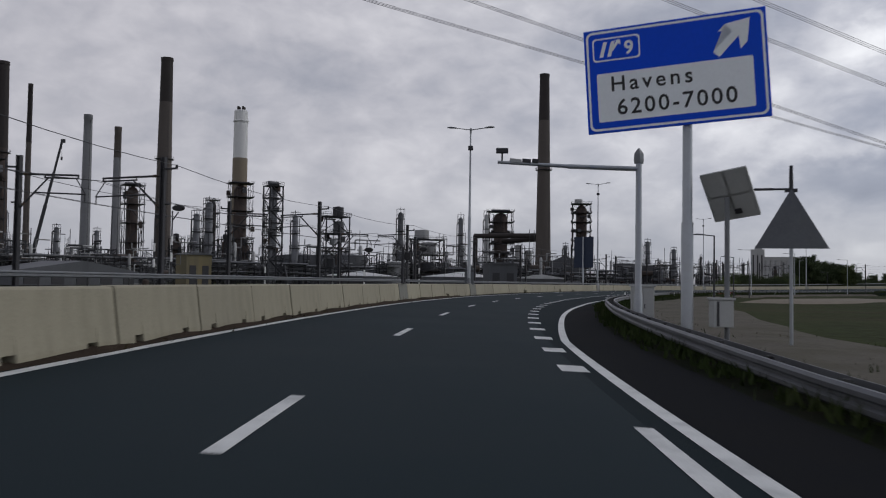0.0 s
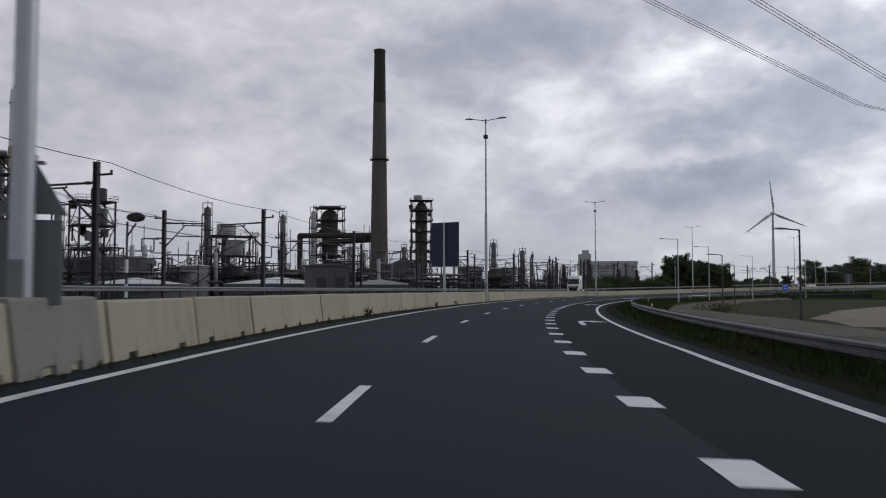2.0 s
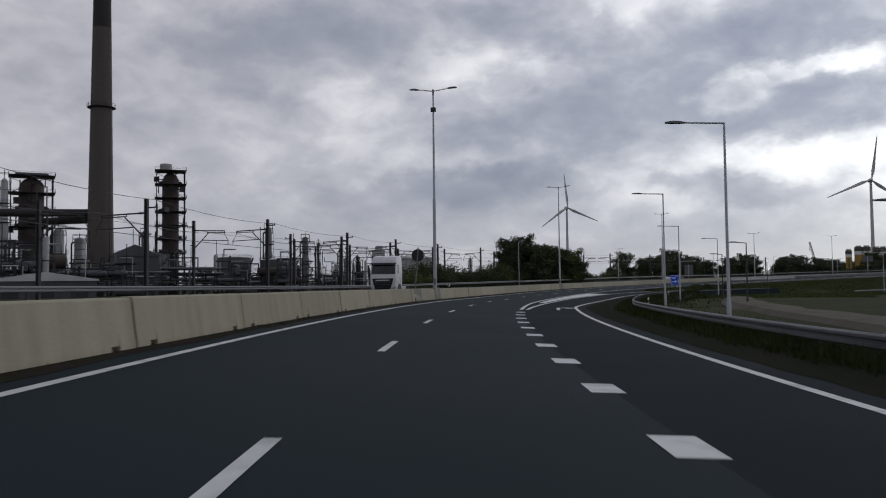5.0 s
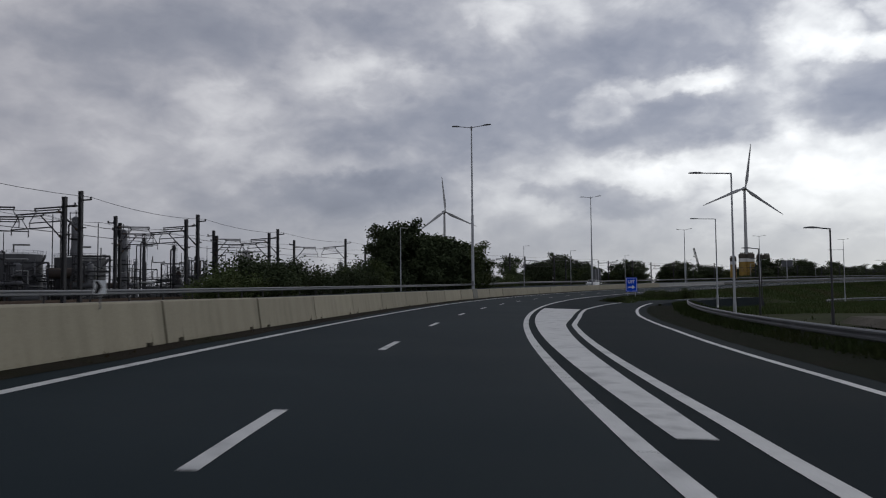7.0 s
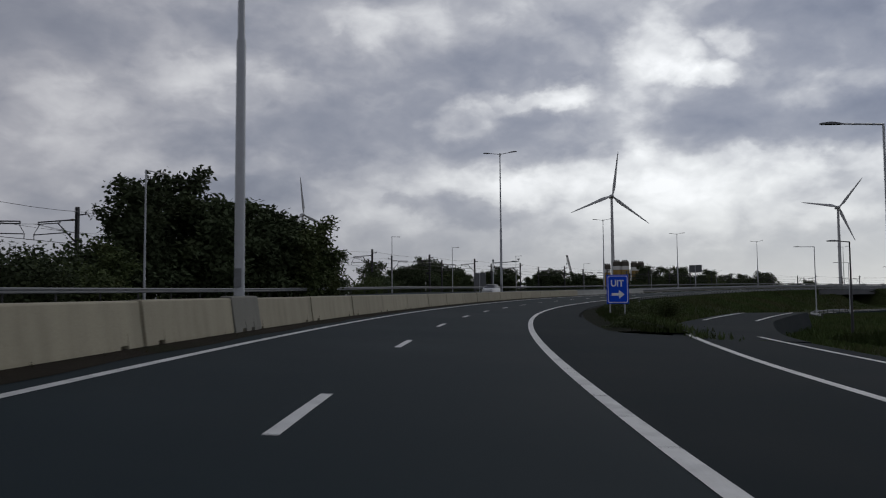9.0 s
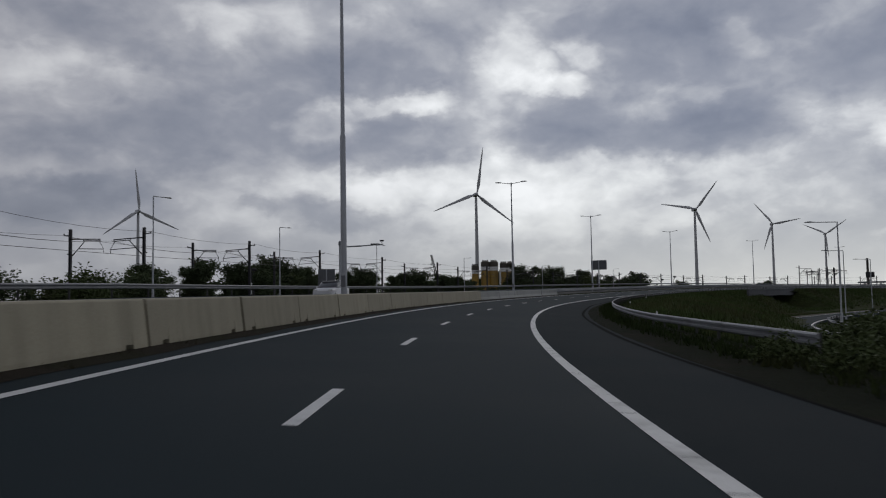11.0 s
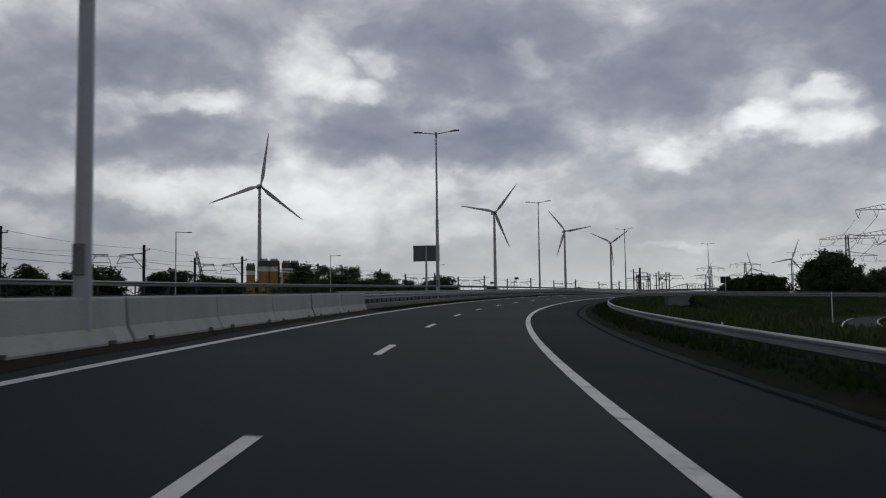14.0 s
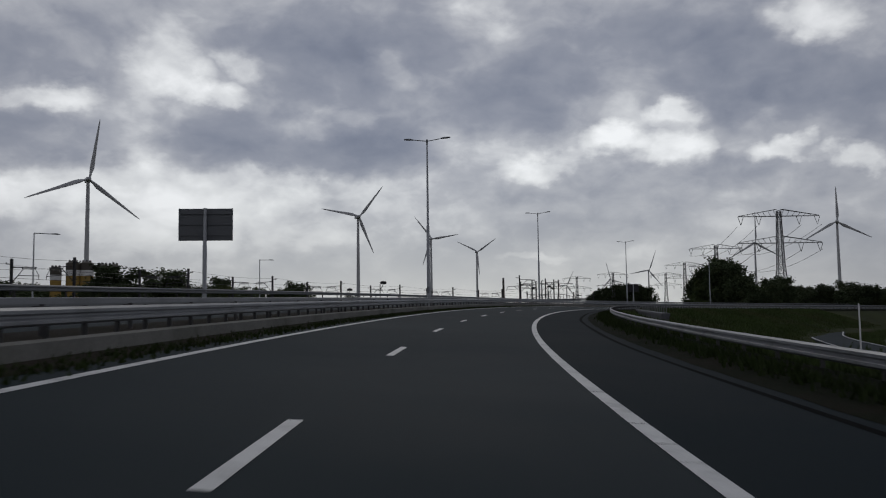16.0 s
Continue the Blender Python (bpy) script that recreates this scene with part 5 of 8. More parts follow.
# ---------------------------------------------------------------- refinery
STACK_DARK = material("stack_concrete_dark", (0.105, 0.090, 0.080), 0.85, grain=0.22, scale=0.12, fine=1.4, bump=0.3, bump_dist=0.05, stain=(0.065, 0.055, 0.05), streak=True)
STACK_TOP = material("stack_soot", (0.040, 0.034, 0.032), 0.9, grain=0.3, scale=0.3, fine=2, bump=0.2)
STACK_TAN = material("stack_tan", (0.24, 0.20, 0.15), 0.85, grain=0.2, scale=0.12, fine=1.4, bump=0.3, bump_dist=0.05, stain=(0.17, 0.14, 0.11), streak=True)
STACK_WHITE = material("stack_white", (0.72, 0.72, 0.71), 0.6, grain=0.08, scale=0.1, fine=1.0, bump=0.1, stain=(0.58, 0.58, 0.57), streak=True)
STACK_GREY = material("stack_grey", (0.22, 0.225, 0.235), 0.6, metal=0.2, grain=0.15, scale=0.2, fine=1.6, bump=0.1, stain=(0.16, 0.165, 0.17), streak=True)
BROWN_STEEL = material("brown_steel", (0.060, 0.043, 0.036), 0.75, grain=0.35, scale=0.3, fine=3, bump=0.2, stain=(0.05, 0.04, 0.035), streak=True)
PLANT_STEEL = material("plant_steel", (0.036, 0.037, 0.042), 0.6, metal=0.3, grain=0.35, scale=0.4, fine=4, bump=0.2, stain=(0.035, 0.033, 0.032), per_object=0.3)
PLANT_GREY = material("plant_cladding", (0.125, 0.13, 0.14), 0.5, metal=0.3, grain=0.25, scale=0.3, fine=4, bump=0.15, stain=(0.06, 0.062, 0.065), streak=True, per_object=0.35)
PLANT_LIGHT = material("plant_light_cladding", (0.33, 0.335, 0.335), 0.5, metal=0.2, grain=0.15, scale=0.3, fine=4, bump=0.1, stain=(0.13, 0.13, 0.125), streak=True, per_object=0.3)
TANK_GREY = material("tank_grey", (0.085, 0.09, 0.10), 0.6, grain=0.2, scale=0.15, fine=2, bump=0.1, stain=(0.055, 0.058, 0.064), streak=True)
ROOF_WHITE = material("roof_white", (0.55, 0.56, 0.56), 0.6, grain=0.1, scale=0.3, fine=2, bump=0.1, stain=(0.42, 0.42, 0.41))
YELLOW_WALL = material("ochre_wall", (0.16, 0.14, 0.085), 0.8, grain=0.2, scale=0.3, fine=3, bump=0.1, stain=(0.22, 0.18, 0.09), streak=True)
FAR_CONC = material("far_concrete", (0.40, 0.40, 0.40), 0.85, grain=0.12, scale=0.05, fine=0.8, bump=0.1, stain=(0.23, 0.23, 0.235), streak=True)


def ring_walk(bm, r, z, w=1.1, posts=14):
    """A platform ring with a handrail round a stack."""
    add_lathe(bm, [(r * 0.98, z - 0.35), (r + w, z - 0.12), (r + w, z + 0.05), (r * 0.98, z + 0.05)], 20)
    for i in range(posts):
        a = 2 * math.pi * i / posts
        add_beam(bm, ((r + w) * math.cos(a), (r + w) * math.sin(a), z), ((r + w) * math.cos(a), (r + w) * math.sin(a), z + 1.2), 0.07)
    for zz in (z + 0.65, z + 1.2):
        for i in range(posts):
            a, b = 2 * math.pi * i / posts, 2 * math.pi * (i + 1) / posts
            add_beam(bm, ((r + w) * math.cos(a), (r + w) * math.sin(a), zz), ((r + w) * math.cos(b), (r + w) * math.sin(b), zz), 0.06)


def stack(x, y, z, h, r0, r1, mats, ring=None, label="tall dark concrete refinery chimney", split=0.72):
    c = thing("chimney", label, "chimney", pose(x, y, z))
    hs = h * split
    rs = r0 + (r1 - r0) * split
    bm = bmesh.new()
    add_lathe(bm, [(r0 + (rs - r0) * k / 8, hs * k / 8) for k in range(9)], 28)
    part("shaft", bm, mats[0], c, smooth_angle=40)
    bm = bmesh.new()
    add_lathe(bm, [(rs, hs), (r1, h - 1.6), (r1 * 1.06, h - 1.5), (r1 * 1.06, h), (r1 * 0.8, h), (r1 * 0.8, h - 1.0)], 28)
    part("upper_shaft", bm, mats[1], c, smooth_angle=40)
    if ring:
        bm = bmesh.new()
        ring_walk(bm, r0 + (r1 - r0) * ring / h, ring)
        part("platform", bm, PLANT_STEEL, c)
    bm = bmesh.new()
    for dx in (-0.25, 0.25):
        add_beam(bm, (r0 * 0.7 + dx, -r0 * 0.78, 2), (r1 * 0.7 + dx, -r1 * 0.78, h - 2), 0.09)
    part("ladder", bm, PLANT_STEEL, c)
    return c


stack(52.5, 428, -0.5, 112.5, 4.3, 2.5, (STACK_DARK, STACK_TOP), 61.5, split=0.78)
stack(-141, 409, -0.5, 113.0, 4.3, 2.9, (STACK_DARK, STACK_TOP), 61.5, split=0.80)
stack(-120.4, 273.6, -0.5, 56.5, 1.75, 1.35, (STACK_GREY, STACK_GREY), None, "slim light grey steel chimney", 0.9)
stack(-109.1, 270.9, -0.5, 52.0, 1.5, 1.1, (STACK_GREY, STACK_DARK), None, "slim grey steel chimney with dark top", 0.8)
stack(-203.0, 371.0, -0.5, 100.0, 4.0, 2.5, (BROWN_STEEL, STACK_TOP), 58.0, "tall brown refinery chimney with dark top", 0.6)
stack(-167.7, 327.2, -0.5, 79.5, 1.3, 0.9, (STACK_DARK, STACK_TOP), None, "thin dark steel chimney", 0.7)


def white_stack():
    c = thing("chimney", "white banded concrete chimney rising from a brown furnace", "chimney", pose(-163, 648, -0.5))
    bm = bmesh.new()
    add_lathe(bm, [(6.0, 0), (5.8, 98)], 28)
    part("shaft", bm, STACK_TAN, c, smooth_angle=40)
    bm = bmesh.new()
    add_lathe(bm, [(5.6, 98), (5.4, 128)], 28)
    part("white_shaft", bm, STACK_WHITE, c, smooth_angle=40)
    bm = bmesh.new()
    add_lathe(bm, [(5.9, 127), (6.1, 128), (5.7, 128.4), (5.3, 136), (4.8, 136.5), (4.5, 134)], 28)
    part("crown", bm, STACK_WHITE, c, smooth_angle=40)
    for i in range(4):
        a = math.pi / 4 + i * math.pi / 2
        bm = bmesh.new()
        add_lathe(bm, [(1.0, 134), (1.0, 139.5), (0.8, 139.6)], 12, pose(2.7 * math.cos(a), 2.7 * math.sin(a), 0))
        part("flue", bm, STACK_TOP, c)
    for i in range(12):
        a = i * math.pi / 6
        bm = bmesh.new()
        add_box(bm, 0.7, 0.2, 0.9, pose(5.35 * math.cos(a), 5.35 * math.sin(a), 132, 0, 0, math.degrees(a) + 90))
        part("vent", bm, STACK_TOP, c)


white_stack()


def lattice(bm, w, d, h, levels, col=0.3, beam=0.2, brace=0.14, m=None):
    """An open steel frame with crossed bracing."""
    m = m or Matrix()
    cs = [(-w / 2, -d / 2), (w / 2, -d / 2), (w / 2, d / 2), (-w / 2, d / 2)]
    for x, y in cs:
        add_beam(bm, m @ Vector((x, y, 0)), m @ Vector((x, y, h)), col)
    for k in range(1, levels + 1):
        z = h * k / levels
        z0 = h * (k - 1) / levels
        for i in range(4):
            (x0, y0), (x1, y1) = cs[i], cs[(i + 1) % 4]
            add_beam(bm, m @ Vector((x0, y0, z)), m @ Vector((x1, y1, z)), beam)
            if (k + i) % 2:
                add_beam(bm, m @ Vector((x0, y0, z0)), m @ Vector((x1, y1, z)), brace)
            else:
                add_beam(bm, m @ Vector((x1, y1, z0)), m @ Vector((x0, y0, z)), brace)


def deck_rail(bm, w, d, z):
    cs = [(-w / 2, -d / 2), (w / 2, -d / 2), (w / 2, d / 2), (-w / 2, d / 2)]
    for zz in (0.55, 1.1):
        for i in range(4):
            add_beam(bm, (*cs[i], z + zz), (*cs[(i + 1) % 4], z + zz), 0.07)
    for i in range(4):
        (x0, y0), (x1, y1) = cs[i], cs[(i + 1) % 4]
        n = max(2, int(math.hypot(x1 - x0, y1 - y0) / 1.6))
        for k in range(n):
            add_beam(bm, (x0 + (x1 - x0) * k / n, y0 + (y1 - y0) * k / n, z), (x0 + (x1 - x0) * k / n, y0 + (y1 - y0) * k / n, z + 1.1), 0.06)


def frame_tower(m, w, d, h, levels, fill=0.5, label="dark steel process tower with platforms", vessel=True, rng=None, body=None):
    rng = rng or random
    t = thing("process_tower", label, "process tower", m)
    bm = bmesh.new()
    lattice(bm, w, d, h, levels, 0.34, 0.24, 0.16)
    part("steel_frame", bm, PLANT_STEEL, t)
    for k in range(levels * 2):
        bm = bmesh.new()
        z, x = rng.uniform(0.05, 1.0) * h, rng.uniform(-0.55, 0.55) * w
        y = rng.choice((-0.5, 0.5)) * d
        if rng.random() < 0.5:
            add_tube(bm, (x, y, z), (x, y, min(h, z + h * rng.uniform(0.1, 0.3))), 0.22, 0.22, 8)
        else:
            add_tube(bm, (x, y, z), (x * -0.6, y, z), 0.2, 0.2, 8), add_box(bm, w * 0.16, d * 0.2, h / levels * 0.35, pose(x, y, z), 0.05)
        part("pipework", bm, rng.choice((PLANT_GREY, PLANT_STEEL, BROWN_STEEL)), t)
    for k in range(1, levels + 1):
        z = h * k / levels
        bm = bmesh.new()
        add_box(bm, w * 1.12, d * 1.12, 0.14, pose(0, 0, z + 0.1))
        deck_rail(bm, w * 1.12, d * 1.12, z + 0.15)
        part("platform", bm, PLANT_STEEL, t)
        if rng.random() < fill:
            bm = bmesh.new()
            hh = h / levels * rng.uniform(0.4, 0.8)
            if rng.random() < 0.5:
                add_lathe(bm, [(0.2, 0), (w * 0.22, 0.2), (w * 0.22, hh), (0.2, hh + 0.3)], 14, pose(rng.uniform(-w, w) * 0.2, 0, z + 0.2))
            else:
                add_tube(bm, (-w * 0.4, 0, z + 0.9), (w * 0.4, 0, z + 0.9), 0.6, 0.6, 12)
            part("vessel", bm, rng.choice((PLANT_GREY, PLANT_LIGHT, PLANT_STEEL)), t, smooth_angle=40)
    if vessel:
        bm = bmesh.new()
        r = w * 0.3
        add_lathe(bm, [(r * 0.4, 0), (r, 0.8), (r, h * 0.93), (r * 0.7, h * 0.97), (0.2, h)], 18)
        part("column", bm, body or rng.choice((PLANT_GREY, BROWN_STEEL)), t, smooth_angle=40)
    bm = bmesh.new()
    for i in range(levels):
        z0, z1 = h * i / levels, h * (i + 1) / levels
        sx = 1 if i % 2 else -1
        add_beam(bm, (sx * w * 0.45, -d * 0.62, z0), (-sx * w * 0.45, -d * 0.62, z1), 0.5, 0.12)
    part("stair", bm, PLANT_STEEL, t)
    bm = bmesh.new()
    for k in range(3):
        x = rng.uniform(-0.5, 0.5) * w
        add_tube(bm, (x, d * 0.58, 0), (x, d * 0.58, h * rng.uniform(0.6, 1.02)), 0.16, 0.16, 8)
    part("riser_pipe", bm, rng.choice((PLANT_GREY, PLANT_LIGHT)), t)
    return t


def column(m, r, h, mat_, rings=4, label="slender process column with ring platforms", dome=True):
    t = thing("process_column", label, "process column", m)
    bm = bmesh.new()
    add_lathe(bm, [(r * 1.25, 0), (r * 1.25, h * 0.12), (r, h * 0.16), (r, h * 0.6), (r * 0.82, h * 0.63), (r * 0.82, h * 0.96), (r * 0.5, h * 0.99), (0.1, h)], 20)
    part("shell", bm, mat_, t, smooth_angle=40)
    for k in range(rings):
        bm = bmesh.new()
        ring_walk(bm, r * (1 if k < rings * 0.6 else 0.82), h * (0.3 + 0.65 * k / rings), 0.9, 10)
        part("platform", bm, PLANT_STEEL, t)
    # caged ladder, risers, top frame with vent
    bm = bmesh.new()
    for dx in (-0.3, 0.3):
        add_beam(bm, (r + 0.35, dx, 0), (r + 0.35, dx, h * 0.95), 0.1)
    for k in range(int(h / 1.6)):
        add_beam(bm, (r + 0.35, -0.35, 1 + k * 1.6), (r + 0.35, 0.35, 1 + k * 1.6), 0.09)
    part("ladder", bm, PLANT_STEEL, t)
    for side, rr, top in ((-1, 0.26, 0.9), (-0.4, 0.16, 0.75), (0.6, 0.14, 0.6)):
        bm = bmesh.new()
        y = 0.9 * r * (1 if side > -1 else 0.1)
        add_tube(bm, (side * (r + 0.45), y, 0), (side * (r + 0.45), y, h * top), rr, rr, 8)
        add_tube(bm, (side * (r + 0.45), y, h * top), (0, 0, h * min(0.97, top + 0.05)), rr, rr, 8)
        part("riser_pipe", bm, PLANT_STEEL, t)
    bm = bmesh.new()
    q = r * 1.05
    for sx in (-1, 1):
        for sy in (-1, 1):
            add_beam(bm, (sx * q, sy * q, h * 0.9), (sx * q, sy * q, h * 1.04), 0.14)
    for sx, sy, ex, ey in ((-1, -1, 1, -1), (1, -1, 1, 1), (1, 1, -1, 1), (-1, 1, -1, -1)):
        for z in (0.9, 0.97, 1.04):
            add_beam(bm, (sx * q, sy * q, h * z), (ex * q, ey * q, h * z), 0.13)
    add_tube(bm, (0, 0, h * 0.98), (0, 0, h * 1.07), 0.14, 0.12, 8)
    part("top_frame", bm, PLANT_STEEL, t)
    return t


def tank(m, r, h, mat_, label, cone=0.12):
    t = thing("storage_tank", label, "storage tank", m)
    bm = bmesh.new()
    add_lathe(bm, [(r, -0.5), (r, h)], 40)
    part("shell", bm, mat_, t, smooth_angle=40)
    bm = bmesh.new()
    add_lathe(bm, [(r + 0.15, h), (r + 0.15, h + 0.12), (0.3, h + r * cone + 0.1)], 40)
    part("roof", bm, ROOF_WHITE if mat_ is not TANK_GREY else TANK_GREY, t, smooth_angle=20)
    bm = bmesh.new()
    n = 16
    for i in range(n):
        a0, a1 = math.pi * (i / n) - math.pi, math.pi * ((i + 1) / n) - math.pi
        add_beam(bm, ((r + 0.5) * math.cos(a0), (r + 0.5) * math.sin(a0), h * i / n), ((r + 0.5) * math.cos(a1), (r + 0.5) * math.sin(a1), h * (i + 1) / n), 0.6, 0.1)
        add_beam(bm, ((r + 0.8) * math.cos(a0), (r + 0.8) * math.sin(a0), h * i / n + 1.1), ((r + 0.8) * math.cos(a1), (r + 0.8) * math.sin(a1), h * (i + 1) / n + 1.1), 0.07)
    part("stair", bm, PLANT_STEEL, t)
    bm = bmesh.new()
    for i in range(28):
        a, b = 2 * math.pi * i / 28, 2 * math.pi * (i + 1) / 28
        add_beam(bm, (r * math.cos(a), r * math.sin(a), h), (r * math.cos(a), r * math.sin(a), h + 1.1), 0.06)
        add_beam(bm, (r * math.cos(a), r * math.sin(a), h + 1.1), (r * math.cos(b), r * math.sin(b), h + 1.1), 0.06)
    part("handrail", bm, PLANT_STEEL, t)
    return t


def pipe_rack(m, length, h, rng, label="steel pipe rack crowded with insulated pipes"):
    t = thing("pipe_rack", label, "pipe rack", m)
    bm = bmesh.new()
    n = int(length / 6)
    for i in range(n + 1):
        x = -length / 2 + length * i / n
        for y in (-2.2, 2.2):
            add_beam(bm, (x, y, -0.5), (x, y, h), 0.3)
        for z in (h * 0.55, h * 0.78, h):
            add_beam(bm, (x, -2.4, z), (x, 2.4, z), 0.25)
        if i < n and i % 2 == 0:
            add_beam(bm, (x, -2.2, 0), (x + length / n, -2.2, h * 0.55), 0.14)
    part("steel_frame", bm, PLANT_STEEL, t)
    for z in (h * 0.55, h * 0.78, h):
        for k in range(6):
            if rng.random() < 0.2:
                continue
            y = -2.0 + 0.75 * k + rng.uniform(-0.1, 0.1)
            r = rng.uniform(0.12, 0.34)
            bm = bmesh.new()
            x0, x1 = -length / 2 - rng.uniform(0, 3), length / 2 + rng.uniform(0, 3)
            add_tube(bm, (x0, y, z + 0.15 + r), (x1, y, z + 0.15 + r), r, r, 10)
            if rng.random() < 0.45:
                xd = rng.uniform(-0.4, 0.4) * length
                add_tube(bm, (xd, y, z + 0.15 + r), (xd, y - 3.0 * rng.random(), 0.5), r * 0.8, r * 0.8, 8)
            if rng.random() < 0.3:
                xd = rng.uniform(-0.4, 0.4) * length
                for (p0, p1) in (((xd, y, z + r), (xd, y, z + 2.6)), ((xd, y, z + 2.6), (xd + 2, y, z + 2.6)), ((xd + 2, y, z + 2.6), (xd + 2, y, z + r))):
                    add_tube(bm, p0, p1, r * 0.8, r * 0.8, 8)
            part("pipe", bm, rng.choice((PLANT_GREY, PLANT_LIGHT, PLANT_STEEL, PLANT_GREY)), t, smooth_angle=40)
    return t


def process_unit(m, rng, w=14.0, h=9.0):
    """A block of drums, exchangers, small frames and pipes."""
    t = thing("process_unit", "cluttered refinery unit of drums, frames and pipes", "process unit", m)
    bm = bmesh.new()
    lattice(bm, w * 0.5, 5, h * rng.uniform(0.7, 1.0), 3, 0.28, 0.22, 0.14, pose(-w * 0.2, 0, 0))
    lattice(bm, w * 0.35, 4, h * rng.uniform(0.4, 0.7), 2, 0.26, 0.2, 0.12, pose(w * 0.3, 1, 0))
    part("steel_frame", bm, PLANT_STEEL, t)
    for k in range(5):
        bm = bmesh.new()
        r = rng.uniform(0.6, 1.5)
        x, z = rng.uniform(-0.45, 0.45) * w, rng.choice((1.6, h * 0.35, h * 0.6))
        if rng.random() < 0.5:
            a, b = x - rng.uniform(1.5, 3.5), x + rng.uniform(1.5, 3.5)
            y = rng.uniform(-2, 2)
            add_tube(bm, (a, y, z), (b, y, z), r * 0.8, r * 0.8, 14)
            add_tube(bm, (a - 0.3, y, z), (a, y, z), r * 0.5, r * 0.8, 14), add_tube(bm, (b, y, z), (b + 0.3, y, z), r * 0.8, r * 0.5, 14)
        else:
            hh = rng.uniform(3, h * 1.1)
            add_lathe(bm, [(r * 0.7, 0), (r, 0.6), (r, hh - 0.5), (r * 0.5, hh), (0.1, hh + 0.1)], 16, pose(x, rng.uniform(-2.5, 2.5), 0))
        part("vessel", bm, rng.choice((PLANT_GREY, PLANT_LIGHT, TANK_GREY, BROWN_STEEL, PLANT_GREY)), t, smooth_angle=40)
    for k in range(12):
        bm = bmesh.new()
        r = rng.uniform(0.08, 0.24)
        p = Vector((rng.uniform(-0.5, 0.5) * w, rng.uniform(-3, 3), rng.uniform(0.5, h)))
        for _ in range(4):
            ax = rng.randrange(3)
            q = p.copy()
            q[ax] += rng.choice((-1, 1)) * rng.uniform(1.2, 5.0)
            q.z = min(max(q.z, 0.3), h * 1.15)
            if (q - p).length > 0.3:
                add_tube(bm, p, q, r, r, 8)
            p = q
        part("pipe", bm, rng.choice((PLANT_GREY, PLANT_LIGHT, PLANT_STEEL)), t, smooth_angle=40)
    bm = bmesh.new()
    add_box(bm, w * 0.5, 5, 0.12, pose(-w * 0.2, 0, h * 0.55))
    deck_rail(bm, w * 0.5, 5, h * 0.6)
    part("platform", bm, PLANT_STEEL, t)
    bm = bmesh.new()
    for k in range(2):
        x = rng.uniform(-0.5, 0.5) * w
        add_tube(bm, (x, 2, 0), (x, 2, h * rng.uniform(1.2, 1.9)), 0.13, 0.1, 8)
    part("vent_pipe", bm, PLANT_STEEL, t)
    return t


rg = random.Random(11)


def toward_road(x, y):
    """Turn so that the long side faces the road."""
    return math.degrees(math.atan2(y - 130, x - 40)) - 90


def fpose(x, y, z=-0.4, k=1.0):
    return pose(x, y, z, 0, 0, toward_road(x, y)) @ Matrix.Diagonal((k, k, k, 1))


# the named towers
frame_tower(fpose(-50.9, 242.8), 4.2, 4.2, 29.5, 8, 0.5, "narrow open steel tower with pipes and platforms", rng=rg)
frame_tower(fpose(-33.3, 248.1), 7.6, 6.0, 21.0, 4, 0.6, "open steel frame tower with platforms", vessel=False, rng=rg)
frame_tower(fpose(81.0, 478.0), 10.5, 9.0, 48.5, 9, 0.9, "tall brown process tower with platforms", rng=rg)
frame_tower(fpose(32.2, 458.0), 13.0, 9.0, 41.5, 7, 0.8, "tall grey process tower with platforms", rng=rg)
frame_tower(fpose(-6.5, 301.2), 12.5, 7.0, 17.2, 3, 0.8, "broad steel frame with drums and platforms", vessel=False, rng=rg)
frame_tower(fpose(-150.0, 600.0), 16.0, 14.0, 72.0, 7, 0.5, "massive brown furnace structure with platforms", rng=rg, body=BROWN_STEEL)
frame_tower(fpose(-172.0, 606.0), 9.0, 9.0, 60.0, 6, 0.5, "brown furnace frame beside the white chimney", rng=rg, body=BROWN_STEEL)
frame_tower(fpose(-150.0, 392.0), 9.0, 8.0, 46.0, 5, 0.6, "dark furnace tower at the chimney foot", rng=rg, body=BROWN_STEEL)
frame_tower(fpose(-196.0, 350.0), 10.0, 9.0, 52.0, 6, 0.6, "brown furnace tower with platforms", rng=rg, body=BROWN_STEEL)
column(fpose(-21.4, 407.8), 1.7, 36.5, PLANT_GREY, 3)
column(fpose(9.7, 454.4), 1.6, 38.0, PLANT_GREY, 3)
column(fpose(24.0, 452.0), 1.4, 40.0, PLANT_LIGHT, 4)
column(fpose(40.5, 440.0), 2.0, 22.5, PLANT_LIGHT, 2, "pale insulated process vessel")
column(fpose(47.0, 446.0), 2.0, 20.0, PLANT_LIGHT, 2, "pale insulated process vessel")
column(fpose(-60.0, 330.0), 1.4, 28.0, PLANT_GREY, 3)
column(fpose(-95.0, 330.0), 1.8, 33.0, PLANT_GREY, 4)
column(fpose(118.0, 470.0), 1.6, 27.0, PLANT_GREY, 3)
column(fpose(128.0, 452.0), 1.5, 22.0, PLANT_GREY, 3)
column(fpose(139.0, 470.0), 0.6, 21.0, PLANT_STEEL, 1, "thin dark vent stack")
column(fpose(150.0, 474.0), 0.6, 19.0, PLANT_STEEL, 1, "thin dark vent stack")
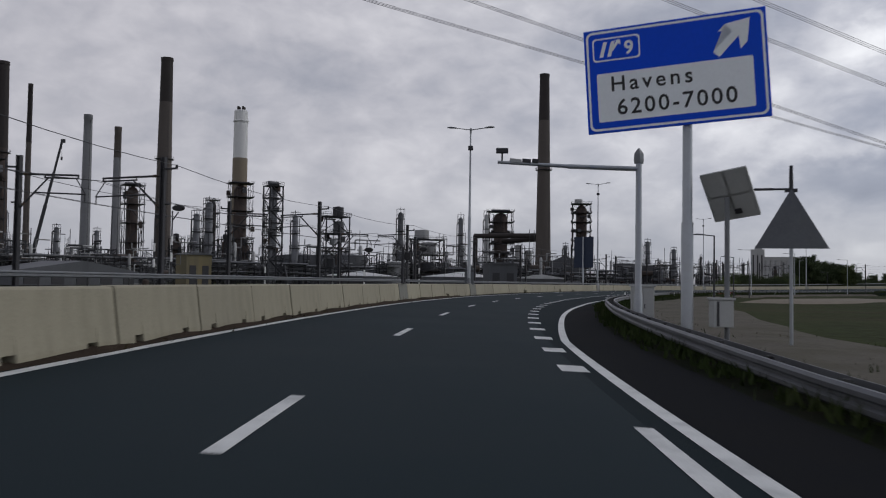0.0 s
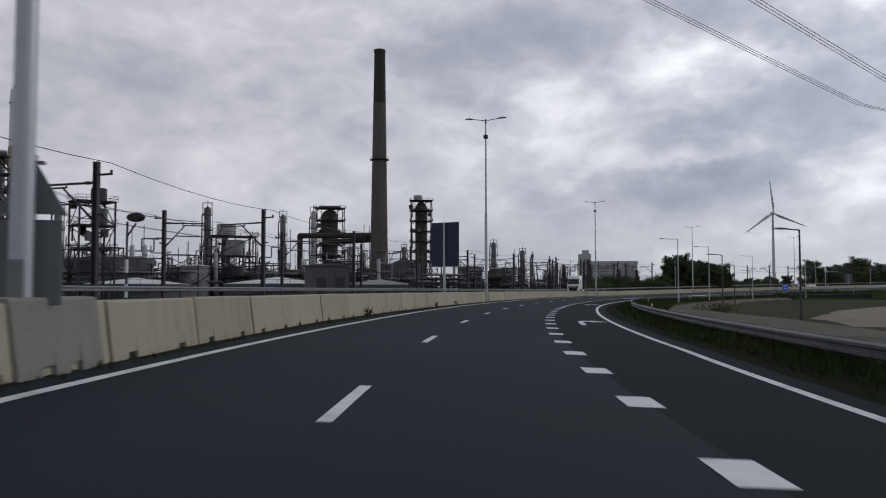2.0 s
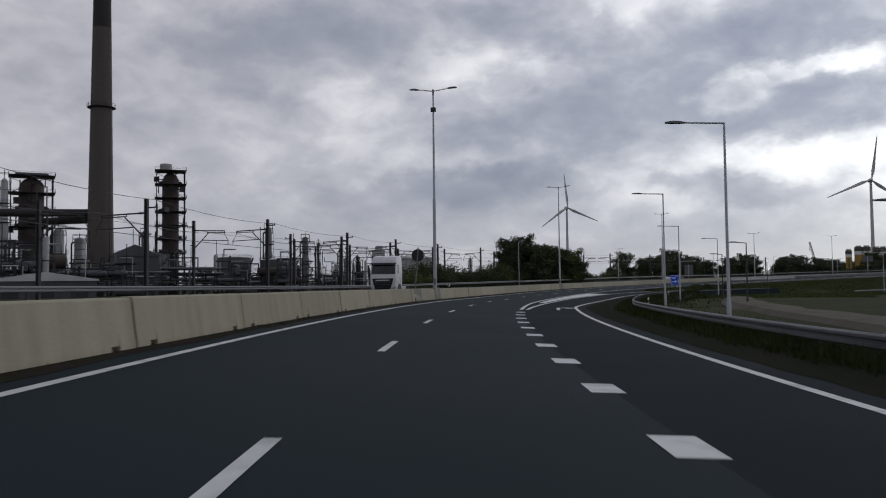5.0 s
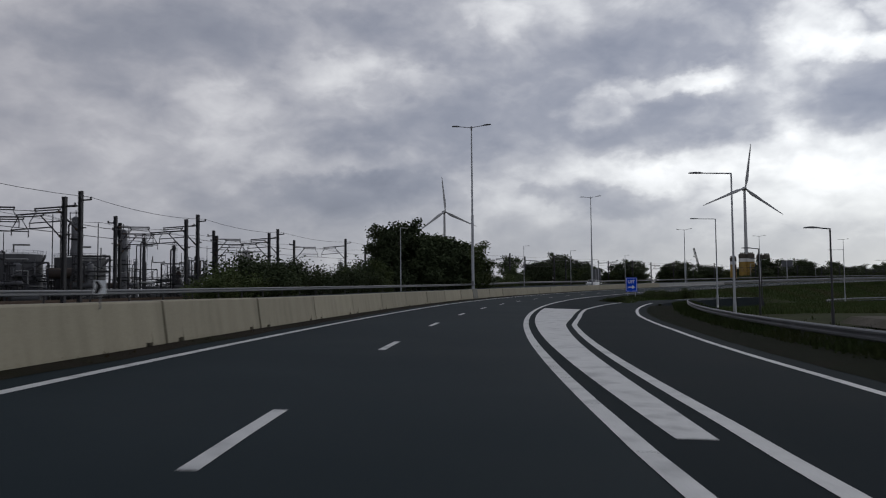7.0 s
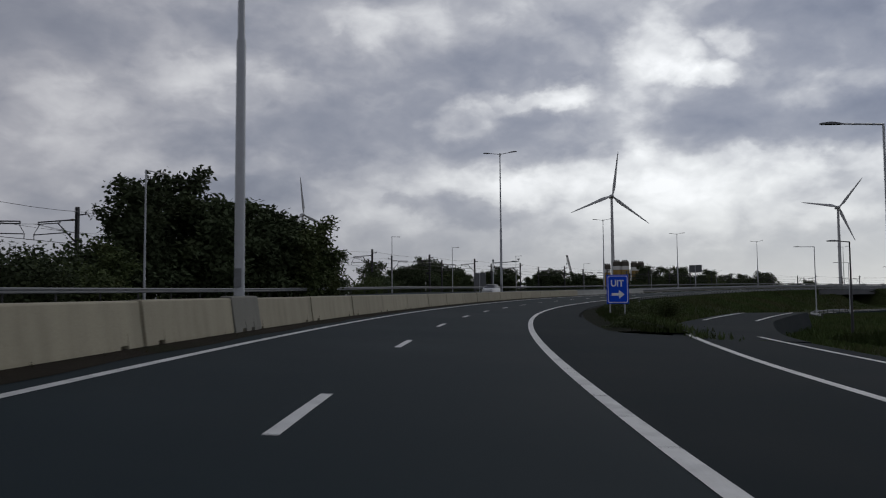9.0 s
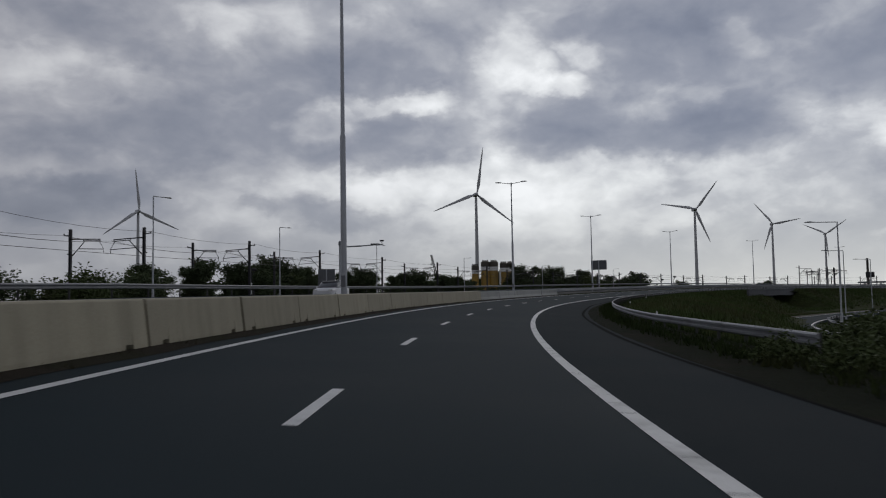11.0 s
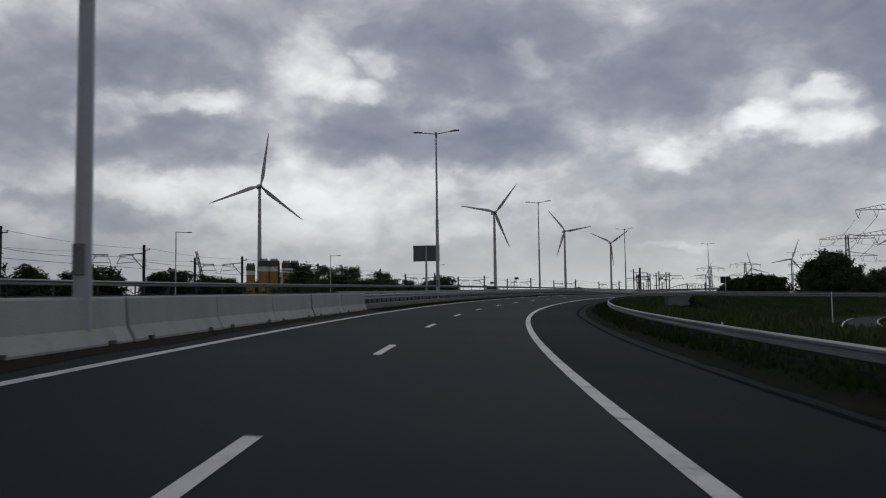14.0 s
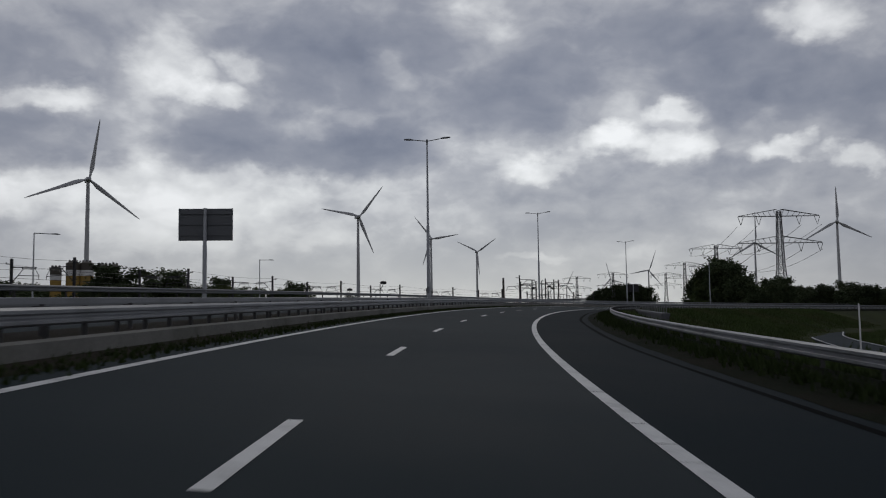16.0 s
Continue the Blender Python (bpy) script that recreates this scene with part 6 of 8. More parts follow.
# flue duct from the tall tower to the chimney
duct = thing("flue_duct", "large dark flue duct bending down to the plant", "duct", pose(0, 0, 0))
for a, b in (((16.7, 435, 26.2), (50.5, 428.5, 26.5)), ((17.2, 435, 1), (17.2, 435, 26.0)), ((32, 440, 24.0), (50, 430, 24.5))):
    bm = bmesh.new()
    add_tube(bm, a, b, 1.25, 1.25, 16)
    part("duct_section", bm, STACK_TOP, duct, smooth_angle=40)
bm = bmesh.new()
bmesh.ops.create_uvsphere(bm, u_segments=16, v_segments=10, radius=1.3, matrix=pose(17.2, 435, 26.0))
part("duct_elbow", bm, STACK_TOP, duct, smooth_angle=60)

# tanks and low storage
tank(fpose(-40.0, 312.0), 10.8, 11.0, TANK_GREY, "dark grey steel storage tank with outside stair")
tank(fpose(-62.0, 352.0), 10.0, 12.0, TANK_GREY, "dark grey steel storage tank with outside stair")
tank(fpose(6.7, 282.0), 14.0, 3.4, TANK_GREY, "low wide tank with shallow white conical roof", 0.13).children[1].data.materials[0] = ROOF_WHITE
tank(fpose(-27.0, 268.0), 12.0, 3.2, TANK_GREY, "low wide tank with shallow white conical roof", 0.13).children[1].data.materials[0] = ROOF_WHITE
tank(fpose(-16.0, 296.0), 4.2, 8.5, PLANT_LIGHT, "small pale storage tank")
tank(fpose(66.0, 440.0), 9.0, 14.0, TANK_GREY, "green grey tank house at the chimney foot")
tank(fpose(112.0, 432.0), 6.5, 12.0, PLANT_GREY, "grey storage tank beside the blue board")
tank(fpose(98.0, 440.0), 6.0, 13.0, PLANT_GREY, "grey storage tank beside the process tower")


def shed(m, w, d, h, wall_mat, roof_mat, label, pitch=0.18, doors=3):
    t = thing("industrial_shed", label, "building", m)
    bm = bmesh.new()
    add_box(bm, w, d, h, pose(0, 0, h / 2 - 0.3))
    part("wall", bm, wall_mat, t)
    bm = bmesh.new()
    hw = w / 2 + 0.4
    rows_ = []
    for y in (-d / 2 - 0.4, d / 2 + 0.4):
        rows_.append([bm.verts.new(p) for p in ((-hw, y, h - 0.25), (0, y, h - 0.25 + hw * pitch), (hw, y, h - 0.25), (hw, y, h - 0.55), (-hw, y, h - 0.55))])
    for j in range(5):
        bm.faces.new((rows_[0][j], rows_[0][(j + 1) % 5], rows_[1][(j + 1) % 5], rows_[1][j]))
    bm.faces.new(rows_[0][::-1]), bm.faces.new(rows_[1])
    part("roof", bm, roof_mat, t)
    for k in range(doors):
        bm = bmesh.new()
        add_box(bm, w / doors * 0.5, 0.12, h * 0.6, pose(-w / 2 + w * (k + 0.5) / doors, -d / 2 - 0.05, h * 0.3))
        part("door", bm, DARK_STEEL, t)
    return t


shed(fpose(-72.0, 236.0), 8.0, 6.0, 9.0, YELLOW_WALL, TANK_GREY, "ochre walled pump house in the refinery", 0.1, 2)
shed(fpose(-88.0, 190.0), 34.0, 12.0, 3.2, TANK_GREY, TANK_GREY, "low grey shed with shallow pitched roof", 0.14, 5)
shed(fpose(18.0, 256.0), 9.0, 8.0, 8.0, TANK_GREY, TANK_GREY, "dark grey cabin block in the plant", 0.08, 2)
shed(fpose(62.0, 418.0), 14.0, 10.0, 13.0, TANK_GREY, TANK_GREY, "grey green boiler house at the chimney foot", 0.45, 3)
shed(fpose(36.0, 300.0), 16.0, 8.0, 4.0, TANK_GREY, ROOF_WHITE, "low shed with pale roof", 0.15, 3)

# rows of units and racks in the plant, a few kinds repeated
units = [process_unit(fpose(-30.0 + 26 * i, 352.0 - 4 * i), rg, rg.uniform(12, 18), rg.uniform(8, 15)) for i in range(4)]
racks = [pipe_rack(fpose(-118.0, 300.0), 30.0, 6.5, rg), pipe_rack(fpose(-165.0, 290.0), 26.0, 6.0, rg)]
towers = [frame_tower(fpose(-12.0, 372.0), 5.5, 5.0, 19.0, 4, 0.7, "open steel frame with vessels", rng=rg),
          column(fpose(70.0, 466.0), 1.3, 24.0, PLANT_GREY, 3)]
# (distance, bearing from the first viewpoint in degrees to the left, kind, size)
for i in range(86):
    b = radians(rg.uniform(-17, 34))
    dist = rg.uniform(250, 440)
    x, y = -dist * math.sin(b), dist * math.cos(b)
    if math.hypot(x - 52, y - 428) < 14 or math.hypot(x + 141, y - 409) < 14 or (x > 40 and y < 400) or math.hypot(x - 15, y - 110) < 185:
        continue
    copy_thing(units[i % 4], fpose(x, y, -0.4, rg.uniform(0.75, 1.2)))
for i in range(16):
    b = radians(rg.uniform(-14, 33))
    dist = rg.uniform(260, 380)
    x, y = -dist * math.sin(b), dist * math.cos(b)
    if (x > 25 and y < 330) or math.hypot(x - 15, y - 110) < 185:
        continue
    copy_thing(racks[i % 2], fpose(x, y, -0.4, rg.uniform(0.7, 1.0)))
for i in range(26):
    b = radians(rg.uniform(-17, 33))
    dist = rg.uniform(300, 470)
    x, y = -dist * math.sin(b), dist * math.cos(b)
    if x > 45 and y < 420:
        continue
    copy_thing(towers[i % 2], fpose(x, y, -0.4, rg.uniform(0.6, 1.15)))
# the crowded front of the plant: racks end to end with units close behind
front = ((-175, 205), (-120, 232), (-70, 262), (-30, 290), (5, 330), (30, 372), (60, 408), (98, 462))
for i in range(len(front) - 1):
    (xa, ya), (xb, yb) = front[i], front[i + 1]
    for k in range(2):
        u = (k + 0.5) / 2
        copy_thing(racks[(i + k) % 2], fpose(xa + (xb - xa) * u, ya + (yb - ya) * u, -0.4, rg.uniform(1.0, 1.3)))
        copy_thing(units[(i + 2 * k) % 4], fpose(xa + (xb - xa) * (u + 0.2) - 6, ya + (yb - ya) * (u + 0.2) + 16, -0.4, rg.uniform(0.9, 1.25)))
# low clutter nearer the railway
for i in range(26):
    x, y = rg.uniform(-150, -62), rg.uniform(170, 245)
    if math.hypot(x + 88, y - 190) < 20:
        continue
    copy_thing(units[i % 4], fpose(x, y, -0.6, rg.uniform(0.42, 0.66)))
# thinner plant farther along the railway
for i in range(34):
    u = rg.random()
    x, y = 95 + 190 * u + rg.uniform(-15, 15), 470 + 130 * u + rg.uniform(-40, 60)
    copy_thing(rg.choice(units + racks), fpose(x, y, -0.2, rg.uniform(0.6, 1.0)))
    if i % 4 == 0:
        copy_thing(towers[i // 4 % 2], fpose(x + 8, y + 12, -0.2, rg.uniform(0.5, 0.9)))



def mobile_crane(m, length, tilt, label, lattice_jib=True):
    c = thing("crane", label, "crane", m)
    bm = bmesh.new()
    add_box(bm, 8, 2.8, 2.6, pose(0, 0, 1.6), 0.2)
    part("carrier", bm, DARK_STEEL, c)
    tip = Vector((math.cos(radians(tilt)) * length, 0, 3 + math.sin(radians(tilt)) * length))
    base = Vector((0, 0, 3))
    side = Vector((0, 0.7, 0))
    upv = Vector((-math.sin(radians(tilt)), 0, math.cos(radians(tilt)))) * 0.7
    if lattice_jib:
        bm = bmesh.new()
        n = 14
        for sgn in ((1, 1), (1, -1), (-1, 1), (-1, -1)):
            o = side * sgn[0] + upv * sgn[1]
            add_beam(bm, base + o, tip + o * 0.5, 0.3)
        for k in range(n):
            a, b = base.lerp(tip, k / n), base.lerp(tip, (k + 1) / n)
            add_beam(bm, a + side + upv, b - side + upv, 0.14), add_beam(bm, a + side - upv, b + side + upv, 0.14), add_beam(bm, a - side + upv, b - side - upv, 0.14)
        part("jib", bm, DARK_STEEL, c)
    else:
        for k, w in enumerate((1.5, 1.25, 1.0, 0.8)):
            bm = bmesh.new()
            add_beam(bm, base.lerp(tip, k / 4), base.lerp(tip, min(1.0, (k + 1.03) / 4)), w)
            part("boom_section", bm, DARK_STEEL, c)
        bm = bmesh.new()
        add_box(bm, 1.6, 1.2, 1.3, pose(tip.x + 0.3, 0, tip.z), 0.15)
        part("boom_head", bm, DARK_STEEL, c)
    bm = bmesh.new()
    add_tube(bm, tip, tip - Vector((0, 0, 6)), 0.07, 0.07, 6), add_box(bm, 0.7, 0.7, 1.2, pose(tip.x, 0, tip.z - 6.5), 0.15)
    part("hook", bm, DARK_STEEL, c)
    return c


mobile_crane(pose(-149.4, 294.0, -0.4, 0, 0, 26), 49.5, 78.6, "dark telescopic crane with raised boom behind the plant", False)
mobile_crane(pose(609.0, 606.0, 0.0, 0, 0, 140), 33.0, 76, "lattice crane with raised jib behind the trees")

# ---------------------------------------------------------------- wind turbines
TURBINE = material("turbine_white", (0.50, 0.51, 0.52), 0.5, grain=0.06, scale=0.05, fine=0.8, bump=0.03, stain=(0.42, 0.43, 0.44))


def wind_turbine(m, hub, blade, spin, mat_=TURBINE):
    """Rotor looks along -y."""
    t = thing("wind_turbine", "pale grey three-bladed wind turbine standing in the distance", "wind turbine", m, "wind turbines")
    bm = bmesh.new()
    add_lathe(bm, [(2.3, -6), (2.25, 0), (1.9, hub * 0.4), (1.3, hub - 2)], 24)
    part("tower", bm, mat_, t, smooth_angle=40)
    bm = bmesh.new()
    add_box(bm, 3.6, 10.5, 3.8, pose(0, 2.0, hub), 0.9)
    part("nacelle", bm, mat_, t, smooth_angle=40)
    bm = bmesh.new()
    add_lathe(bm, [(1.9, 0), (1.7, 1.5), (1.0, 2.6), (0.2, 3.0)], 18, pose(0, -3.1, hub, 90, 0, 0))
    part("hub", bm, mat_, t, smooth_angle=40)
    for k in range(3):
        bm = bmesh.new()
        rot = pose(0, -4.2, hub, 0, spin + 120 * k, 0)
        prev = None
        for i in range(13):
            u = i / 12
            r = 0.8 + u * blade
            ch = np.interp(u, [0, 0.06, 0.18, 0.5, 0.9, 1.0], [1.7, 2.0, 3.9, 2.4, 1.2, 0.3])
            th = np.interp(u, [0, 0.06, 0.2, 1.0], [1.7, 1.5, 0.8, 0.1])
            tw = radians(np.interp(u, [0, 0.2, 1], [28, 16, 2]))
            row = []
            for cx_, ty_ in ((-0.3, 0), (-0.1, 0.5), (0.3, 0.35), (0.7, 0), (0.3, -0.35), (-0.1, -0.5)):
                xx, yy = cx_ * ch, ty_ * th
                row.append(bm.verts.new(rot @ Vector((xx * math.cos(tw) - yy * math.sin(tw), xx * math.sin(tw) + yy * math.cos(tw) - u * u * 1.5, r))))
            if prev:
                for j in range(6):
                    bm.faces.new((prev[j], prev[(j + 1) % 6], row[(j + 1) % 6], row[j]))
            else:
                bm.faces.new(row)
            prev = row
        bm.faces.new(prev[::-1])
        part("blade", bm, mat_, t, smooth_angle=50)
    return t


def turbine_at(x, y, hubz, blade, spin, turn=0.0):
    a = math.degrees(math.atan2(y - 320, x - 260)) - 90 + turn
    return wind_turbine(pose(x, y, -2, 0, 0, a), hubz + 2, blade, spin)


turbine_at(862, 742, 114.5, 49, 8, 10)
turbine_at(1148, 606, 112, 44, 38, 20)
turbine_at(1515, 603, 119, 43, -40, 15)
turbine_at(1781, 574, 117, 43, -65, 15)
turbine_at(680, 1066, 107.5, 46, -6, 10)
turbine_at(1741, 90, 116, 52, 0, 20)
turbine_at(1347, 60.5, 109, 42, 0, 0)
turbine_at(2300, 240, 100, 50, 20, 20)
turbine_at(2700, 330, 95, 50, -15, 20)
turbine_at(3000, 470, 90, 50, 25, 10)

# ---------------------------------------------------------------- pylons
PYLON = material("pylon_steel", (0.16, 0.165, 0.17), 0.6, metal=0.3, grain=0.15, scale=0.2, fine=2, bump=0.05)


def pylon(m, h=62.0):
    t = thing("pylon", "steel lattice high-voltage pylon with two crossarms", "pylon", m, "pylons")
    bm = bmesh.new()
    n = 12
    def wid(z):
        return np.interp(z, [0, h * 0.5, h], [8.0, 3.6, 2.0])
    for i in range(n):
        z0, z1 = h * i / n, h * (i + 1) / n
        a, b = wid(z0) / 2, wid(z1) / 2
        ca = [Vector((sx * a, sy * a, z0)) for sx, sy in ((-1, -1), (1, -1), (1, 1), (-1, 1))]
        cb = [Vector((sx * b, sy * b, z1)) for sx, sy in ((-1, -1), (1, -1), (1, 1), (-1, 1))]
        for k in range(4):
            add_beam(bm, ca[k], cb[k], 0.34)
            add_beam(bm, ca[k], cb[(k + 1) % 4], 0.22), add_beam(bm, ca[(k + 1) % 4], cb[k], 0.22)
            add_beam(bm, cb[k], cb[(k + 1) % 4], 0.2)
    part("lattice_tower", bm, PYLON, t)
    for z, half in ((h * 0.70, 24.0), (h * 0.95, 23.0)):
        bm = bmesh.new()
        for sgn in (-1, 1):
            for y in (-1.1, 1.1):
                add_beam(bm, (sgn * 1.5, y, z), (sgn * half, 0, z), 0.36)
                add_beam(bm, (sgn * 1.4, y, z + 4.0), (sgn * half, 0, z + 0.3), 0.3)
            for k in range(7):
                u0, u1 = k / 7, (k + 0.5) / 7
                add_beam(bm, (sgn * (1.5 + (half - 1.5) * u0), 0, z), (sgn * (1.4 + (half - 1.4) * u1), 0, z + 4.0 * (1 - u1)), 0.2)
        arm = part("crossarm", bm, PYLON, t)
        bm = bmesh.new()
        for x in (-half * 0.95, -half * 0.5, half * 0.5, half * 0.95):
            for dx in (-1.6, 1.6):
                add_tube(bm, (x + dx, 0, z), (x, 0, z - 5.0), 0.16, 0.16, 6)
        part("insulator_set", bm, PYLON, arm)
    return t


py1 = pylon(pose(780, 238, -1.5, 0, 0, -80))
for x, y, k, a in ((1030, 242, 1.0, -80), (1290, 246, 1.0, -80), (1560, 250, 1.0, -80), (1240, 330, 0.8, -70), (1480, 380, 0.9, -70)):
    copy_thing(py1, pose(x, y, -1.5, 0, 0, a) @ Matrix.Diagonal((k, k, k, 1)))


def power_line(name, p, q, sag, label, gap=0.45, r=0.03, pair=2):
    line = thing(name, label, "power line", group="high-voltage lines")
    p, q = Vector(p), Vector(q)
    side = (q - p).cross(Vector((0, 0, 1))).normalized()
    n = 24
    for k in range(pair):
        o = side * gap * (k - (pair - 1) / 2)
        bm = bmesh.new()
        tube_path(bm, [p.lerp(q, i / n) + o - Vector((0, 0, sag * 4 * i / n * (1 - i / n))) for i in range(n + 1)], r)
        part("conductor", bm, WIRE, line)


# (place at y = 100, its height, run to the right and fall for each metre ahead)
for x0, z0, run, fall in ((-42.7, 47.0, 2.045, 0.264), (-22.4, 46.4, 2.279, 0.416), (6.0, 46.4, 2.279, 0.416), (19.0, 46.4, 2.279, 0.416)):
    a, b = Vector((x0 - 60 * run, 40, z0 + 60 * fall)), Vector((x0 + 66 * run, 166, z0 - 66 * fall))
    power_line("power_line", a, b, 1.5, "high-voltage conductor bundle hanging overhead", r=0.035, pair=3)
    power_line("power_line", b, b + Vector((230, 112, 14)), 2.0, "high-voltage conductor bundle hanging overhead", r=0.035, pair=3)
for x in (-23, -12, 12, 23):
    for z in (41.0, 55.0):
        power_line("power_line", (780, 238 + x, z - 3), (1030, 242 + x, z - 3), 6.0, "distant high-voltage conductor between pylons", r=0.12, pair=1)

# ---------------------------------------------------------------- distant buildings
def grain_silos(m):
    t = thing("silo_building", "large pale concrete silo block with taller head house", "building", m)
    for i in range(9):
        bm = bmesh.new()
        add_lathe(bm, [(5.6, -3), (5.6, 46)], 20, pose(-34 + i * 10.4, 0, 0))
        part("silo", bm, FAR_CONC, t, smooth_angle=40)
    bm = bmesh.new()
    add_box(bm, 94, 12, 6, pose(8, 0, 48))
    part("gallery", bm, FAR_CONC, t)
    bm = bmesh.new()
    add_box(bm, 26, 14, 66, pose(-52, 0, 30))
    hh = part("head_house", bm, FAR_CONC, t)
    bm = bmesh.new()
    add_box(bm, 14, 10, 7, pose(-50, 0, 66))
    part("penthouse", bm, FAR_CONC, hh)
    for i in range(3):
        bm = bmesh.new()
        add_box(bm, 2.6, 0.4, 52, pose(-60 + i * 8, -7.1, 28))
        part("window_band", bm, DARK_STEEL, hh)
    return t


grain_silos(pose(752, 1790, -2, 0, 0, -20) @ Matrix.Diagonal((1.10, 1, 1.36, 1)))


def depot():
    t = thing("depot_silos", "yellow banded round silos with white and dark tops", "silo", face_way(610, 566, 4.5, 330, 340))
    SILO_TOP = material("silo_top", (0.085, 0.075, 0.06), 0.7, grain=0.2, scale=0.3, fine=2, bump=0.05)
    YEL = material("silo_yellow", (0.36, 0.23, 0.05), 0.7, grain=0.15, scale=0.2, fine=2, bump=0.05, stain=(0.2, 0.14, 0.05), streak=True)
    for x, r, h in ((-11.5, 2.3, 21.5), (-4.6, 2.9, 24), (1.0, 2.9, 24), (7.6, 2.4, 23), (12.2, 2.4, 23)):
        bm = bmesh.new()
        add_lathe(bm, [(r, -6), (r, h * 0.76)], 24, pose(x, 0, 0))
        s_ = part("silo_wall", bm, YEL, t, smooth_angle=40)
        bm = bmesh.new()
        add_lathe(bm, [(r + 0.05, h * 0.76), (r + 0.05, h * 0.87)], 24, pose(x, 0, 0))
        part("white_band", bm, WHITE_PAINT, s_, smooth_angle=40)
        bm = bmesh.new()
        add_lathe(bm, [(r + 0.08, h * 0.87), (r + 0.08, h), (r * 0.5, h + 0.8)], 24, pose(x, 0, 0))
        part("dark_top", bm, SILO_TOP, s_, smooth_angle=40)
        bm = bmesh.new()
        for k in range(3):
            add_lathe(bm, [(0.5, h), (0.5, h + 1.2), (0.3, h + 1.4)], 10, pose(x - 1.4 + 1.4 * k, 0, 0))
        part("filter", bm, DARK_STEEL, s_)
    bm = bmesh.new()
    add_box(bm, 1.0, 3, 20, pose(4.9, -2, 8))
    part("stair_tower", bm, WHITE_PAINT, t)
    return t


depot()
for x, y, z, w, h, a in ((262.0, 385.5, 3.2, 3.2, 4.4, -55), (497.0, 423.0, 3.0, 2.4, 3.4, -80)):
    big_back(pose(x, y, z, 0, 0, a), w, h, 1.2, 0.14, SIGN_BACK, "dark back of a small sign board by the railway")


def arch_bridge(m):
    t = thing("arch_bridge", "low grey steel arch bridge far away", "bridge", m)
    bm = bmesh.new()
    n = 16
    for y in (-5, 5):
        last = None
        for i in range(n + 1):
            u = i / n
            p = Vector((-60 + 120 * u, y, 12 + 18 * 4 * u * (1 - u)))
            if last:
                add_beam(bm, last, p, 1.6)
            last = p
            if 0 < i < n:
                add_beam(bm, (p.x, y, 12), p, 0.5)
    part("arch", bm, PYLON, t)
    bm = bmesh.new()
    add_box(bm, 330, 12, 5.5, pose(20, 0, 9.2))
    part("deck", bm, PYLON, t)
    for x in (-130, -95, -60, 60, 95, 130, 165):
        bm = bmesh.new()
        add_box(bm, 4, 9, 58, pose(x, 0, -22.5))
        part("pier", bm, FAR_CONC, t)
    return t


arch_bridge(pose(2550, 482, 30.5, 0, 0, -95) @ Matrix.Diagonal((1.1, 0.74, 0.74, 1)))
stack(3146, 698, -2.6, 128.0, 5.0, 3.4, (STACK_DARK, STACK_TOP), label="distant dark concrete chimney")
# railway junction beyond the end of the bend
for k, (x, y, a) in enumerate(((588.0, 353.5, -70), (600.0, 356.0, -75), (604.0, 359.5, -72), (596.0, 362.5, -70), (611.0, 361.5, -74), (618.0, 366.0, -70), (602.0, 369.0, -72), (626.0, 371.5, -75), (570.0, 366.0, -70))):
    copy_thing(near if k % 2 else far, pose(x, y, 6.0, 0, 0, a) @ Matrix.Diagonal((1.25, 1.25, 1.05 + 0.06 * (k % 3), 1)))
for x, y in ((592.0, 358.0), (608.0, 365.5), (615.0, 358.5)):
    copy_thing(sg, pose(x, y, 6.2, 0, 0, -75) @ Matrix.Diagonal((1.5, 1.5, 1.3, 1)))
big_back(pose(520.5, 328.5, 4.5, 0, 0, -80), 3.2, 2.3, 4.9, 0.16, SIGN_BLACK, "dark back of a matrix sign board over the road")

# ---------------------------------------------------------------- trees and bushes
LEAF = material("leaves", (0.075, 0.100, 0.038), 0.8, grain=0.5, scale=0.7, fine=6, bump=0, stain=(0.060, 0.060, 0.022), spec=0.15, per_object=0.25)
LEAF_DARK = material("dark_leaves", (0.060, 0.080, 0.040), 0.85, grain=0.5, scale=0.5, fine=6, bump=0, stain=(0.055, 0.065, 0.028), spec=0.12, per_object=0.25)
BARK = material("bark", (0.060, 0.050, 0.040), 0.95, grain=0.35, scale=2, fine=16, bump=0.8, bump_dist=0.03, streak=True, spec=0.1)
GRASS = material("grass_blades", (0.030, 0.046, 0.013), 0.8, grain=0.4, scale=0.25, fine=3, bump=0, stain=(0.050, 0.050, 0.020), spec=0.1)
BANK_GRASS = material("bank_grass_blades", (0.060, 0.088, 0.028), 0.8, grain=0.45, scale=0.12, fine=3, bump=0, stain=(0.090, 0.085, 0.042), spec=0.1)
WEED = material("weeds", (0.040, 0.036, 0.018), 0.85, grain=0.4, scale=0.6, fine=4, bump=0, stain=(0.085, 0.06, 0.035), spec=0.1)


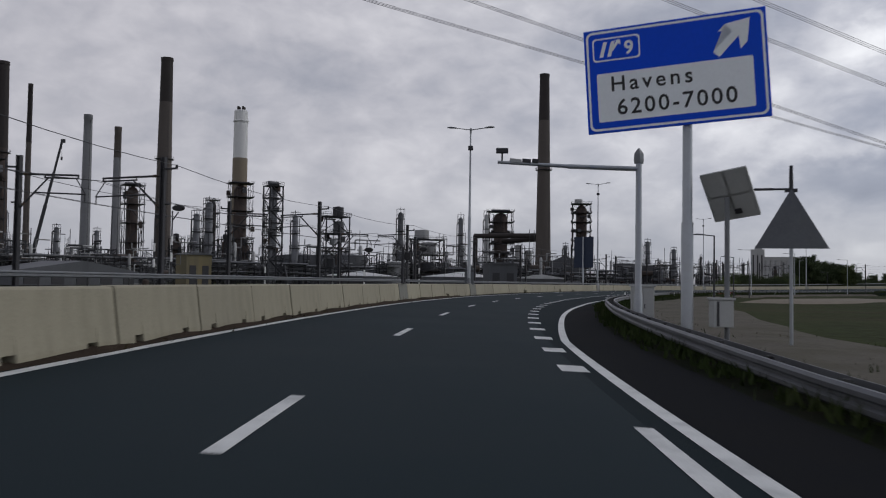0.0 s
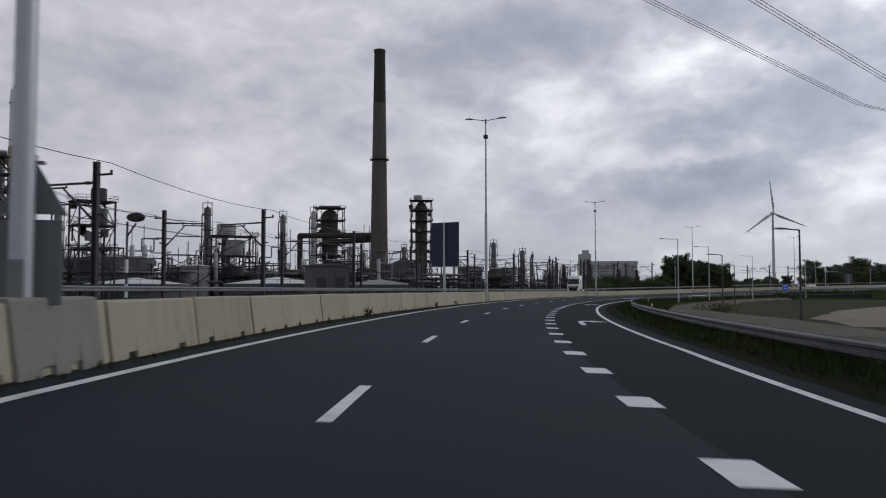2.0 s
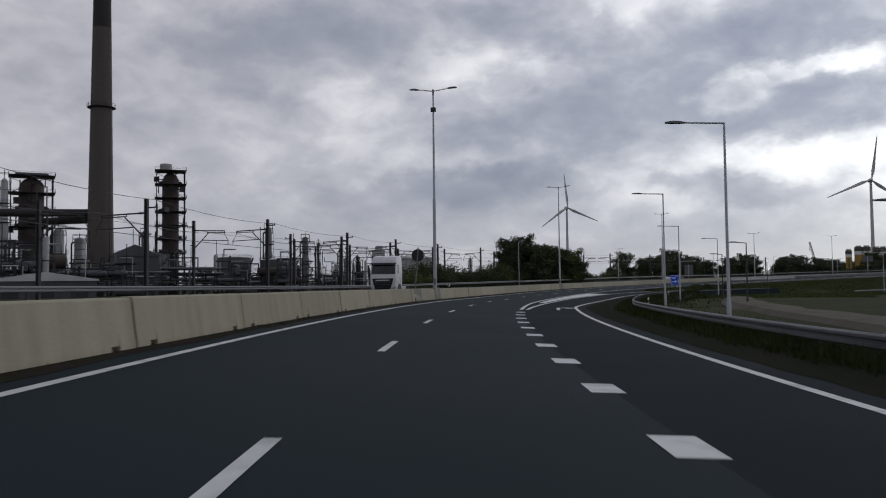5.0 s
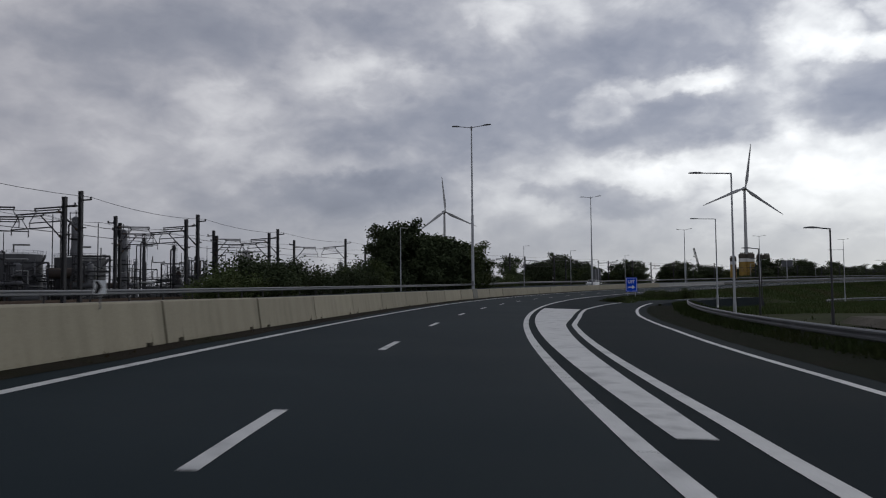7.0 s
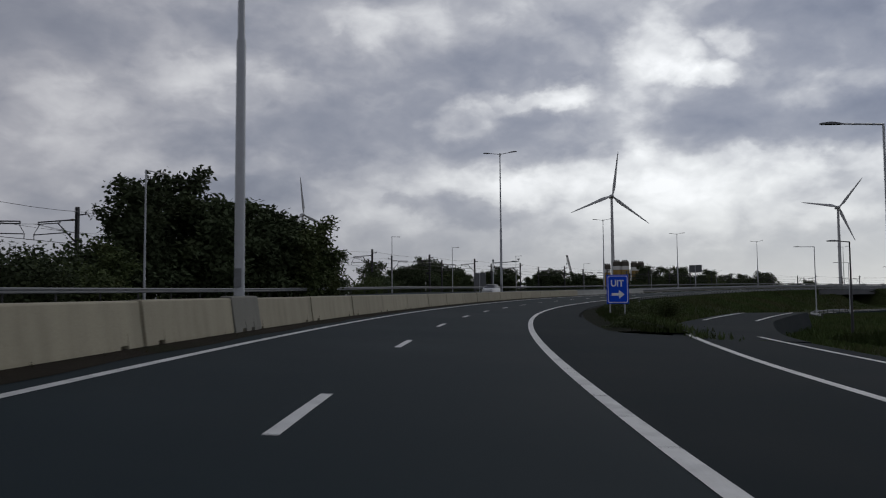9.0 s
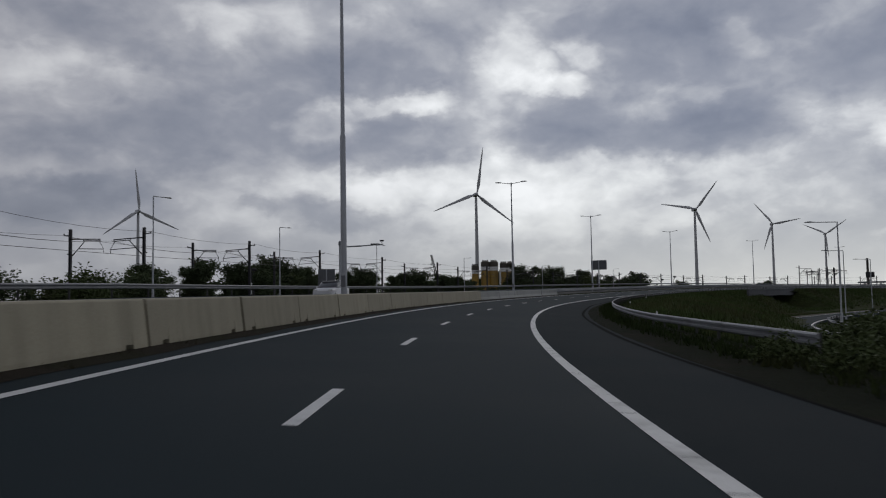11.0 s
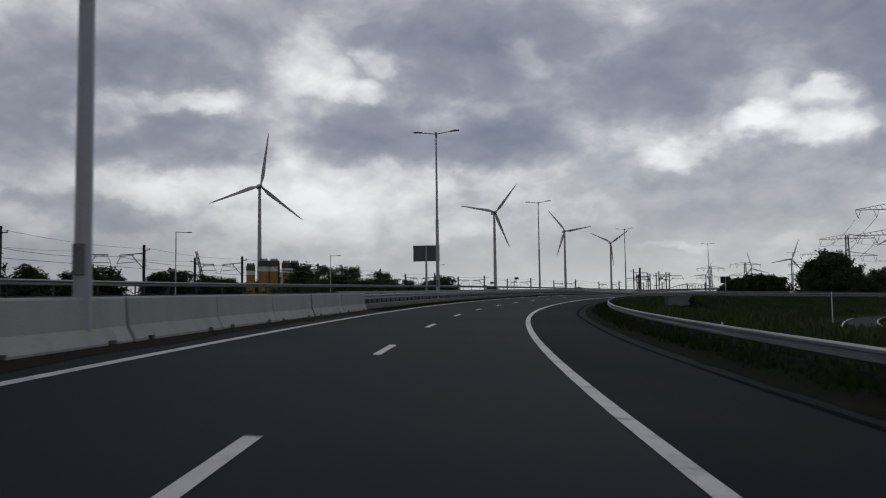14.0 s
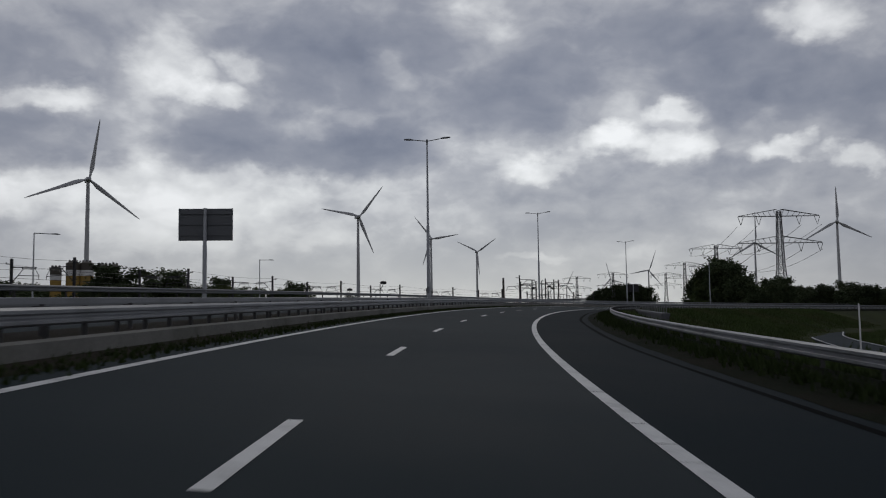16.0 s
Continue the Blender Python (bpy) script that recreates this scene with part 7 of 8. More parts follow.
def leaf_mesh(points, rng, size, name, mat_):
    """Small bent leaves and leaf sprays round the given centres: (place, spread, count)."""
    g = np.random.default_rng(rng.randrange(1 << 30))
    c = np.repeat(np.array([tuple(p) for p, sp, n in points]), [n for p, sp, n in points], axis=0)
    sp = np.repeat(np.array([sp for p, sp, n in points]), [n for p, sp, n in points])[:, None]
    k = len(c)
    p = c + g.normal(size=(k, 3)) * (1, 1, 0.8) * sp * 0.55
    a = g.uniform(-1, 1, (k, 3)) * (1, 1, 0.6)
    a /= np.linalg.norm(a, axis=1)[:, None] + 1e-6
    b = np.cross(a, g.uniform(-1, 1, (k, 3)))
    b /= np.linalg.norm(b, axis=1)[:, None] + 1e-6
    l, w = size * g.uniform(0.6, 1.4, (k, 1)), size * g.uniform(0.4, 0.8, (k, 1))
    vs = np.stack([p, p + a * l * 0.5 + b * w * 0.5, p + a * l, p + a * l * 0.5 - b * w * 0.5], axis=1).reshape(-1, 3)
    me = bpy.data.meshes.new(name)
    me.from_pydata(vs.tolist(), [], np.arange(4 * k).reshape(k, 4).tolist())
    me.materials.append(mat_)
    return me


def tree(rng, h, spread, m, label, mat_=None, leaf=0.34, dense=1.0, low=0.22, name="tree"):
    t = thing(name, label, "tree", m)
    bm = bmesh.new()
    r = h * 0.022
    tips = []
    p, lean = Vector((0, 0, -0.4)), Vector((rng.uniform(-0.05, 0.05), rng.uniform(-0.05, 0.05), 1)).normalized()
    trunk = [p]
    for k in range(5):
        q = p + lean * h * 0.16 + Vector((rng.uniform(-1, 1), rng.uniform(-1, 1), 0)) * h * 0.012
        add_tube(bm, p, q, r * (1 - 0.16 * k), r * (1 - 0.16 * (k + 1)), 8)
        p = q
        trunk.append(p)
    n = 11
    for i in range(n):
        u = low + (0.95 - low) * (i + 0.5) / n
        base = trunk[0].lerp(trunk[-1], min(1, u * 1.05))
        a = i * 2.4 + rng.uniform(-0.5, 0.5)
        reach = spread * (0.55 + 0.45 * math.sin(math.pi * min(1, (u - low) / (1 - low) * 0.85 + 0.15))) * rng.uniform(0.75, 1.1)
        tip = base + Vector((math.cos(a) * reach, math.sin(a) * reach, h * rng.uniform(0.10, 0.2)))
        mid_ = base.lerp(tip, 0.5) + Vector((0, 0, h * 0.015))
        rr = r * 0.45 * (1.1 - u)
        add_tube(bm, base, mid_, rr + 0.02, rr * 0.7 + 0.015, 6), add_tube(bm, mid_, tip, rr * 0.7 + 0.015, 0.012, 6)
        tips += [(tip, spread * 0.30, int(110 * dense)), (mid_, spread * 0.36, int(120 * dense)), (base, spread * 0.42, int(110 * dense))]
        for _ in range(3):
            t2 = mid_.lerp(tip, rng.uniform(0.2, 1)) + Vector((rng.uniform(-1, 1), rng.uniform(-1, 1), rng.uniform(-0.2, 0.7))) * spread * 0.42
            add_tube(bm, mid_.lerp(tip, 0.4), t2, rr * 0.4 + 0.012, 0.01, 5)
            tips.append((t2, spread * 0.22, int(60 * dense)))
    tips.append((trunk[-1] + Vector((0, 0, h * 0.12)), spread * 0.3, int(110 * dense)))
    part("trunk", bm, BARK, t)
    part("crown", leaf_mesh(tips, rng, leaf, "crown", mat_ or LEAF), None, t)
    return t


def bush(rng, h, w, m, label, mat_=None, leaf=0.30, name="bush"):
    t = thing(name, label, "bush", m)
    bm = bmesh.new()
    pts = []
    for i in range(16):
        a = rng.uniform(0, 6.28)
        rr = w * 0.5 * math.sqrt(rng.random())
        hh = h * (1 - 0.45 * (rr / (w * 0.5)) ** 2) * rng.uniform(0.7, 1.0)
        tip = Vector((math.cos(a) * rr, math.sin(a) * rr, hh * 0.9))
        add_tube(bm, (math.cos(a) * rr * 0.4, math.sin(a) * rr * 0.4, -0.2), tip, 0.05, 0.012, 5)
        for u in (0.3, 0.6, 0.85, 1.0):
            pts.append((Vector((math.cos(a) * rr * (0.4 + 0.6 * u), math.sin(a) * rr * (0.4 + 0.6 * u), hh * 0.9 * u)), w * 0.14, 90))
    part("stem", bm, BARK, t)
    part("foliage", leaf_mesh(pts, rng, leaf, "foliage", mat_ or LEAF), None, t)
    return t


tr = random.Random(5)
kinds_t = [tree(tr, 12.5, 3.6, pose(137.0, 306.5, 1.0), "tall dark green broadleaf tree by the railway", LEAF_DARK, 0.50, 1.3, 0.06),
           tree(tr, 11.0, 3.4, pose(142.0, 309.0, 1.0), "dark green broadleaf tree in a dense clump", LEAF_DARK, 0.50, 1.3, 0.06),
           tree(tr, 10.0, 3.4, pose(147.5, 308.0, 1.1), "dark green rounded tree in a dense clump", LEAF_DARK, 0.48, 1.3, 0.05),
           tree(tr, 9.0, 3.0, pose(153.5, 309.5, 1.2), "smaller green broadleaf tree with open crown", LEAF, 0.42, 1.0, 0.12)]


def put_tree(k, x, y, z, sc, turn=None, wide=1.0):
    return copy_thing(kinds_t[k % 4], pose(x, y, z, 0, 0, tr.uniform(0, 360) if turn is None else turn) @ Matrix.Diagonal((sc * wide, sc * wide, sc, 1)))


for k, (x, y, sc) in enumerate(((133.0, 303.5, 0.86), (139.5, 303.5, 0.95), (144.5, 304.8, 0.95), (149.5, 305.0, 0.85), (135.5, 310.5, 0.95), (151.5, 312.5, 0.9), (157.0, 311.0, 0.7), (129.0, 300.5, 0.6))):
    put_tree(k, x, y, 0.8, sc)
bushes = [bush(tr, 4.6, 9.0, pose(118.0, 290.0, 0.6), "broad dark green bush beside the railway", LEAF_DARK),
          bush(tr, 3.6, 7.0, pose(124.0, 296.0, 0.7), "rounded green bush beside the railway", LEAF)]
for i, (s, d, sc) in enumerate(((296, -35, 1.25), (302, -36.5, 1.3), (308, -36.5, 1.2), (291, -34.5, 1.05), (315, -37, 0.85), (321, -35, 1.2), (326, -33, 1.3), (330, -36, 1.2), (352, -31, 0.8), (361, -33, 0.9),
                                 (372, -34, 0.85), (384, -33.5, 0.9), (398, -38, 0.8), (285, -33.5, 0.75), (345, -27, 0.8), (347, -23, 0.6))):
    p = L(s, d, -0.3)
    copy_thing(bushes[i % 2], pose(p.x, p.y, p.z, 0, 0, tr.uniform(0, 360)) @ Matrix.Diagonal((sc, sc, sc, 1)))
# large group beyond the railway
for k in range(15):
    a = tr.uniform(0, 6.28)
    rr = 24 * math.sqrt(tr.random())
    put_tree(k, 392 + rr * math.cos(a) * 1.1, 552 + rr * math.sin(a) * 0.6, 0.5, tr.uniform(1.5, 1.95), wide=1.1)
# tree belts far away
def belt(x0, y0, x1, y1, n, lo, hi, z=0.0, jitter=8.0, gaps=0.0):
    for i in range(n):
        if tr.random() < gaps:
            continue
        u = (i + tr.uniform(-0.4, 0.4)) / n
        put_tree(i, x0 + (x1 - x0) * u + tr.uniform(-jitter, jitter), y0 + (y1 - y0) * u + tr.uniform(-jitter, jitter), z, tr.uniform(lo, hi), wide=1.25)


belt(455, 640, 840, 560, 70, 1.45, 2.1, gaps=0.05)
belt(588, 512, 650, 478, 11, 1.35, 1.75, jitter=12)
belt(640, 470, 820, 420, 16, 0.9, 1.3, gaps=0.1)
belt(300, 640, 470, 700, 20, 0.8, 1.2, gaps=0.15)


def far_wood(label, spots, mat_, leaf=1.5):
    """Crowns of a distant wood, too far off to tell one tree from the next: (x, y, z, height, spread)."""
    pts = []
    for x, y, z, h, w in spots:
        for k in range(26):
            u = tr.random()
            a, r = tr.uniform(0, 6.28), w * math.sqrt(tr.random()) * math.sqrt(max(0.05, 1 - (2 * u - 0.85) ** 2 / 1.4))
            pts.append((Vector((x + r * math.cos(a), y + r * math.sin(a), z + h * (0.04 + 0.9 * u))), w * 0.34, 26))
    tagged(new("far_wood", leaf_mesh(pts, tr, leaf, "far_wood", mat_)), label, "woodland", kind="stuff")


def far_line(x0, y0, x1, y1, n, lo, hi):
    return [(x0 + (x1 - x0) * (i + tr.random()) / n, y0 + (y1 - y0) * (i + tr.random()) / n, -2.0, 11 * tr.uniform(lo, hi), 6.5) for i in range(n)]


far_wood("distant belt of dark green trees beyond the plant", far_line(700, 1180, 980, 860, 48, 1.3, 1.9) + far_line(560, 900, 700, 1180, 20, 1.0, 1.6), LEAF_DARK)
far_wood("distant belt of dark green trees on the horizon", far_line(850, 600, 1500, 420, 60, 1.1, 1.8), LEAF_DARK)
for x, y, sc in ((322, 470, 1.0), (331, 474, 1.15), (341, 474, 1.2), (350, 478, 1.05), (303, 447, 1.05), (296, 452, 1.0), (312, 456, 0.8), (515, 487, 2.0), (539, 486, 1.8), (576, 479, 1.6), (546, 489, 1.6)):
    put_tree(int(x + y), x, y, 1.5, sc, wide=1.25)
# wooded mound and belt to the right of the road's end
mound = []
for k in range(60):
    u = tr.uniform(-1, 1)
    mound.append((1250 + tr.uniform(-24, 24), 322 - 38 * u, -2.6, 19.0 * (2.0 - 0.85 * max(0, -u) ** 2 - 0.3 * max(0, u) ** 3) * tr.uniform(0.94, 1.02), 7.5))
far_wood("dense dark green wood with a rounded top", mound, LEAF_DARK, 1.9)
for k in range(36):
    u = tr.random()
    x, y = 684 - 8 * u + tr.uniform(-6, 22), 294 - 45 * u
    top = float(np.interp(u, [0, 0.1, 0.25, 0.4, 0.6, 0.75, 0.85, 1.0], [1.95, 2.5, 2.55, 2.15, 1.75, 2.0, 1.95, 1.5]))
    put_tree(k, x, y, -2, top * tr.uniform(0.85, 1.02), wide=1.0)
belt(642, 252, 636, 222, 12, 1.05, 1.5, -2, jitter=5)
belt(760, 205, 800, 110, 18, 1.3, 1.9, -2)
belt(640, 222, 690, 110, 18, 1.0, 1.5, -2)
for x, y, sc in ((300.0, 400.0, 0.5), (345.0, 408.0, 0.55), (362.0, 398.0, 0.5), (221.0, 371.0, 0.5), (206.5, 361.0, 0.5), (203.0, 358.0, 0.42), (172.0, 338.0, 0.45), (280.0, 408.0, 0.5)):
    put_tree(int(x), x, y, 2.4, sc, wide=1.3)
# low growth in front of the depot silos
for x, y, sc in ((443.0, 468.0, 0.72), (446.5, 463.5, 0.66), (449.5, 459.0, 0.7), (452.5, 454.5, 0.68), (456.0, 449.5, 0.8)):
    put_tree(int(x), x, y, 2.0, sc, wide=1.35)


# ---------------------------------------------------------------- grass and weeds
def tufts(name, label, spots, mat_, rng, blade=0.3, per=5, w=0.035, spread=0.16):
    vs, fs = [], []
    for p, sc in spots:
        for _ in range(per):
            a = rng.uniform(0, 6.28)
            b = Vector((math.cos(a), math.sin(a), 0))
            o = p + Vector((rng.gauss(0, spread), rng.gauss(0, spread), -0.04))
            h = blade * sc * rng.uniform(0.5, 1.3)
            tip = o + Vector((rng.uniform(-0.5, 0.5) * h, rng.uniform(-0.5, 0.5) * h, h))
            n = len(vs)
            vs += [o - b * w * sc, o + b * w * sc, tip]
            fs.append((n, n + 1, n + 2))
    me = bpy.data.meshes.new(name)
    me.from_pydata([tuple(v) for v in vs], [], fs)
    me.materials.append(mat_)
    tagged(new(name, me), label, "grass", kind="stuff")


def verge_profile(s):
    """The grassed bank from the asphalt's edge up under the exit's rail and down behind it."""
    p, r = paved_right(s), rail_right(s)
    b = float(np.interp(s, [-20, 8, 18, 30, 40, 290], [0.02, 0.06, 0.14, 0.20, 0.22, 0.16]))
    return [(p - 0.25 + 0.1 * noise.noise(Vector((s * 0.7, 0, 0))), 0.005), (p + 0.12, 0.02), (max(p + 0.2, r - 0.5), 0.35 * b + 0.03 * noise.noise(Vector((s * 0.9, 4, 0)))),
            (r, 0.85 * b), (r + 0.4, b), (r + 1.2, 0.5 * b), (r + 2.4, -0.5)]


gr = random.Random(3)


def ground_right(s, d):
    return cutting(s, d, bank_level(s, d))


spots = []
for _ in range(17000):
    s = gr.uniform(4, 570)
    lo = (max(paved_right(s) + 0.15, rail_right(s) - 0.9)) if s < 299 else 6.3
    d = lo + gr.expovariate(0.7)
    if d > lo + 9:
        continue
    p = R(s, d)
    if s < 299:
        prof = verge_profile(min(s, 288))
        z = road_z(s, d) + float(np.interp(d, [q[0] for q in prof], [q[1] for q in prof]))
        z = max(z, ground_right(s, d)) if d > 8 else z
    else:
        z = road_z(s, d) + 0.1 if d <= 8 else ground_right(s, d)
    spots.append((Vector((p.x, p.y, z)), gr.uniform(0.7, 1.5)))
tufts("verge_grass", "rough green grass along the right verge", spots, GRASS, gr, 0.20, 8, 0.03, 0.2)
spots = []
for _ in range(44000):
    s = gr.uniform(296, 760)
    d = 8.2 + 34 * gr.random() ** 1.5
    p = R(s, d)
    spots.append((Vector((p.x, p.y, ground_right(s, d))), gr.uniform(0.8, 2.0)))
tufts("bank_grass", "tall green grass on the road bank", spots, BANK_GRASS, gr, 0.30, 5, 0.06, 0.34)
spots = []
for _ in range(2600):
    s = gr.uniform(-20, 470)
    if noise.noise(Vector((s * 0.13, 3.3, 0))) < -0.05 and gr.random() < 0.8:
        continue
    spots.append((R(s, barrier_off(s) + abs(gr.gauss(0.05, 0.13)), 0.0), gr.uniform(0.5, 1.2)))
tufts("barrier_weeds", "dry brown weeds along the barrier foot", spots, WEED, gr, 0.11, 5, 0.03, 0.1)
spots = []
for _ in range(3200):
    s = gr.uniform(456, 600)
    spots.append((R(s, dash_line(s) - 4.3 + gr.uniform(-0.4, 0.25), 0.02), gr.uniform(0.6, 1.3)))
tufts("median_grass", "dark grass in front of the median kerb", spots, GRASS, gr, 0.11, 7, 0.03, 0.2)
spots = []
for s in (113.2, 121.0, 94.0, 60.5):
    for _ in range(9):
        spots.append((R(s, barrier_off(s) + 0.12, 0.0) + Vector((gr.gauss(0, 0.12), gr.gauss(0, 0.12), gr.uniform(0, 0.25))), gr.uniform(0.5, 1.0)))
tufts("tall_weeds", "tall leafy weeds at the barrier foot", spots, WEED, gr, 0.26, 5, 0.03, 0.06)

# verge soil under the rail with the rail's shade in its colour, sand by the exit
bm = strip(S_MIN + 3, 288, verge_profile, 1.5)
tagged(new("verge_soil", finish(bm, "verge_soil", VERGE)), "dark soil strip under the guard rail, shade put into its colour", "verge", kind="structure")
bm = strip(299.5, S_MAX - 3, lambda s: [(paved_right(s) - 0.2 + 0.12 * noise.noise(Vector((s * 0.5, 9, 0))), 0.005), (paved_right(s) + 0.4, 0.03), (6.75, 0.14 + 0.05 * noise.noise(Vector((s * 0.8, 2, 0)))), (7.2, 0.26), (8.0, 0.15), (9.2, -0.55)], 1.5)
tagged(new("verge_soil", finish(bm, "verge_soil", VERGE)), "dark soil strip under the guard rail, shade put into its colour", "verge", kind="structure")


def patch(name, label, mat_, ring, z):
    """A gently domed irregular patch of ground."""
    bm = bmesh.new()
    c = sum((Vector((x, y, 0)) for x, y in ring), Vector()) / len(ring)
    outer = []
    n = len(ring)
    for i in range(n * 4):
        a, b = Vector((*ring[i // 4], 0)), Vector((*ring[(i // 4 + 1) % n], 0))
        p = a.lerp(b, (i % 4) / 4)
        p += (p - c).normalized() * noise.noise(p * 0.3) * 1.2
        outer.append(p)
    rows_ = []
    for u, dz in ((1.0, -0.25), (0.85, 0.03), (0.5, 0.08)):
        rows_.append([bm.verts.new((*(c + (p - c) * u).xy, z + dz)) for p in outer])
    for a, b in zip(rows_, rows_[1:]):
        for i in range(len(a)):
            bm.faces.new((a[i], a[(i + 1) % len(a)], b[(i + 1) % len(b)], b[i]))
    bm.faces.new(rows_[-1])
    tagged(new(name, finish(bm, name, mat_)), label, "ground", kind="structure")


def ring_sd(pts):
    return [tuple(R(s, d).xy) for s, d in pts]


patch("sand_patch", "bare pale sand beside the exit", SAND, ring_sd(((104, 17.6), (118, 19.2), (136, 25), (156, 33), (146, 40), (122, 34), (106, 26))), -0.35)
bm = bmesh.new()
prev = None
for s in np.arange(4, 262, 4.0):
    d0 = rail_right(s) + 1.3 if s < 86 else float(np.interp(s, [86, 97, 130, 150, 186, 257], [9.0, 10.6, 10.9, 12.0, 16.0, 21.0]))
    d1 = float(np.interp(s, [4, 28, 36, 57, 75, 105, 130, 150, 186, 257], [10.5, 11.7, 12.6, 15.0, 14.6, 16.0, 14.0, 15.0, 19.0, 23.2])) * (1 + 0.05 * noise.noise(Vector((s * 0.15, 0, 0))))
    row = [bm.verts.new((*R(s, d).xy, h)) for d, h in ((d0 - 0.7, -0.72), (d0, -0.32), ((d0 + d1) / 2, -0.29), (d1, -0.33), (d1 + 0.7, -0.72))]
    if prev:
        for j in range(4):
            bm.faces.new((prev[j], prev[j + 1], row[j + 1], row[j]))
    prev = row
tagged(new("sandy_path", finish(bm, "sandy_path", PALE_DIRT)), "pale sandy track in the grass beside the exit", "path", kind="structure")


def flower_bush(m):
    t = thing("bush", "low green bush with small reddish blossoms", "bush", m)
    rng = random.Random(8)
    pts = [(Vector((rng.gauss(0, 0.9), rng.gauss(0, 0.5), rng.uniform(0.2, 0.9))), 0.35, 40) for _ in range(22)]
    part("foliage", leaf_mesh(pts, rng, 0.16, "foliage", LEAF), None, t)
    red = [(Vector((rng.gauss(0, 0.9), rng.gauss(0, 0.5), rng.uniform(0.7, 1.15))), 0.15, 7) for _ in range(16)]
    part("blossoms", leaf_mesh(red, rng, 0.12, "blossoms", RED_PAINT), None, t, "small reddish blossoms")


p = R(130, 14.5)
flower_bush(pose(p.x, p.y, -0.75))


# lower service road on the right
def ribbon(name, label, pts, half, z, mat_, zoff, kind_="road"):
    bm = bmesh.new()
    prev = None
    pts = [Vector((*p, 0)) for p in pts]
    fine_p = []
    for i in range(len(pts) - 1):
        p0, p1, p2, p3 = pts[max(0, i - 1)], pts[i], pts[i + 1], pts[min(len(pts) - 1, i + 2)]
        for k in range(8):
            u = k / 8
            fine_p.append(0.5 * (2 * p1 + (p2 - p0) * u + (2 * p0 - 5 * p1 + 4 * p2 - p3) * u * u + (3 * p1 - p0 - 3 * p2 + p3) * u ** 3))
    fine_p.append(pts[-1])
    for i, p in enumerate(fine_p):
        d = (fine_p[min(i + 1, len(fine_p) - 1)] - fine_p[max(i - 1, 0)]).normalized()
        sd_ = Vector((d.y, -d.x, 0))
        row = [bm.verts.new((*(p + sd_ * o).xy, z + dz)) for o, dz in zip(half, zoff)]
        if prev:
            for j in range(len(row) - 1):
                bm.faces.new((prev[j], prev[j + 1], row[j + 1], row[j]))
        prev = row
    tagged(new(name, finish(bm, name, mat_)), label, kind_, kind="structure")


svc = [(196, 276), (236, 296), (275, 304.5), (330, 305.5), (400, 300.5), (457, 293), (502, 282), (580, 264), (670, 248)]
ribbon("service_road", "narrow grey asphalt service road below the bank", svc, (-3.6, -3.5, 3.5, 3.6), -1.5, ASPHALT, (-0.9, 0.0, 0.0, -0.9))
ribbon("service_road_line", "white edge line of the service road", svc, (-3.25, -3.0), -1.5, PAINT, (0.008, 0.008), "road marking")
ribbon("service_road_line", "white edge line of the service road", svc, (3.0, 3.25), -1.5, PAINT, (0.008, 0.008), "road marking")
ribbon("gravel_verge", "pale gravel strip beside the service road", [(p[0], p[1] + 5.0) for p in svc[1:5]], (-1.5, -1.2, 0.9, 1.4), -1.52, PALE_DIRT, (-0.8, 0.0, 0.0, -0.8), "verge")


def low_rail():
    """Guard rail on the inner side of the service road's bend."""
    g = thing("guard_rail", "pale galvanised guard rail round the bend of the service road", "guard rail")
    line = [Vector((222.0, 283.2, -1.5)), Vector((237.0, 290.4, -1.5)), Vector((252.0, 295.6, -1.5)), Vector((266.0, 298.6, -1.5)), Vector((279.0, 299.9, -1.5)), Vector((284.0, 300.2, -1.85))]
    bm = bmesh.new()
    rings = []
    for i, p in enumerate(line):
        d = (line[min(i + 1, len(line) - 1)] - line[max(i - 1, 0)]).normalized()
        n = Vector((-d.y, d.x, 0))
        rings.append([bm.verts.new(p + n * o + Vector((0, 0, h))) for o, h in ((0.0, 0.45), (0.07, 0.5), (0.0, 0.6), (0.07, 0.7), (0.0, 0.75), (-0.03, 0.6))])
    for a, b in zip(rings, rings[1:]):
        for k in range(6):
            bm.faces.new((a[k], a[(k + 1) % 6], b[(k + 1) % 6], b[k]))
    part("beam", bm, RAIL_GALV, g)
    for a, b in zip(line[:-1], line[1:]):
        for k in range(3):
            p = a.lerp(b, k / 3)
            bm = bmesh.new()
            add_box(bm, 0.1, 0.1, 1.3, pose(p.x + 0.05, p.y - 0.1, p.z + 0.05))
            part("post", bm, POST_DARK, g)


low_rail()
white_pole = thing("white_pole", "slender white pole in the grass bank", "pole", pose(388.5, 306.2, -1.6))
bm = bmesh.new()
add_lathe(bm, [(0.13, -0.6), (0.13, 0.9), (0.10, 1.0), (0.085, 6.2), (0.03, 6.3)], 12)
part("shaft", bm, WHITE_PAINT, white_pole, smooth_angle=40)
bm = bmesh.new()
add_box(bm, 0.12, 0.05, 0.5, pose(0, -0.125, 0.6), 0.01)
part("hatch", bm, CAB_GREY, white_pole)


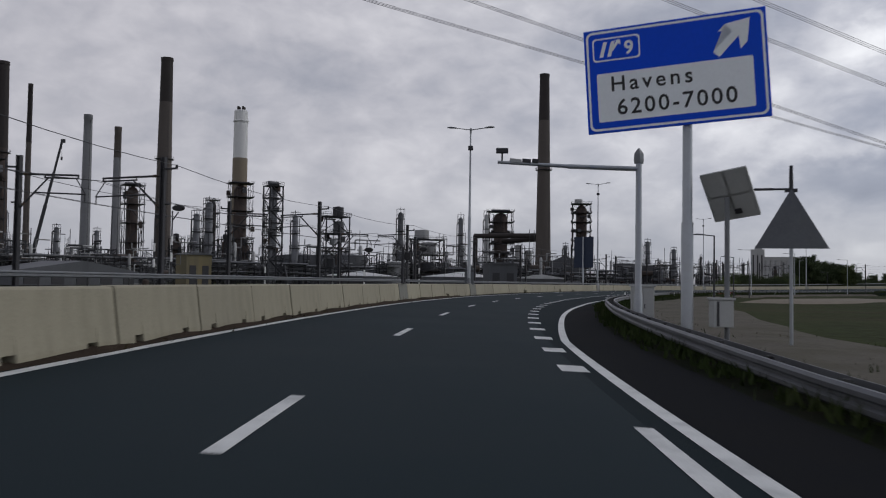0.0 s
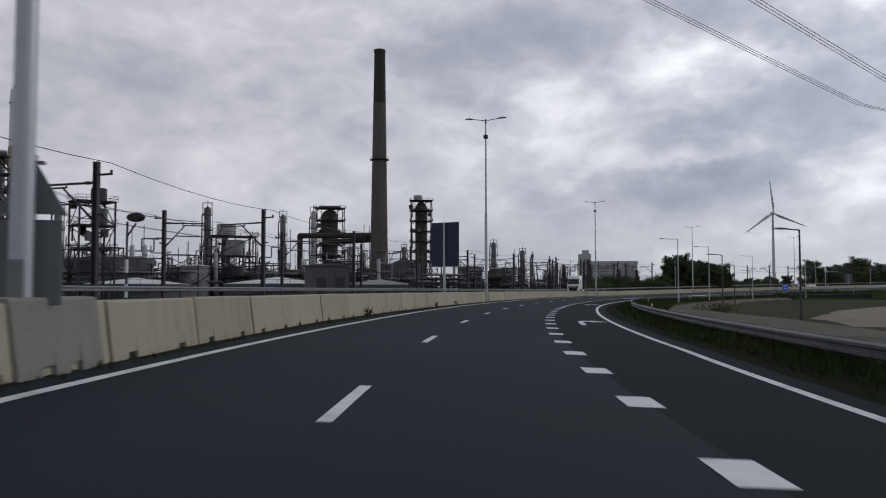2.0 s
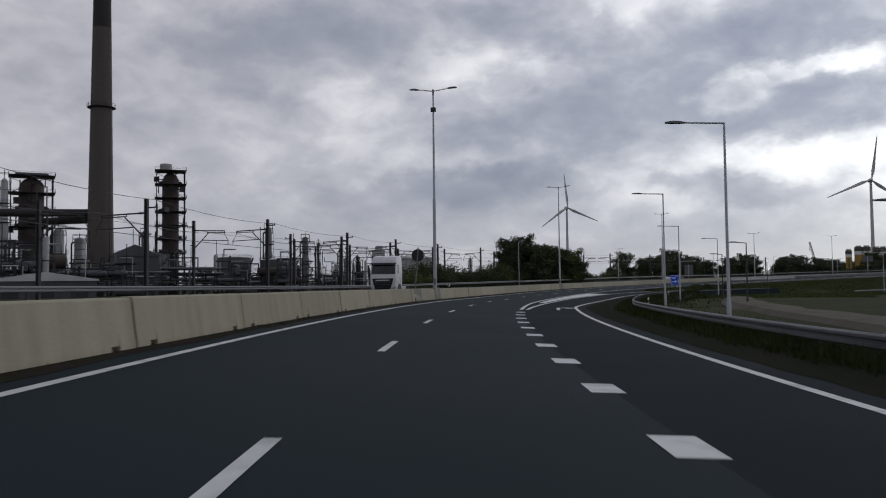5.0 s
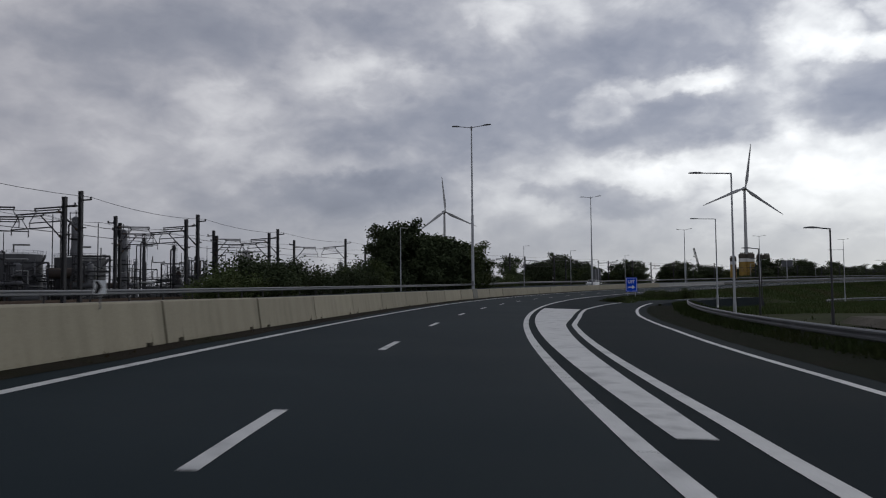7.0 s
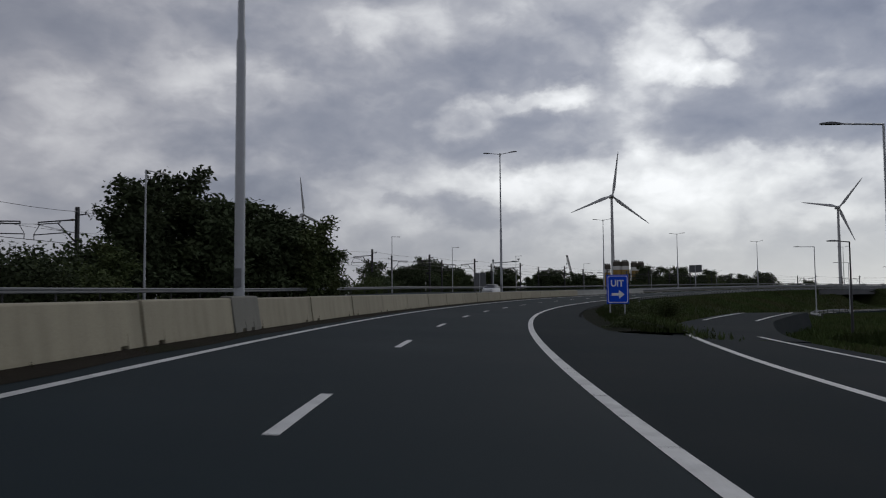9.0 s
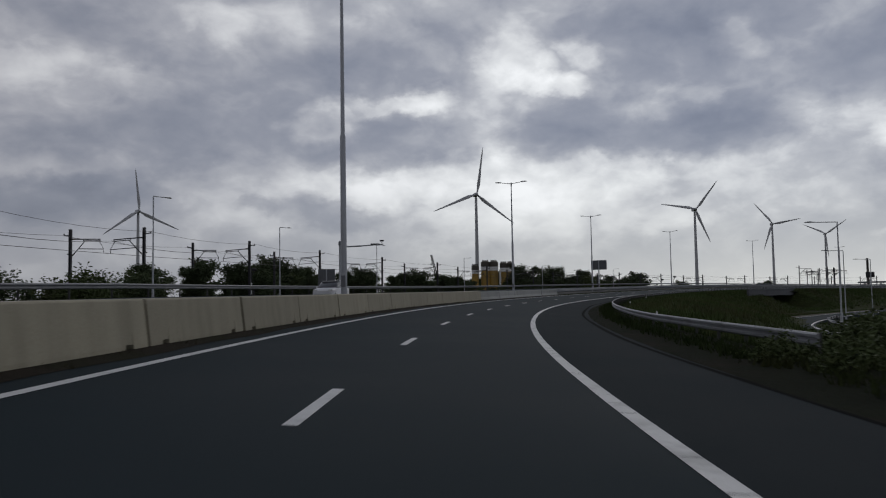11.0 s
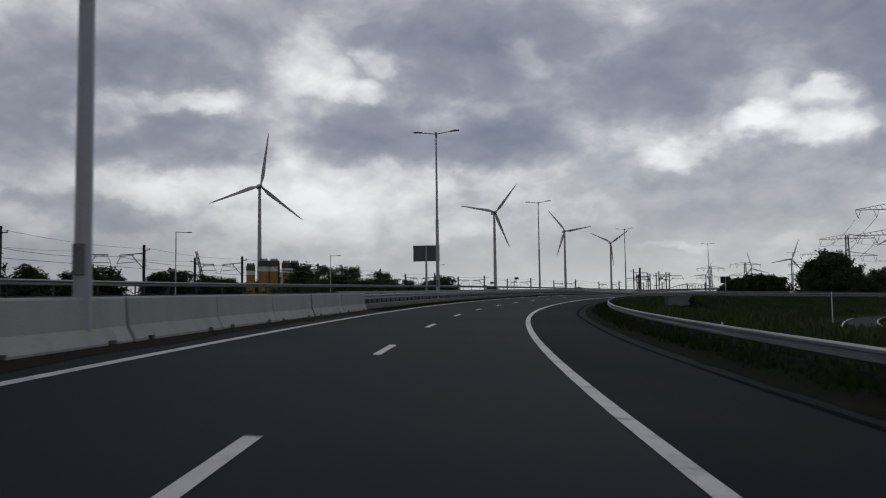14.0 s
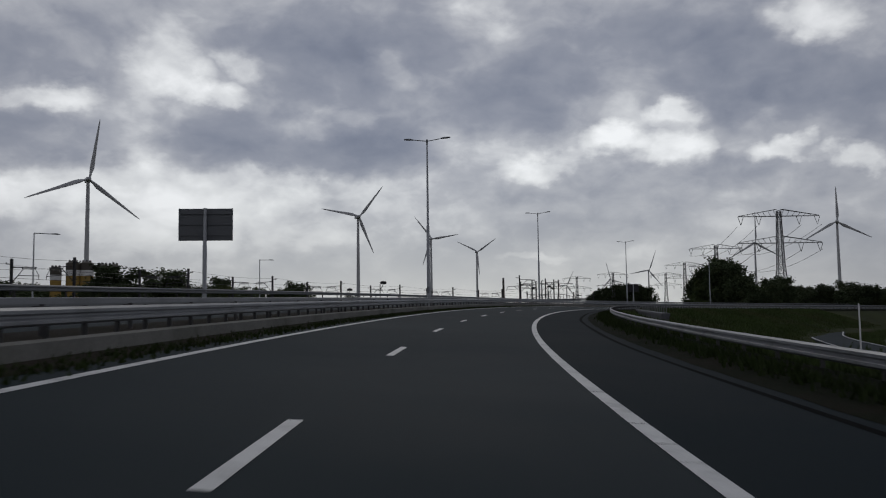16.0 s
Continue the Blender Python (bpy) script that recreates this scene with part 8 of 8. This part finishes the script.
# ---------------------------------------------------------------- vehicles on the opposite carriageway
TYRE = material("tyre_rubber", (0.02, 0.02, 0.021), 0.85, grain=0.2, scale=3, fine=20, bump=0.2)
CAR_WHITE = material("vehicle_white", (0.72, 0.73, 0.74), 0.3, grain=0.04, scale=1, fine=8, bump=0, stain=(0.62, 0.62, 0.62))
CAR_SILVER = material("vehicle_silver", (0.45, 0.46, 0.47), 0.3, metal=0.5, grain=0.05, scale=1, fine=8, bump=0)
CAR_GLASS = material("vehicle_glass", (0.012, 0.014, 0.017), 0.12, grain=0.1, scale=1, fine=8, bump=0)


def wheel(parent, x, y, r, w):
    bm = bmesh.new()
    add_lathe(bm, [(r * 0.62, -w / 2), (r * 0.95, -w / 2), (r, -w / 3), (r, w / 3), (r * 0.95, w / 2), (r * 0.62, w / 2)], 20, pose(x, y, r, 0, 90, 0))
    wh = part("wheel", bm, TYRE, parent, smooth_angle=40)
    bm = bmesh.new()
    add_lathe(bm, [(r * 0.62, -w / 2 + 0.02), (r * 0.3, -w / 2 + 0.06), (r * 0.3, w / 2 - 0.06), (r * 0.62, w / 2 - 0.02)], 16, pose(x, y, r, 0, 90, 0))
    part("rim", bm, CAR_SILVER, wh, smooth_angle=40)


def loft(bm, secs):
    """Joins sections of equal length, each a list of places."""
    rows_ = [[bm.verts.new(p) for p in sec] for sec in secs]
    for a, b in zip(rows_, rows_[1:]):
        for i in range(len(a)):
            bm.faces.new((a[i], a[(i + 1) % len(a)], b[(i + 1) % len(b)], b[i]))
    bm.faces.new(rows_[0][::-1]), bm.faces.new(rows_[-1])


def truck(m):
    """Tractor unit with a bare chassis; its front looks along -y."""
    t = thing("truck", "white truck tractor with high roof and bare chassis", "truck", m)
    bm = bmesh.new()
    secs = []
    for z, w, y0, y1 in ((0.62, 2.36, 0.04, 2.25), (1.3, 2.48, -0.06, 2.25), (1.95, 2.5, -0.03, 2.25), (2.2, 2.5, 0.02, 2.25),
                         (3.0, 2.44, 0.2, 2.25), (3.12, 2.42, 0.22, 2.25), (3.45, 2.38, 0.32, 2.25), (3.7, 2.3, 0.55, 2.25), (3.8, 2.1, 0.95, 2.2)):
        secs.append([(-w / 2, y0 + 0.34, z), (-w / 2 + 0.1, y0 + 0.12, z), (-w / 2 + 0.38, y0, z), (w / 2 - 0.38, y0, z),
                     (w / 2 - 0.1, y0 + 0.12, z), (w / 2, y0 + 0.34, z), (w / 2, y1, z), (-w / 2, y1, z)])
    loft(bm, secs)
    cab = part("cab", bm, CAR_WHITE, t, smooth_angle=30)
    bm = bmesh.new()
    secs = []
    for z, w, y0 in ((2.12, 2.42, -0.04), (2.55, 2.40, 0.06), (2.98, 2.34, 0.16)):
        secs.append([(-w / 2, y0 + 0.30, z), (-w / 2 + 0.12, y0 + 0.09, z), (-w / 2 + 0.38, y0, z), (w / 2 - 0.38, y0, z),
                     (w / 2 - 0.12, y0 + 0.09, z), (w / 2, y0 + 0.30, z), (w / 2 - 0.2, y0 + 0.4, z), (-w / 2 + 0.2, y0 + 0.4, z)])
    loft(bm, secs)
    part("windscreen", bm, CAR_GLASS, cab, smooth_angle=30)
    bm = bmesh.new()
    loft(bm, [[(-1.2, 0.12, 2.98), (-0.8, -0.12, 2.98), (0.8, -0.12, 2.98), (1.2, 0.12, 2.98), (1.2, 0.3, 3.1), (-1.2, 0.3, 3.1)],
              [(-1.2, 0.16, 3.12), (-0.8, -0.05, 3.14), (0.8, -0.05, 3.14), (1.2, 0.16, 3.12), (1.2, 0.3, 3.16), (-1.2, 0.3, 3.16)]])
    part("sun_visor", bm, DARK_STEEL, cab)
    for z in (3.3, 3.5):
        bm = bmesh.new()
        add_box(bm, 1.7, 0.03, 0.035, pose(0, 0.29 + (z - 3.3) * 0.55, z), 0.008)
        part("roof_crease", bm, CAR_SILVER, cab)
    for sx in (-1, 1):
        bm = bmesh.new()
        add_box(bm, 0.04, 0.62, 0.7, pose(sx * 1.225, 0.98, 2.5, 0, 0, 0), 0.01)
        part("side_window", bm, CAR_GLASS, cab)
        bm = bmesh.new()
        add_box(bm, 0.16, 0.2, 0.82, pose(sx * 1.42, 0.22, 2.55), 0.05)
        add_box(bm, 0.22, 0.05, 0.05, pose(sx * 1.27, 0.24, 2.9))
        part("mirror", bm, CAR_WHITE if sx > 0 else DARK_STEEL, cab)
        bm = bmesh.new()
        loft(bm, [[(sx * 0.72, -0.1, 0.66), (sx * 1.16, 0.06, 0.72), (sx * 1.16, 0.16, 0.72), (sx * 0.72, 0.02, 0.66)],
                  [(sx * 0.78, -0.1, 0.82), (sx * 1.2, 0.06, 0.98), (sx * 1.2, 0.16, 0.98), (sx * 0.78, 0.02, 0.82)]])
        part("headlight", bm, CAR_SILVER, cab)
        bm = bmesh.new()
        add_lathe(bm, [(0.66, -0.12), (0.70, -0.12), (0.70, 0.12), (0.66, 0.12)], 20, pose(sx * 1.13, 1.35, 0.55, 0, 90, 0))
        part("wheel_arch", bm, DARK_STEEL, cab, smooth_angle=40)
        bm = bmesh.new()
        add_box(bm, 0.03, 0.16, 0.04, pose(sx * 1.26, 1.35, 1.75), 0.01)
        part("door_handle", bm, DARK_STEEL, cab)
        bm = bmesh.new()
        add_box(bm, 0.3, 1.9, 0.5, pose(sx * 1.0, 3.2, 0.75), 0.05)
        part("side_tank", bm, CAR_SILVER, t)
    # dark grille that narrows downwards, with a bright bar across its top
    bm = bmesh.new()
    loft(bm, [[(-0.62, -0.1, 0.5), (0.62, -0.1, 0.5), (0.62, 0.1, 0.5), (-0.62, 0.1, 0.5)],
              [(-0.9, -0.11, 1.32), (0.9, -0.11, 1.32), (0.9, 0.1, 1.32), (-0.9, 0.1, 1.32)],
              [(-0.98, -0.08, 1.72), (0.98, -0.08, 1.72), (0.98, 0.1, 1.72), (-0.98, 0.1, 1.72)]])
    grille = part("grille", bm, CAR_GLASS, cab)
    for k in range(4):
        bm = bmesh.new()
        add_box(bm, 1.2 + 0.12 * k, 0.04, 0.05, pose(0, -0.13, 0.72 + 0.22 * k), 0.01)
        part("grille_bar", bm, DARK_STEEL, grille)
    bm = bmesh.new()
    add_box(bm, 1.3, 0.04, 0.09, pose(0, -0.12, 1.55), 0.01)
    part("bright_bar", bm, CAR_SILVER, grille)
    bm = bmesh.new()
    add_box(bm, 2.36, 0.3, 0.3, pose(0, 0.1, 0.46), 0.06)
    part("bumper", bm, CAR_WHITE, cab)
    bm = bmesh.new()
    add_box(bm, 0.24, 5.6, 0.26, pose(-0.42, 3.2, 0.95)), add_box(bm, 0.24, 5.6, 0.26, pose(0.42, 3.2, 0.95)), add_box(bm, 1.1, 0.3, 0.2, pose(0, 5.6, 0.95))
    part("chassis", bm, DARK_STEEL, t)
    for y in (1.35, 4.9):
        for x in (-1.05, 1.05):
            wheel(t, x, y, 0.5, 0.32)
    return t


p = R(220.4, -12.35)
truck(pose(p.x, p.y, p.z, 0, 0, math.degrees(along(220.4)[3])))


def car(m):
    t = thing("car", "white estate car on the opposite carriageway", "car", m)
    bm = bmesh.new()
    secs = []
    for y, zb, zt, w in ((-2.2, 0.35, 0.62, 1.5), (-2.05, 0.25, 0.75, 1.72), (-1.0, 0.22, 0.92, 1.8), (1.2, 0.22, 0.96, 1.8), (2.1, 0.28, 0.95, 1.74), (2.22, 0.4, 0.85, 1.6)):
        secs.append([(-w / 2, y, zb), (w / 2, y, zb), (w / 2, y, zt - 0.12), (w / 2 - 0.1, y, zt), (-w / 2 + 0.1, y, zt), (-w / 2, y, zt - 0.12)])
    loft(bm, secs)
    body = part("body", bm, CAR_WHITE, t, smooth_angle=40)
    bm = bmesh.new()
    secs = []
    for y, z0, z1, w in ((-1.15, 0.86, 0.93, 1.62), (-0.35, 0.88, 1.42, 1.42), (1.35, 0.88, 1.44, 1.40), (2.05, 0.88, 1.0, 1.55)):
        secs.append([(-0.84, y, z0), (0.84, y, z0), (w / 2, y, z1 - 0.05), (w / 2 - 0.12, y, z1), (-w / 2 + 0.12, y, z1), (-w / 2, y, z1 - 0.05)])
    loft(bm, secs)
    part("greenhouse", bm, CAR_GLASS, body, smooth_angle=40)
    bm = bmesh.new()
    add_box(bm, 1.26, 1.75, 0.05, pose(0, 0.5, 1.44), 0.02)
    part("roof", bm, CAR_WHITE, body)
    for sx in (-1, 1):
        bm = bmesh.new()
        add_box(bm, 0.32, 0.12, 0.14, pose(sx * 0.62, -2.12, 0.66), 0.02)
        part("headlight", bm, GLASS_DIFF, body)
        bm = bmesh.new()
        add_box(bm, 0.18, 0.1, 0.12, pose(sx * 0.98, -0.7, 0.98), 0.02)
        part("mirror", bm, CAR_WHITE, body)
    for y in (-1.35, 1.35):
        for x in (-0.78, 0.78):
            wheel(t, x, y, 0.32, 0.2)
    return t


p = R(390.0, -15.5)
car(pose(p.x, p.y, p.z, 0, 0, math.degrees(along(390)[3])))


# ---------------------------------------------------------------- underpass beside the road's end
UNDERPASS = material("dark_concrete", (0.115, 0.12, 0.13), 0.9, grain=0.2, scale=0.5, fine=8, bump=0.3, bump_dist=0.02, stain=(0.075, 0.08, 0.085), streak=True)


def underpass():
    t = thing("underpass_bridge", "grey concrete road bridge over an underpass in the grass bank", "bridge", kind="structure")
    a, b = Vector((349.0, 330.8, 0)), Vector((404.0, 331.3, 0))

    def beam(name, y0, y1, la, ha, lb, hb, mat_):
        bm = bmesh.new()
        ends = [[bm.verts.new(p + Vector((0, y, z))) for y, z in ((y0, lo), (y1, lo), (y1, hi), (y0, hi))] for p, lo, hi in ((a, la, ha), (b, lb, hb))]
        for k in range(4):
            bm.faces.new((ends[0][k], ends[0][(k + 1) % 4], ends[1][(k + 1) % 4], ends[1][k]))
        bm.faces.new(ends[0])
        bm.faces.new(ends[1])
        bmesh.ops.recalc_face_normals(bm, faces=bm.faces)
        part(name, bm, mat_, t)

    beam("edge_beam", 0.0, 0.5, 2.4, 3.72, 2.6, 4.15, UNDERPASS)
    beam("coping", -0.08, 0.58, 3.723, 3.93, 4.153, 4.36, UNDERPASS)
    bm = strip(545, 595, lambda s: [(-25.0, -0.95), (-25.0, -0.42), (8.4, -0.42), (8.4, -0.95)], 5.0, close=True)
    part("deck_slab", bm, UNDERPASS, t)
    for s_ in (562.0, 576.0):
        for d in (-16.0, -4.0, 6.6):
            p = R(s_, d)
            bm = bmesh.new()
            add_lathe(bm, [(0.5, -1.8), (0.5, 3.2)], 16, pose(p.x, p.y, 0))
            part("pillar", bm, UNDERPASS, t, smooth_angle=40)
    for x in np.arange(350.0, 404.0, 3.0):
        u = (x - 349.0) / 55.0
        bm = bmesh.new()
        add_tube(bm, (x, 330.95, 3.9 + 0.43 * u), (x, 330.95, 4.65 + 0.43 * u), 0.04, 0.04, 6)
        part("rail_post", bm, GALV_DULL, t)
    bm = bmesh.new()
    add_tube(bm, (349.5, 330.95, 4.65), (403.5, 330.95, 5.08), 0.045, 0.045, 6)
    part("handrail", bm, GALV_DULL, t)


# bushes and tall grass on the tip between motorway and exit
for sc_, ss_, dd_ in ((0.40, 338, 8.6), (0.34, 341.5, 7.6), (0.42, 345, 9.2), (0.36, 334, 8.8), (0.5, 350, 12.0), (0.30, 344.2, 7.0), (0.22, 303.0, 6.0), (0.20, 306.5, 6.6), (0.26, 311, 7.2), (0.22, 317, 8.2)):
    p = R(ss_, dd_, -0.4)
    copy_thing(bushes[1], pose(p.x, p.y, p.z, 0, 0, ss_ * 7) @ Matrix.Diagonal((sc_, sc_, sc_, 1)))
# dark growth at the lamp's foot on the median
p = R(214.6, -6.9, 0.95)
copy_thing(bushes[0], pose(p.x, p.y, p.z - 0.25, 0, 0, 40) @ Matrix.Diagonal((0.075, 0.075, 0.12, 1)))
underpass()
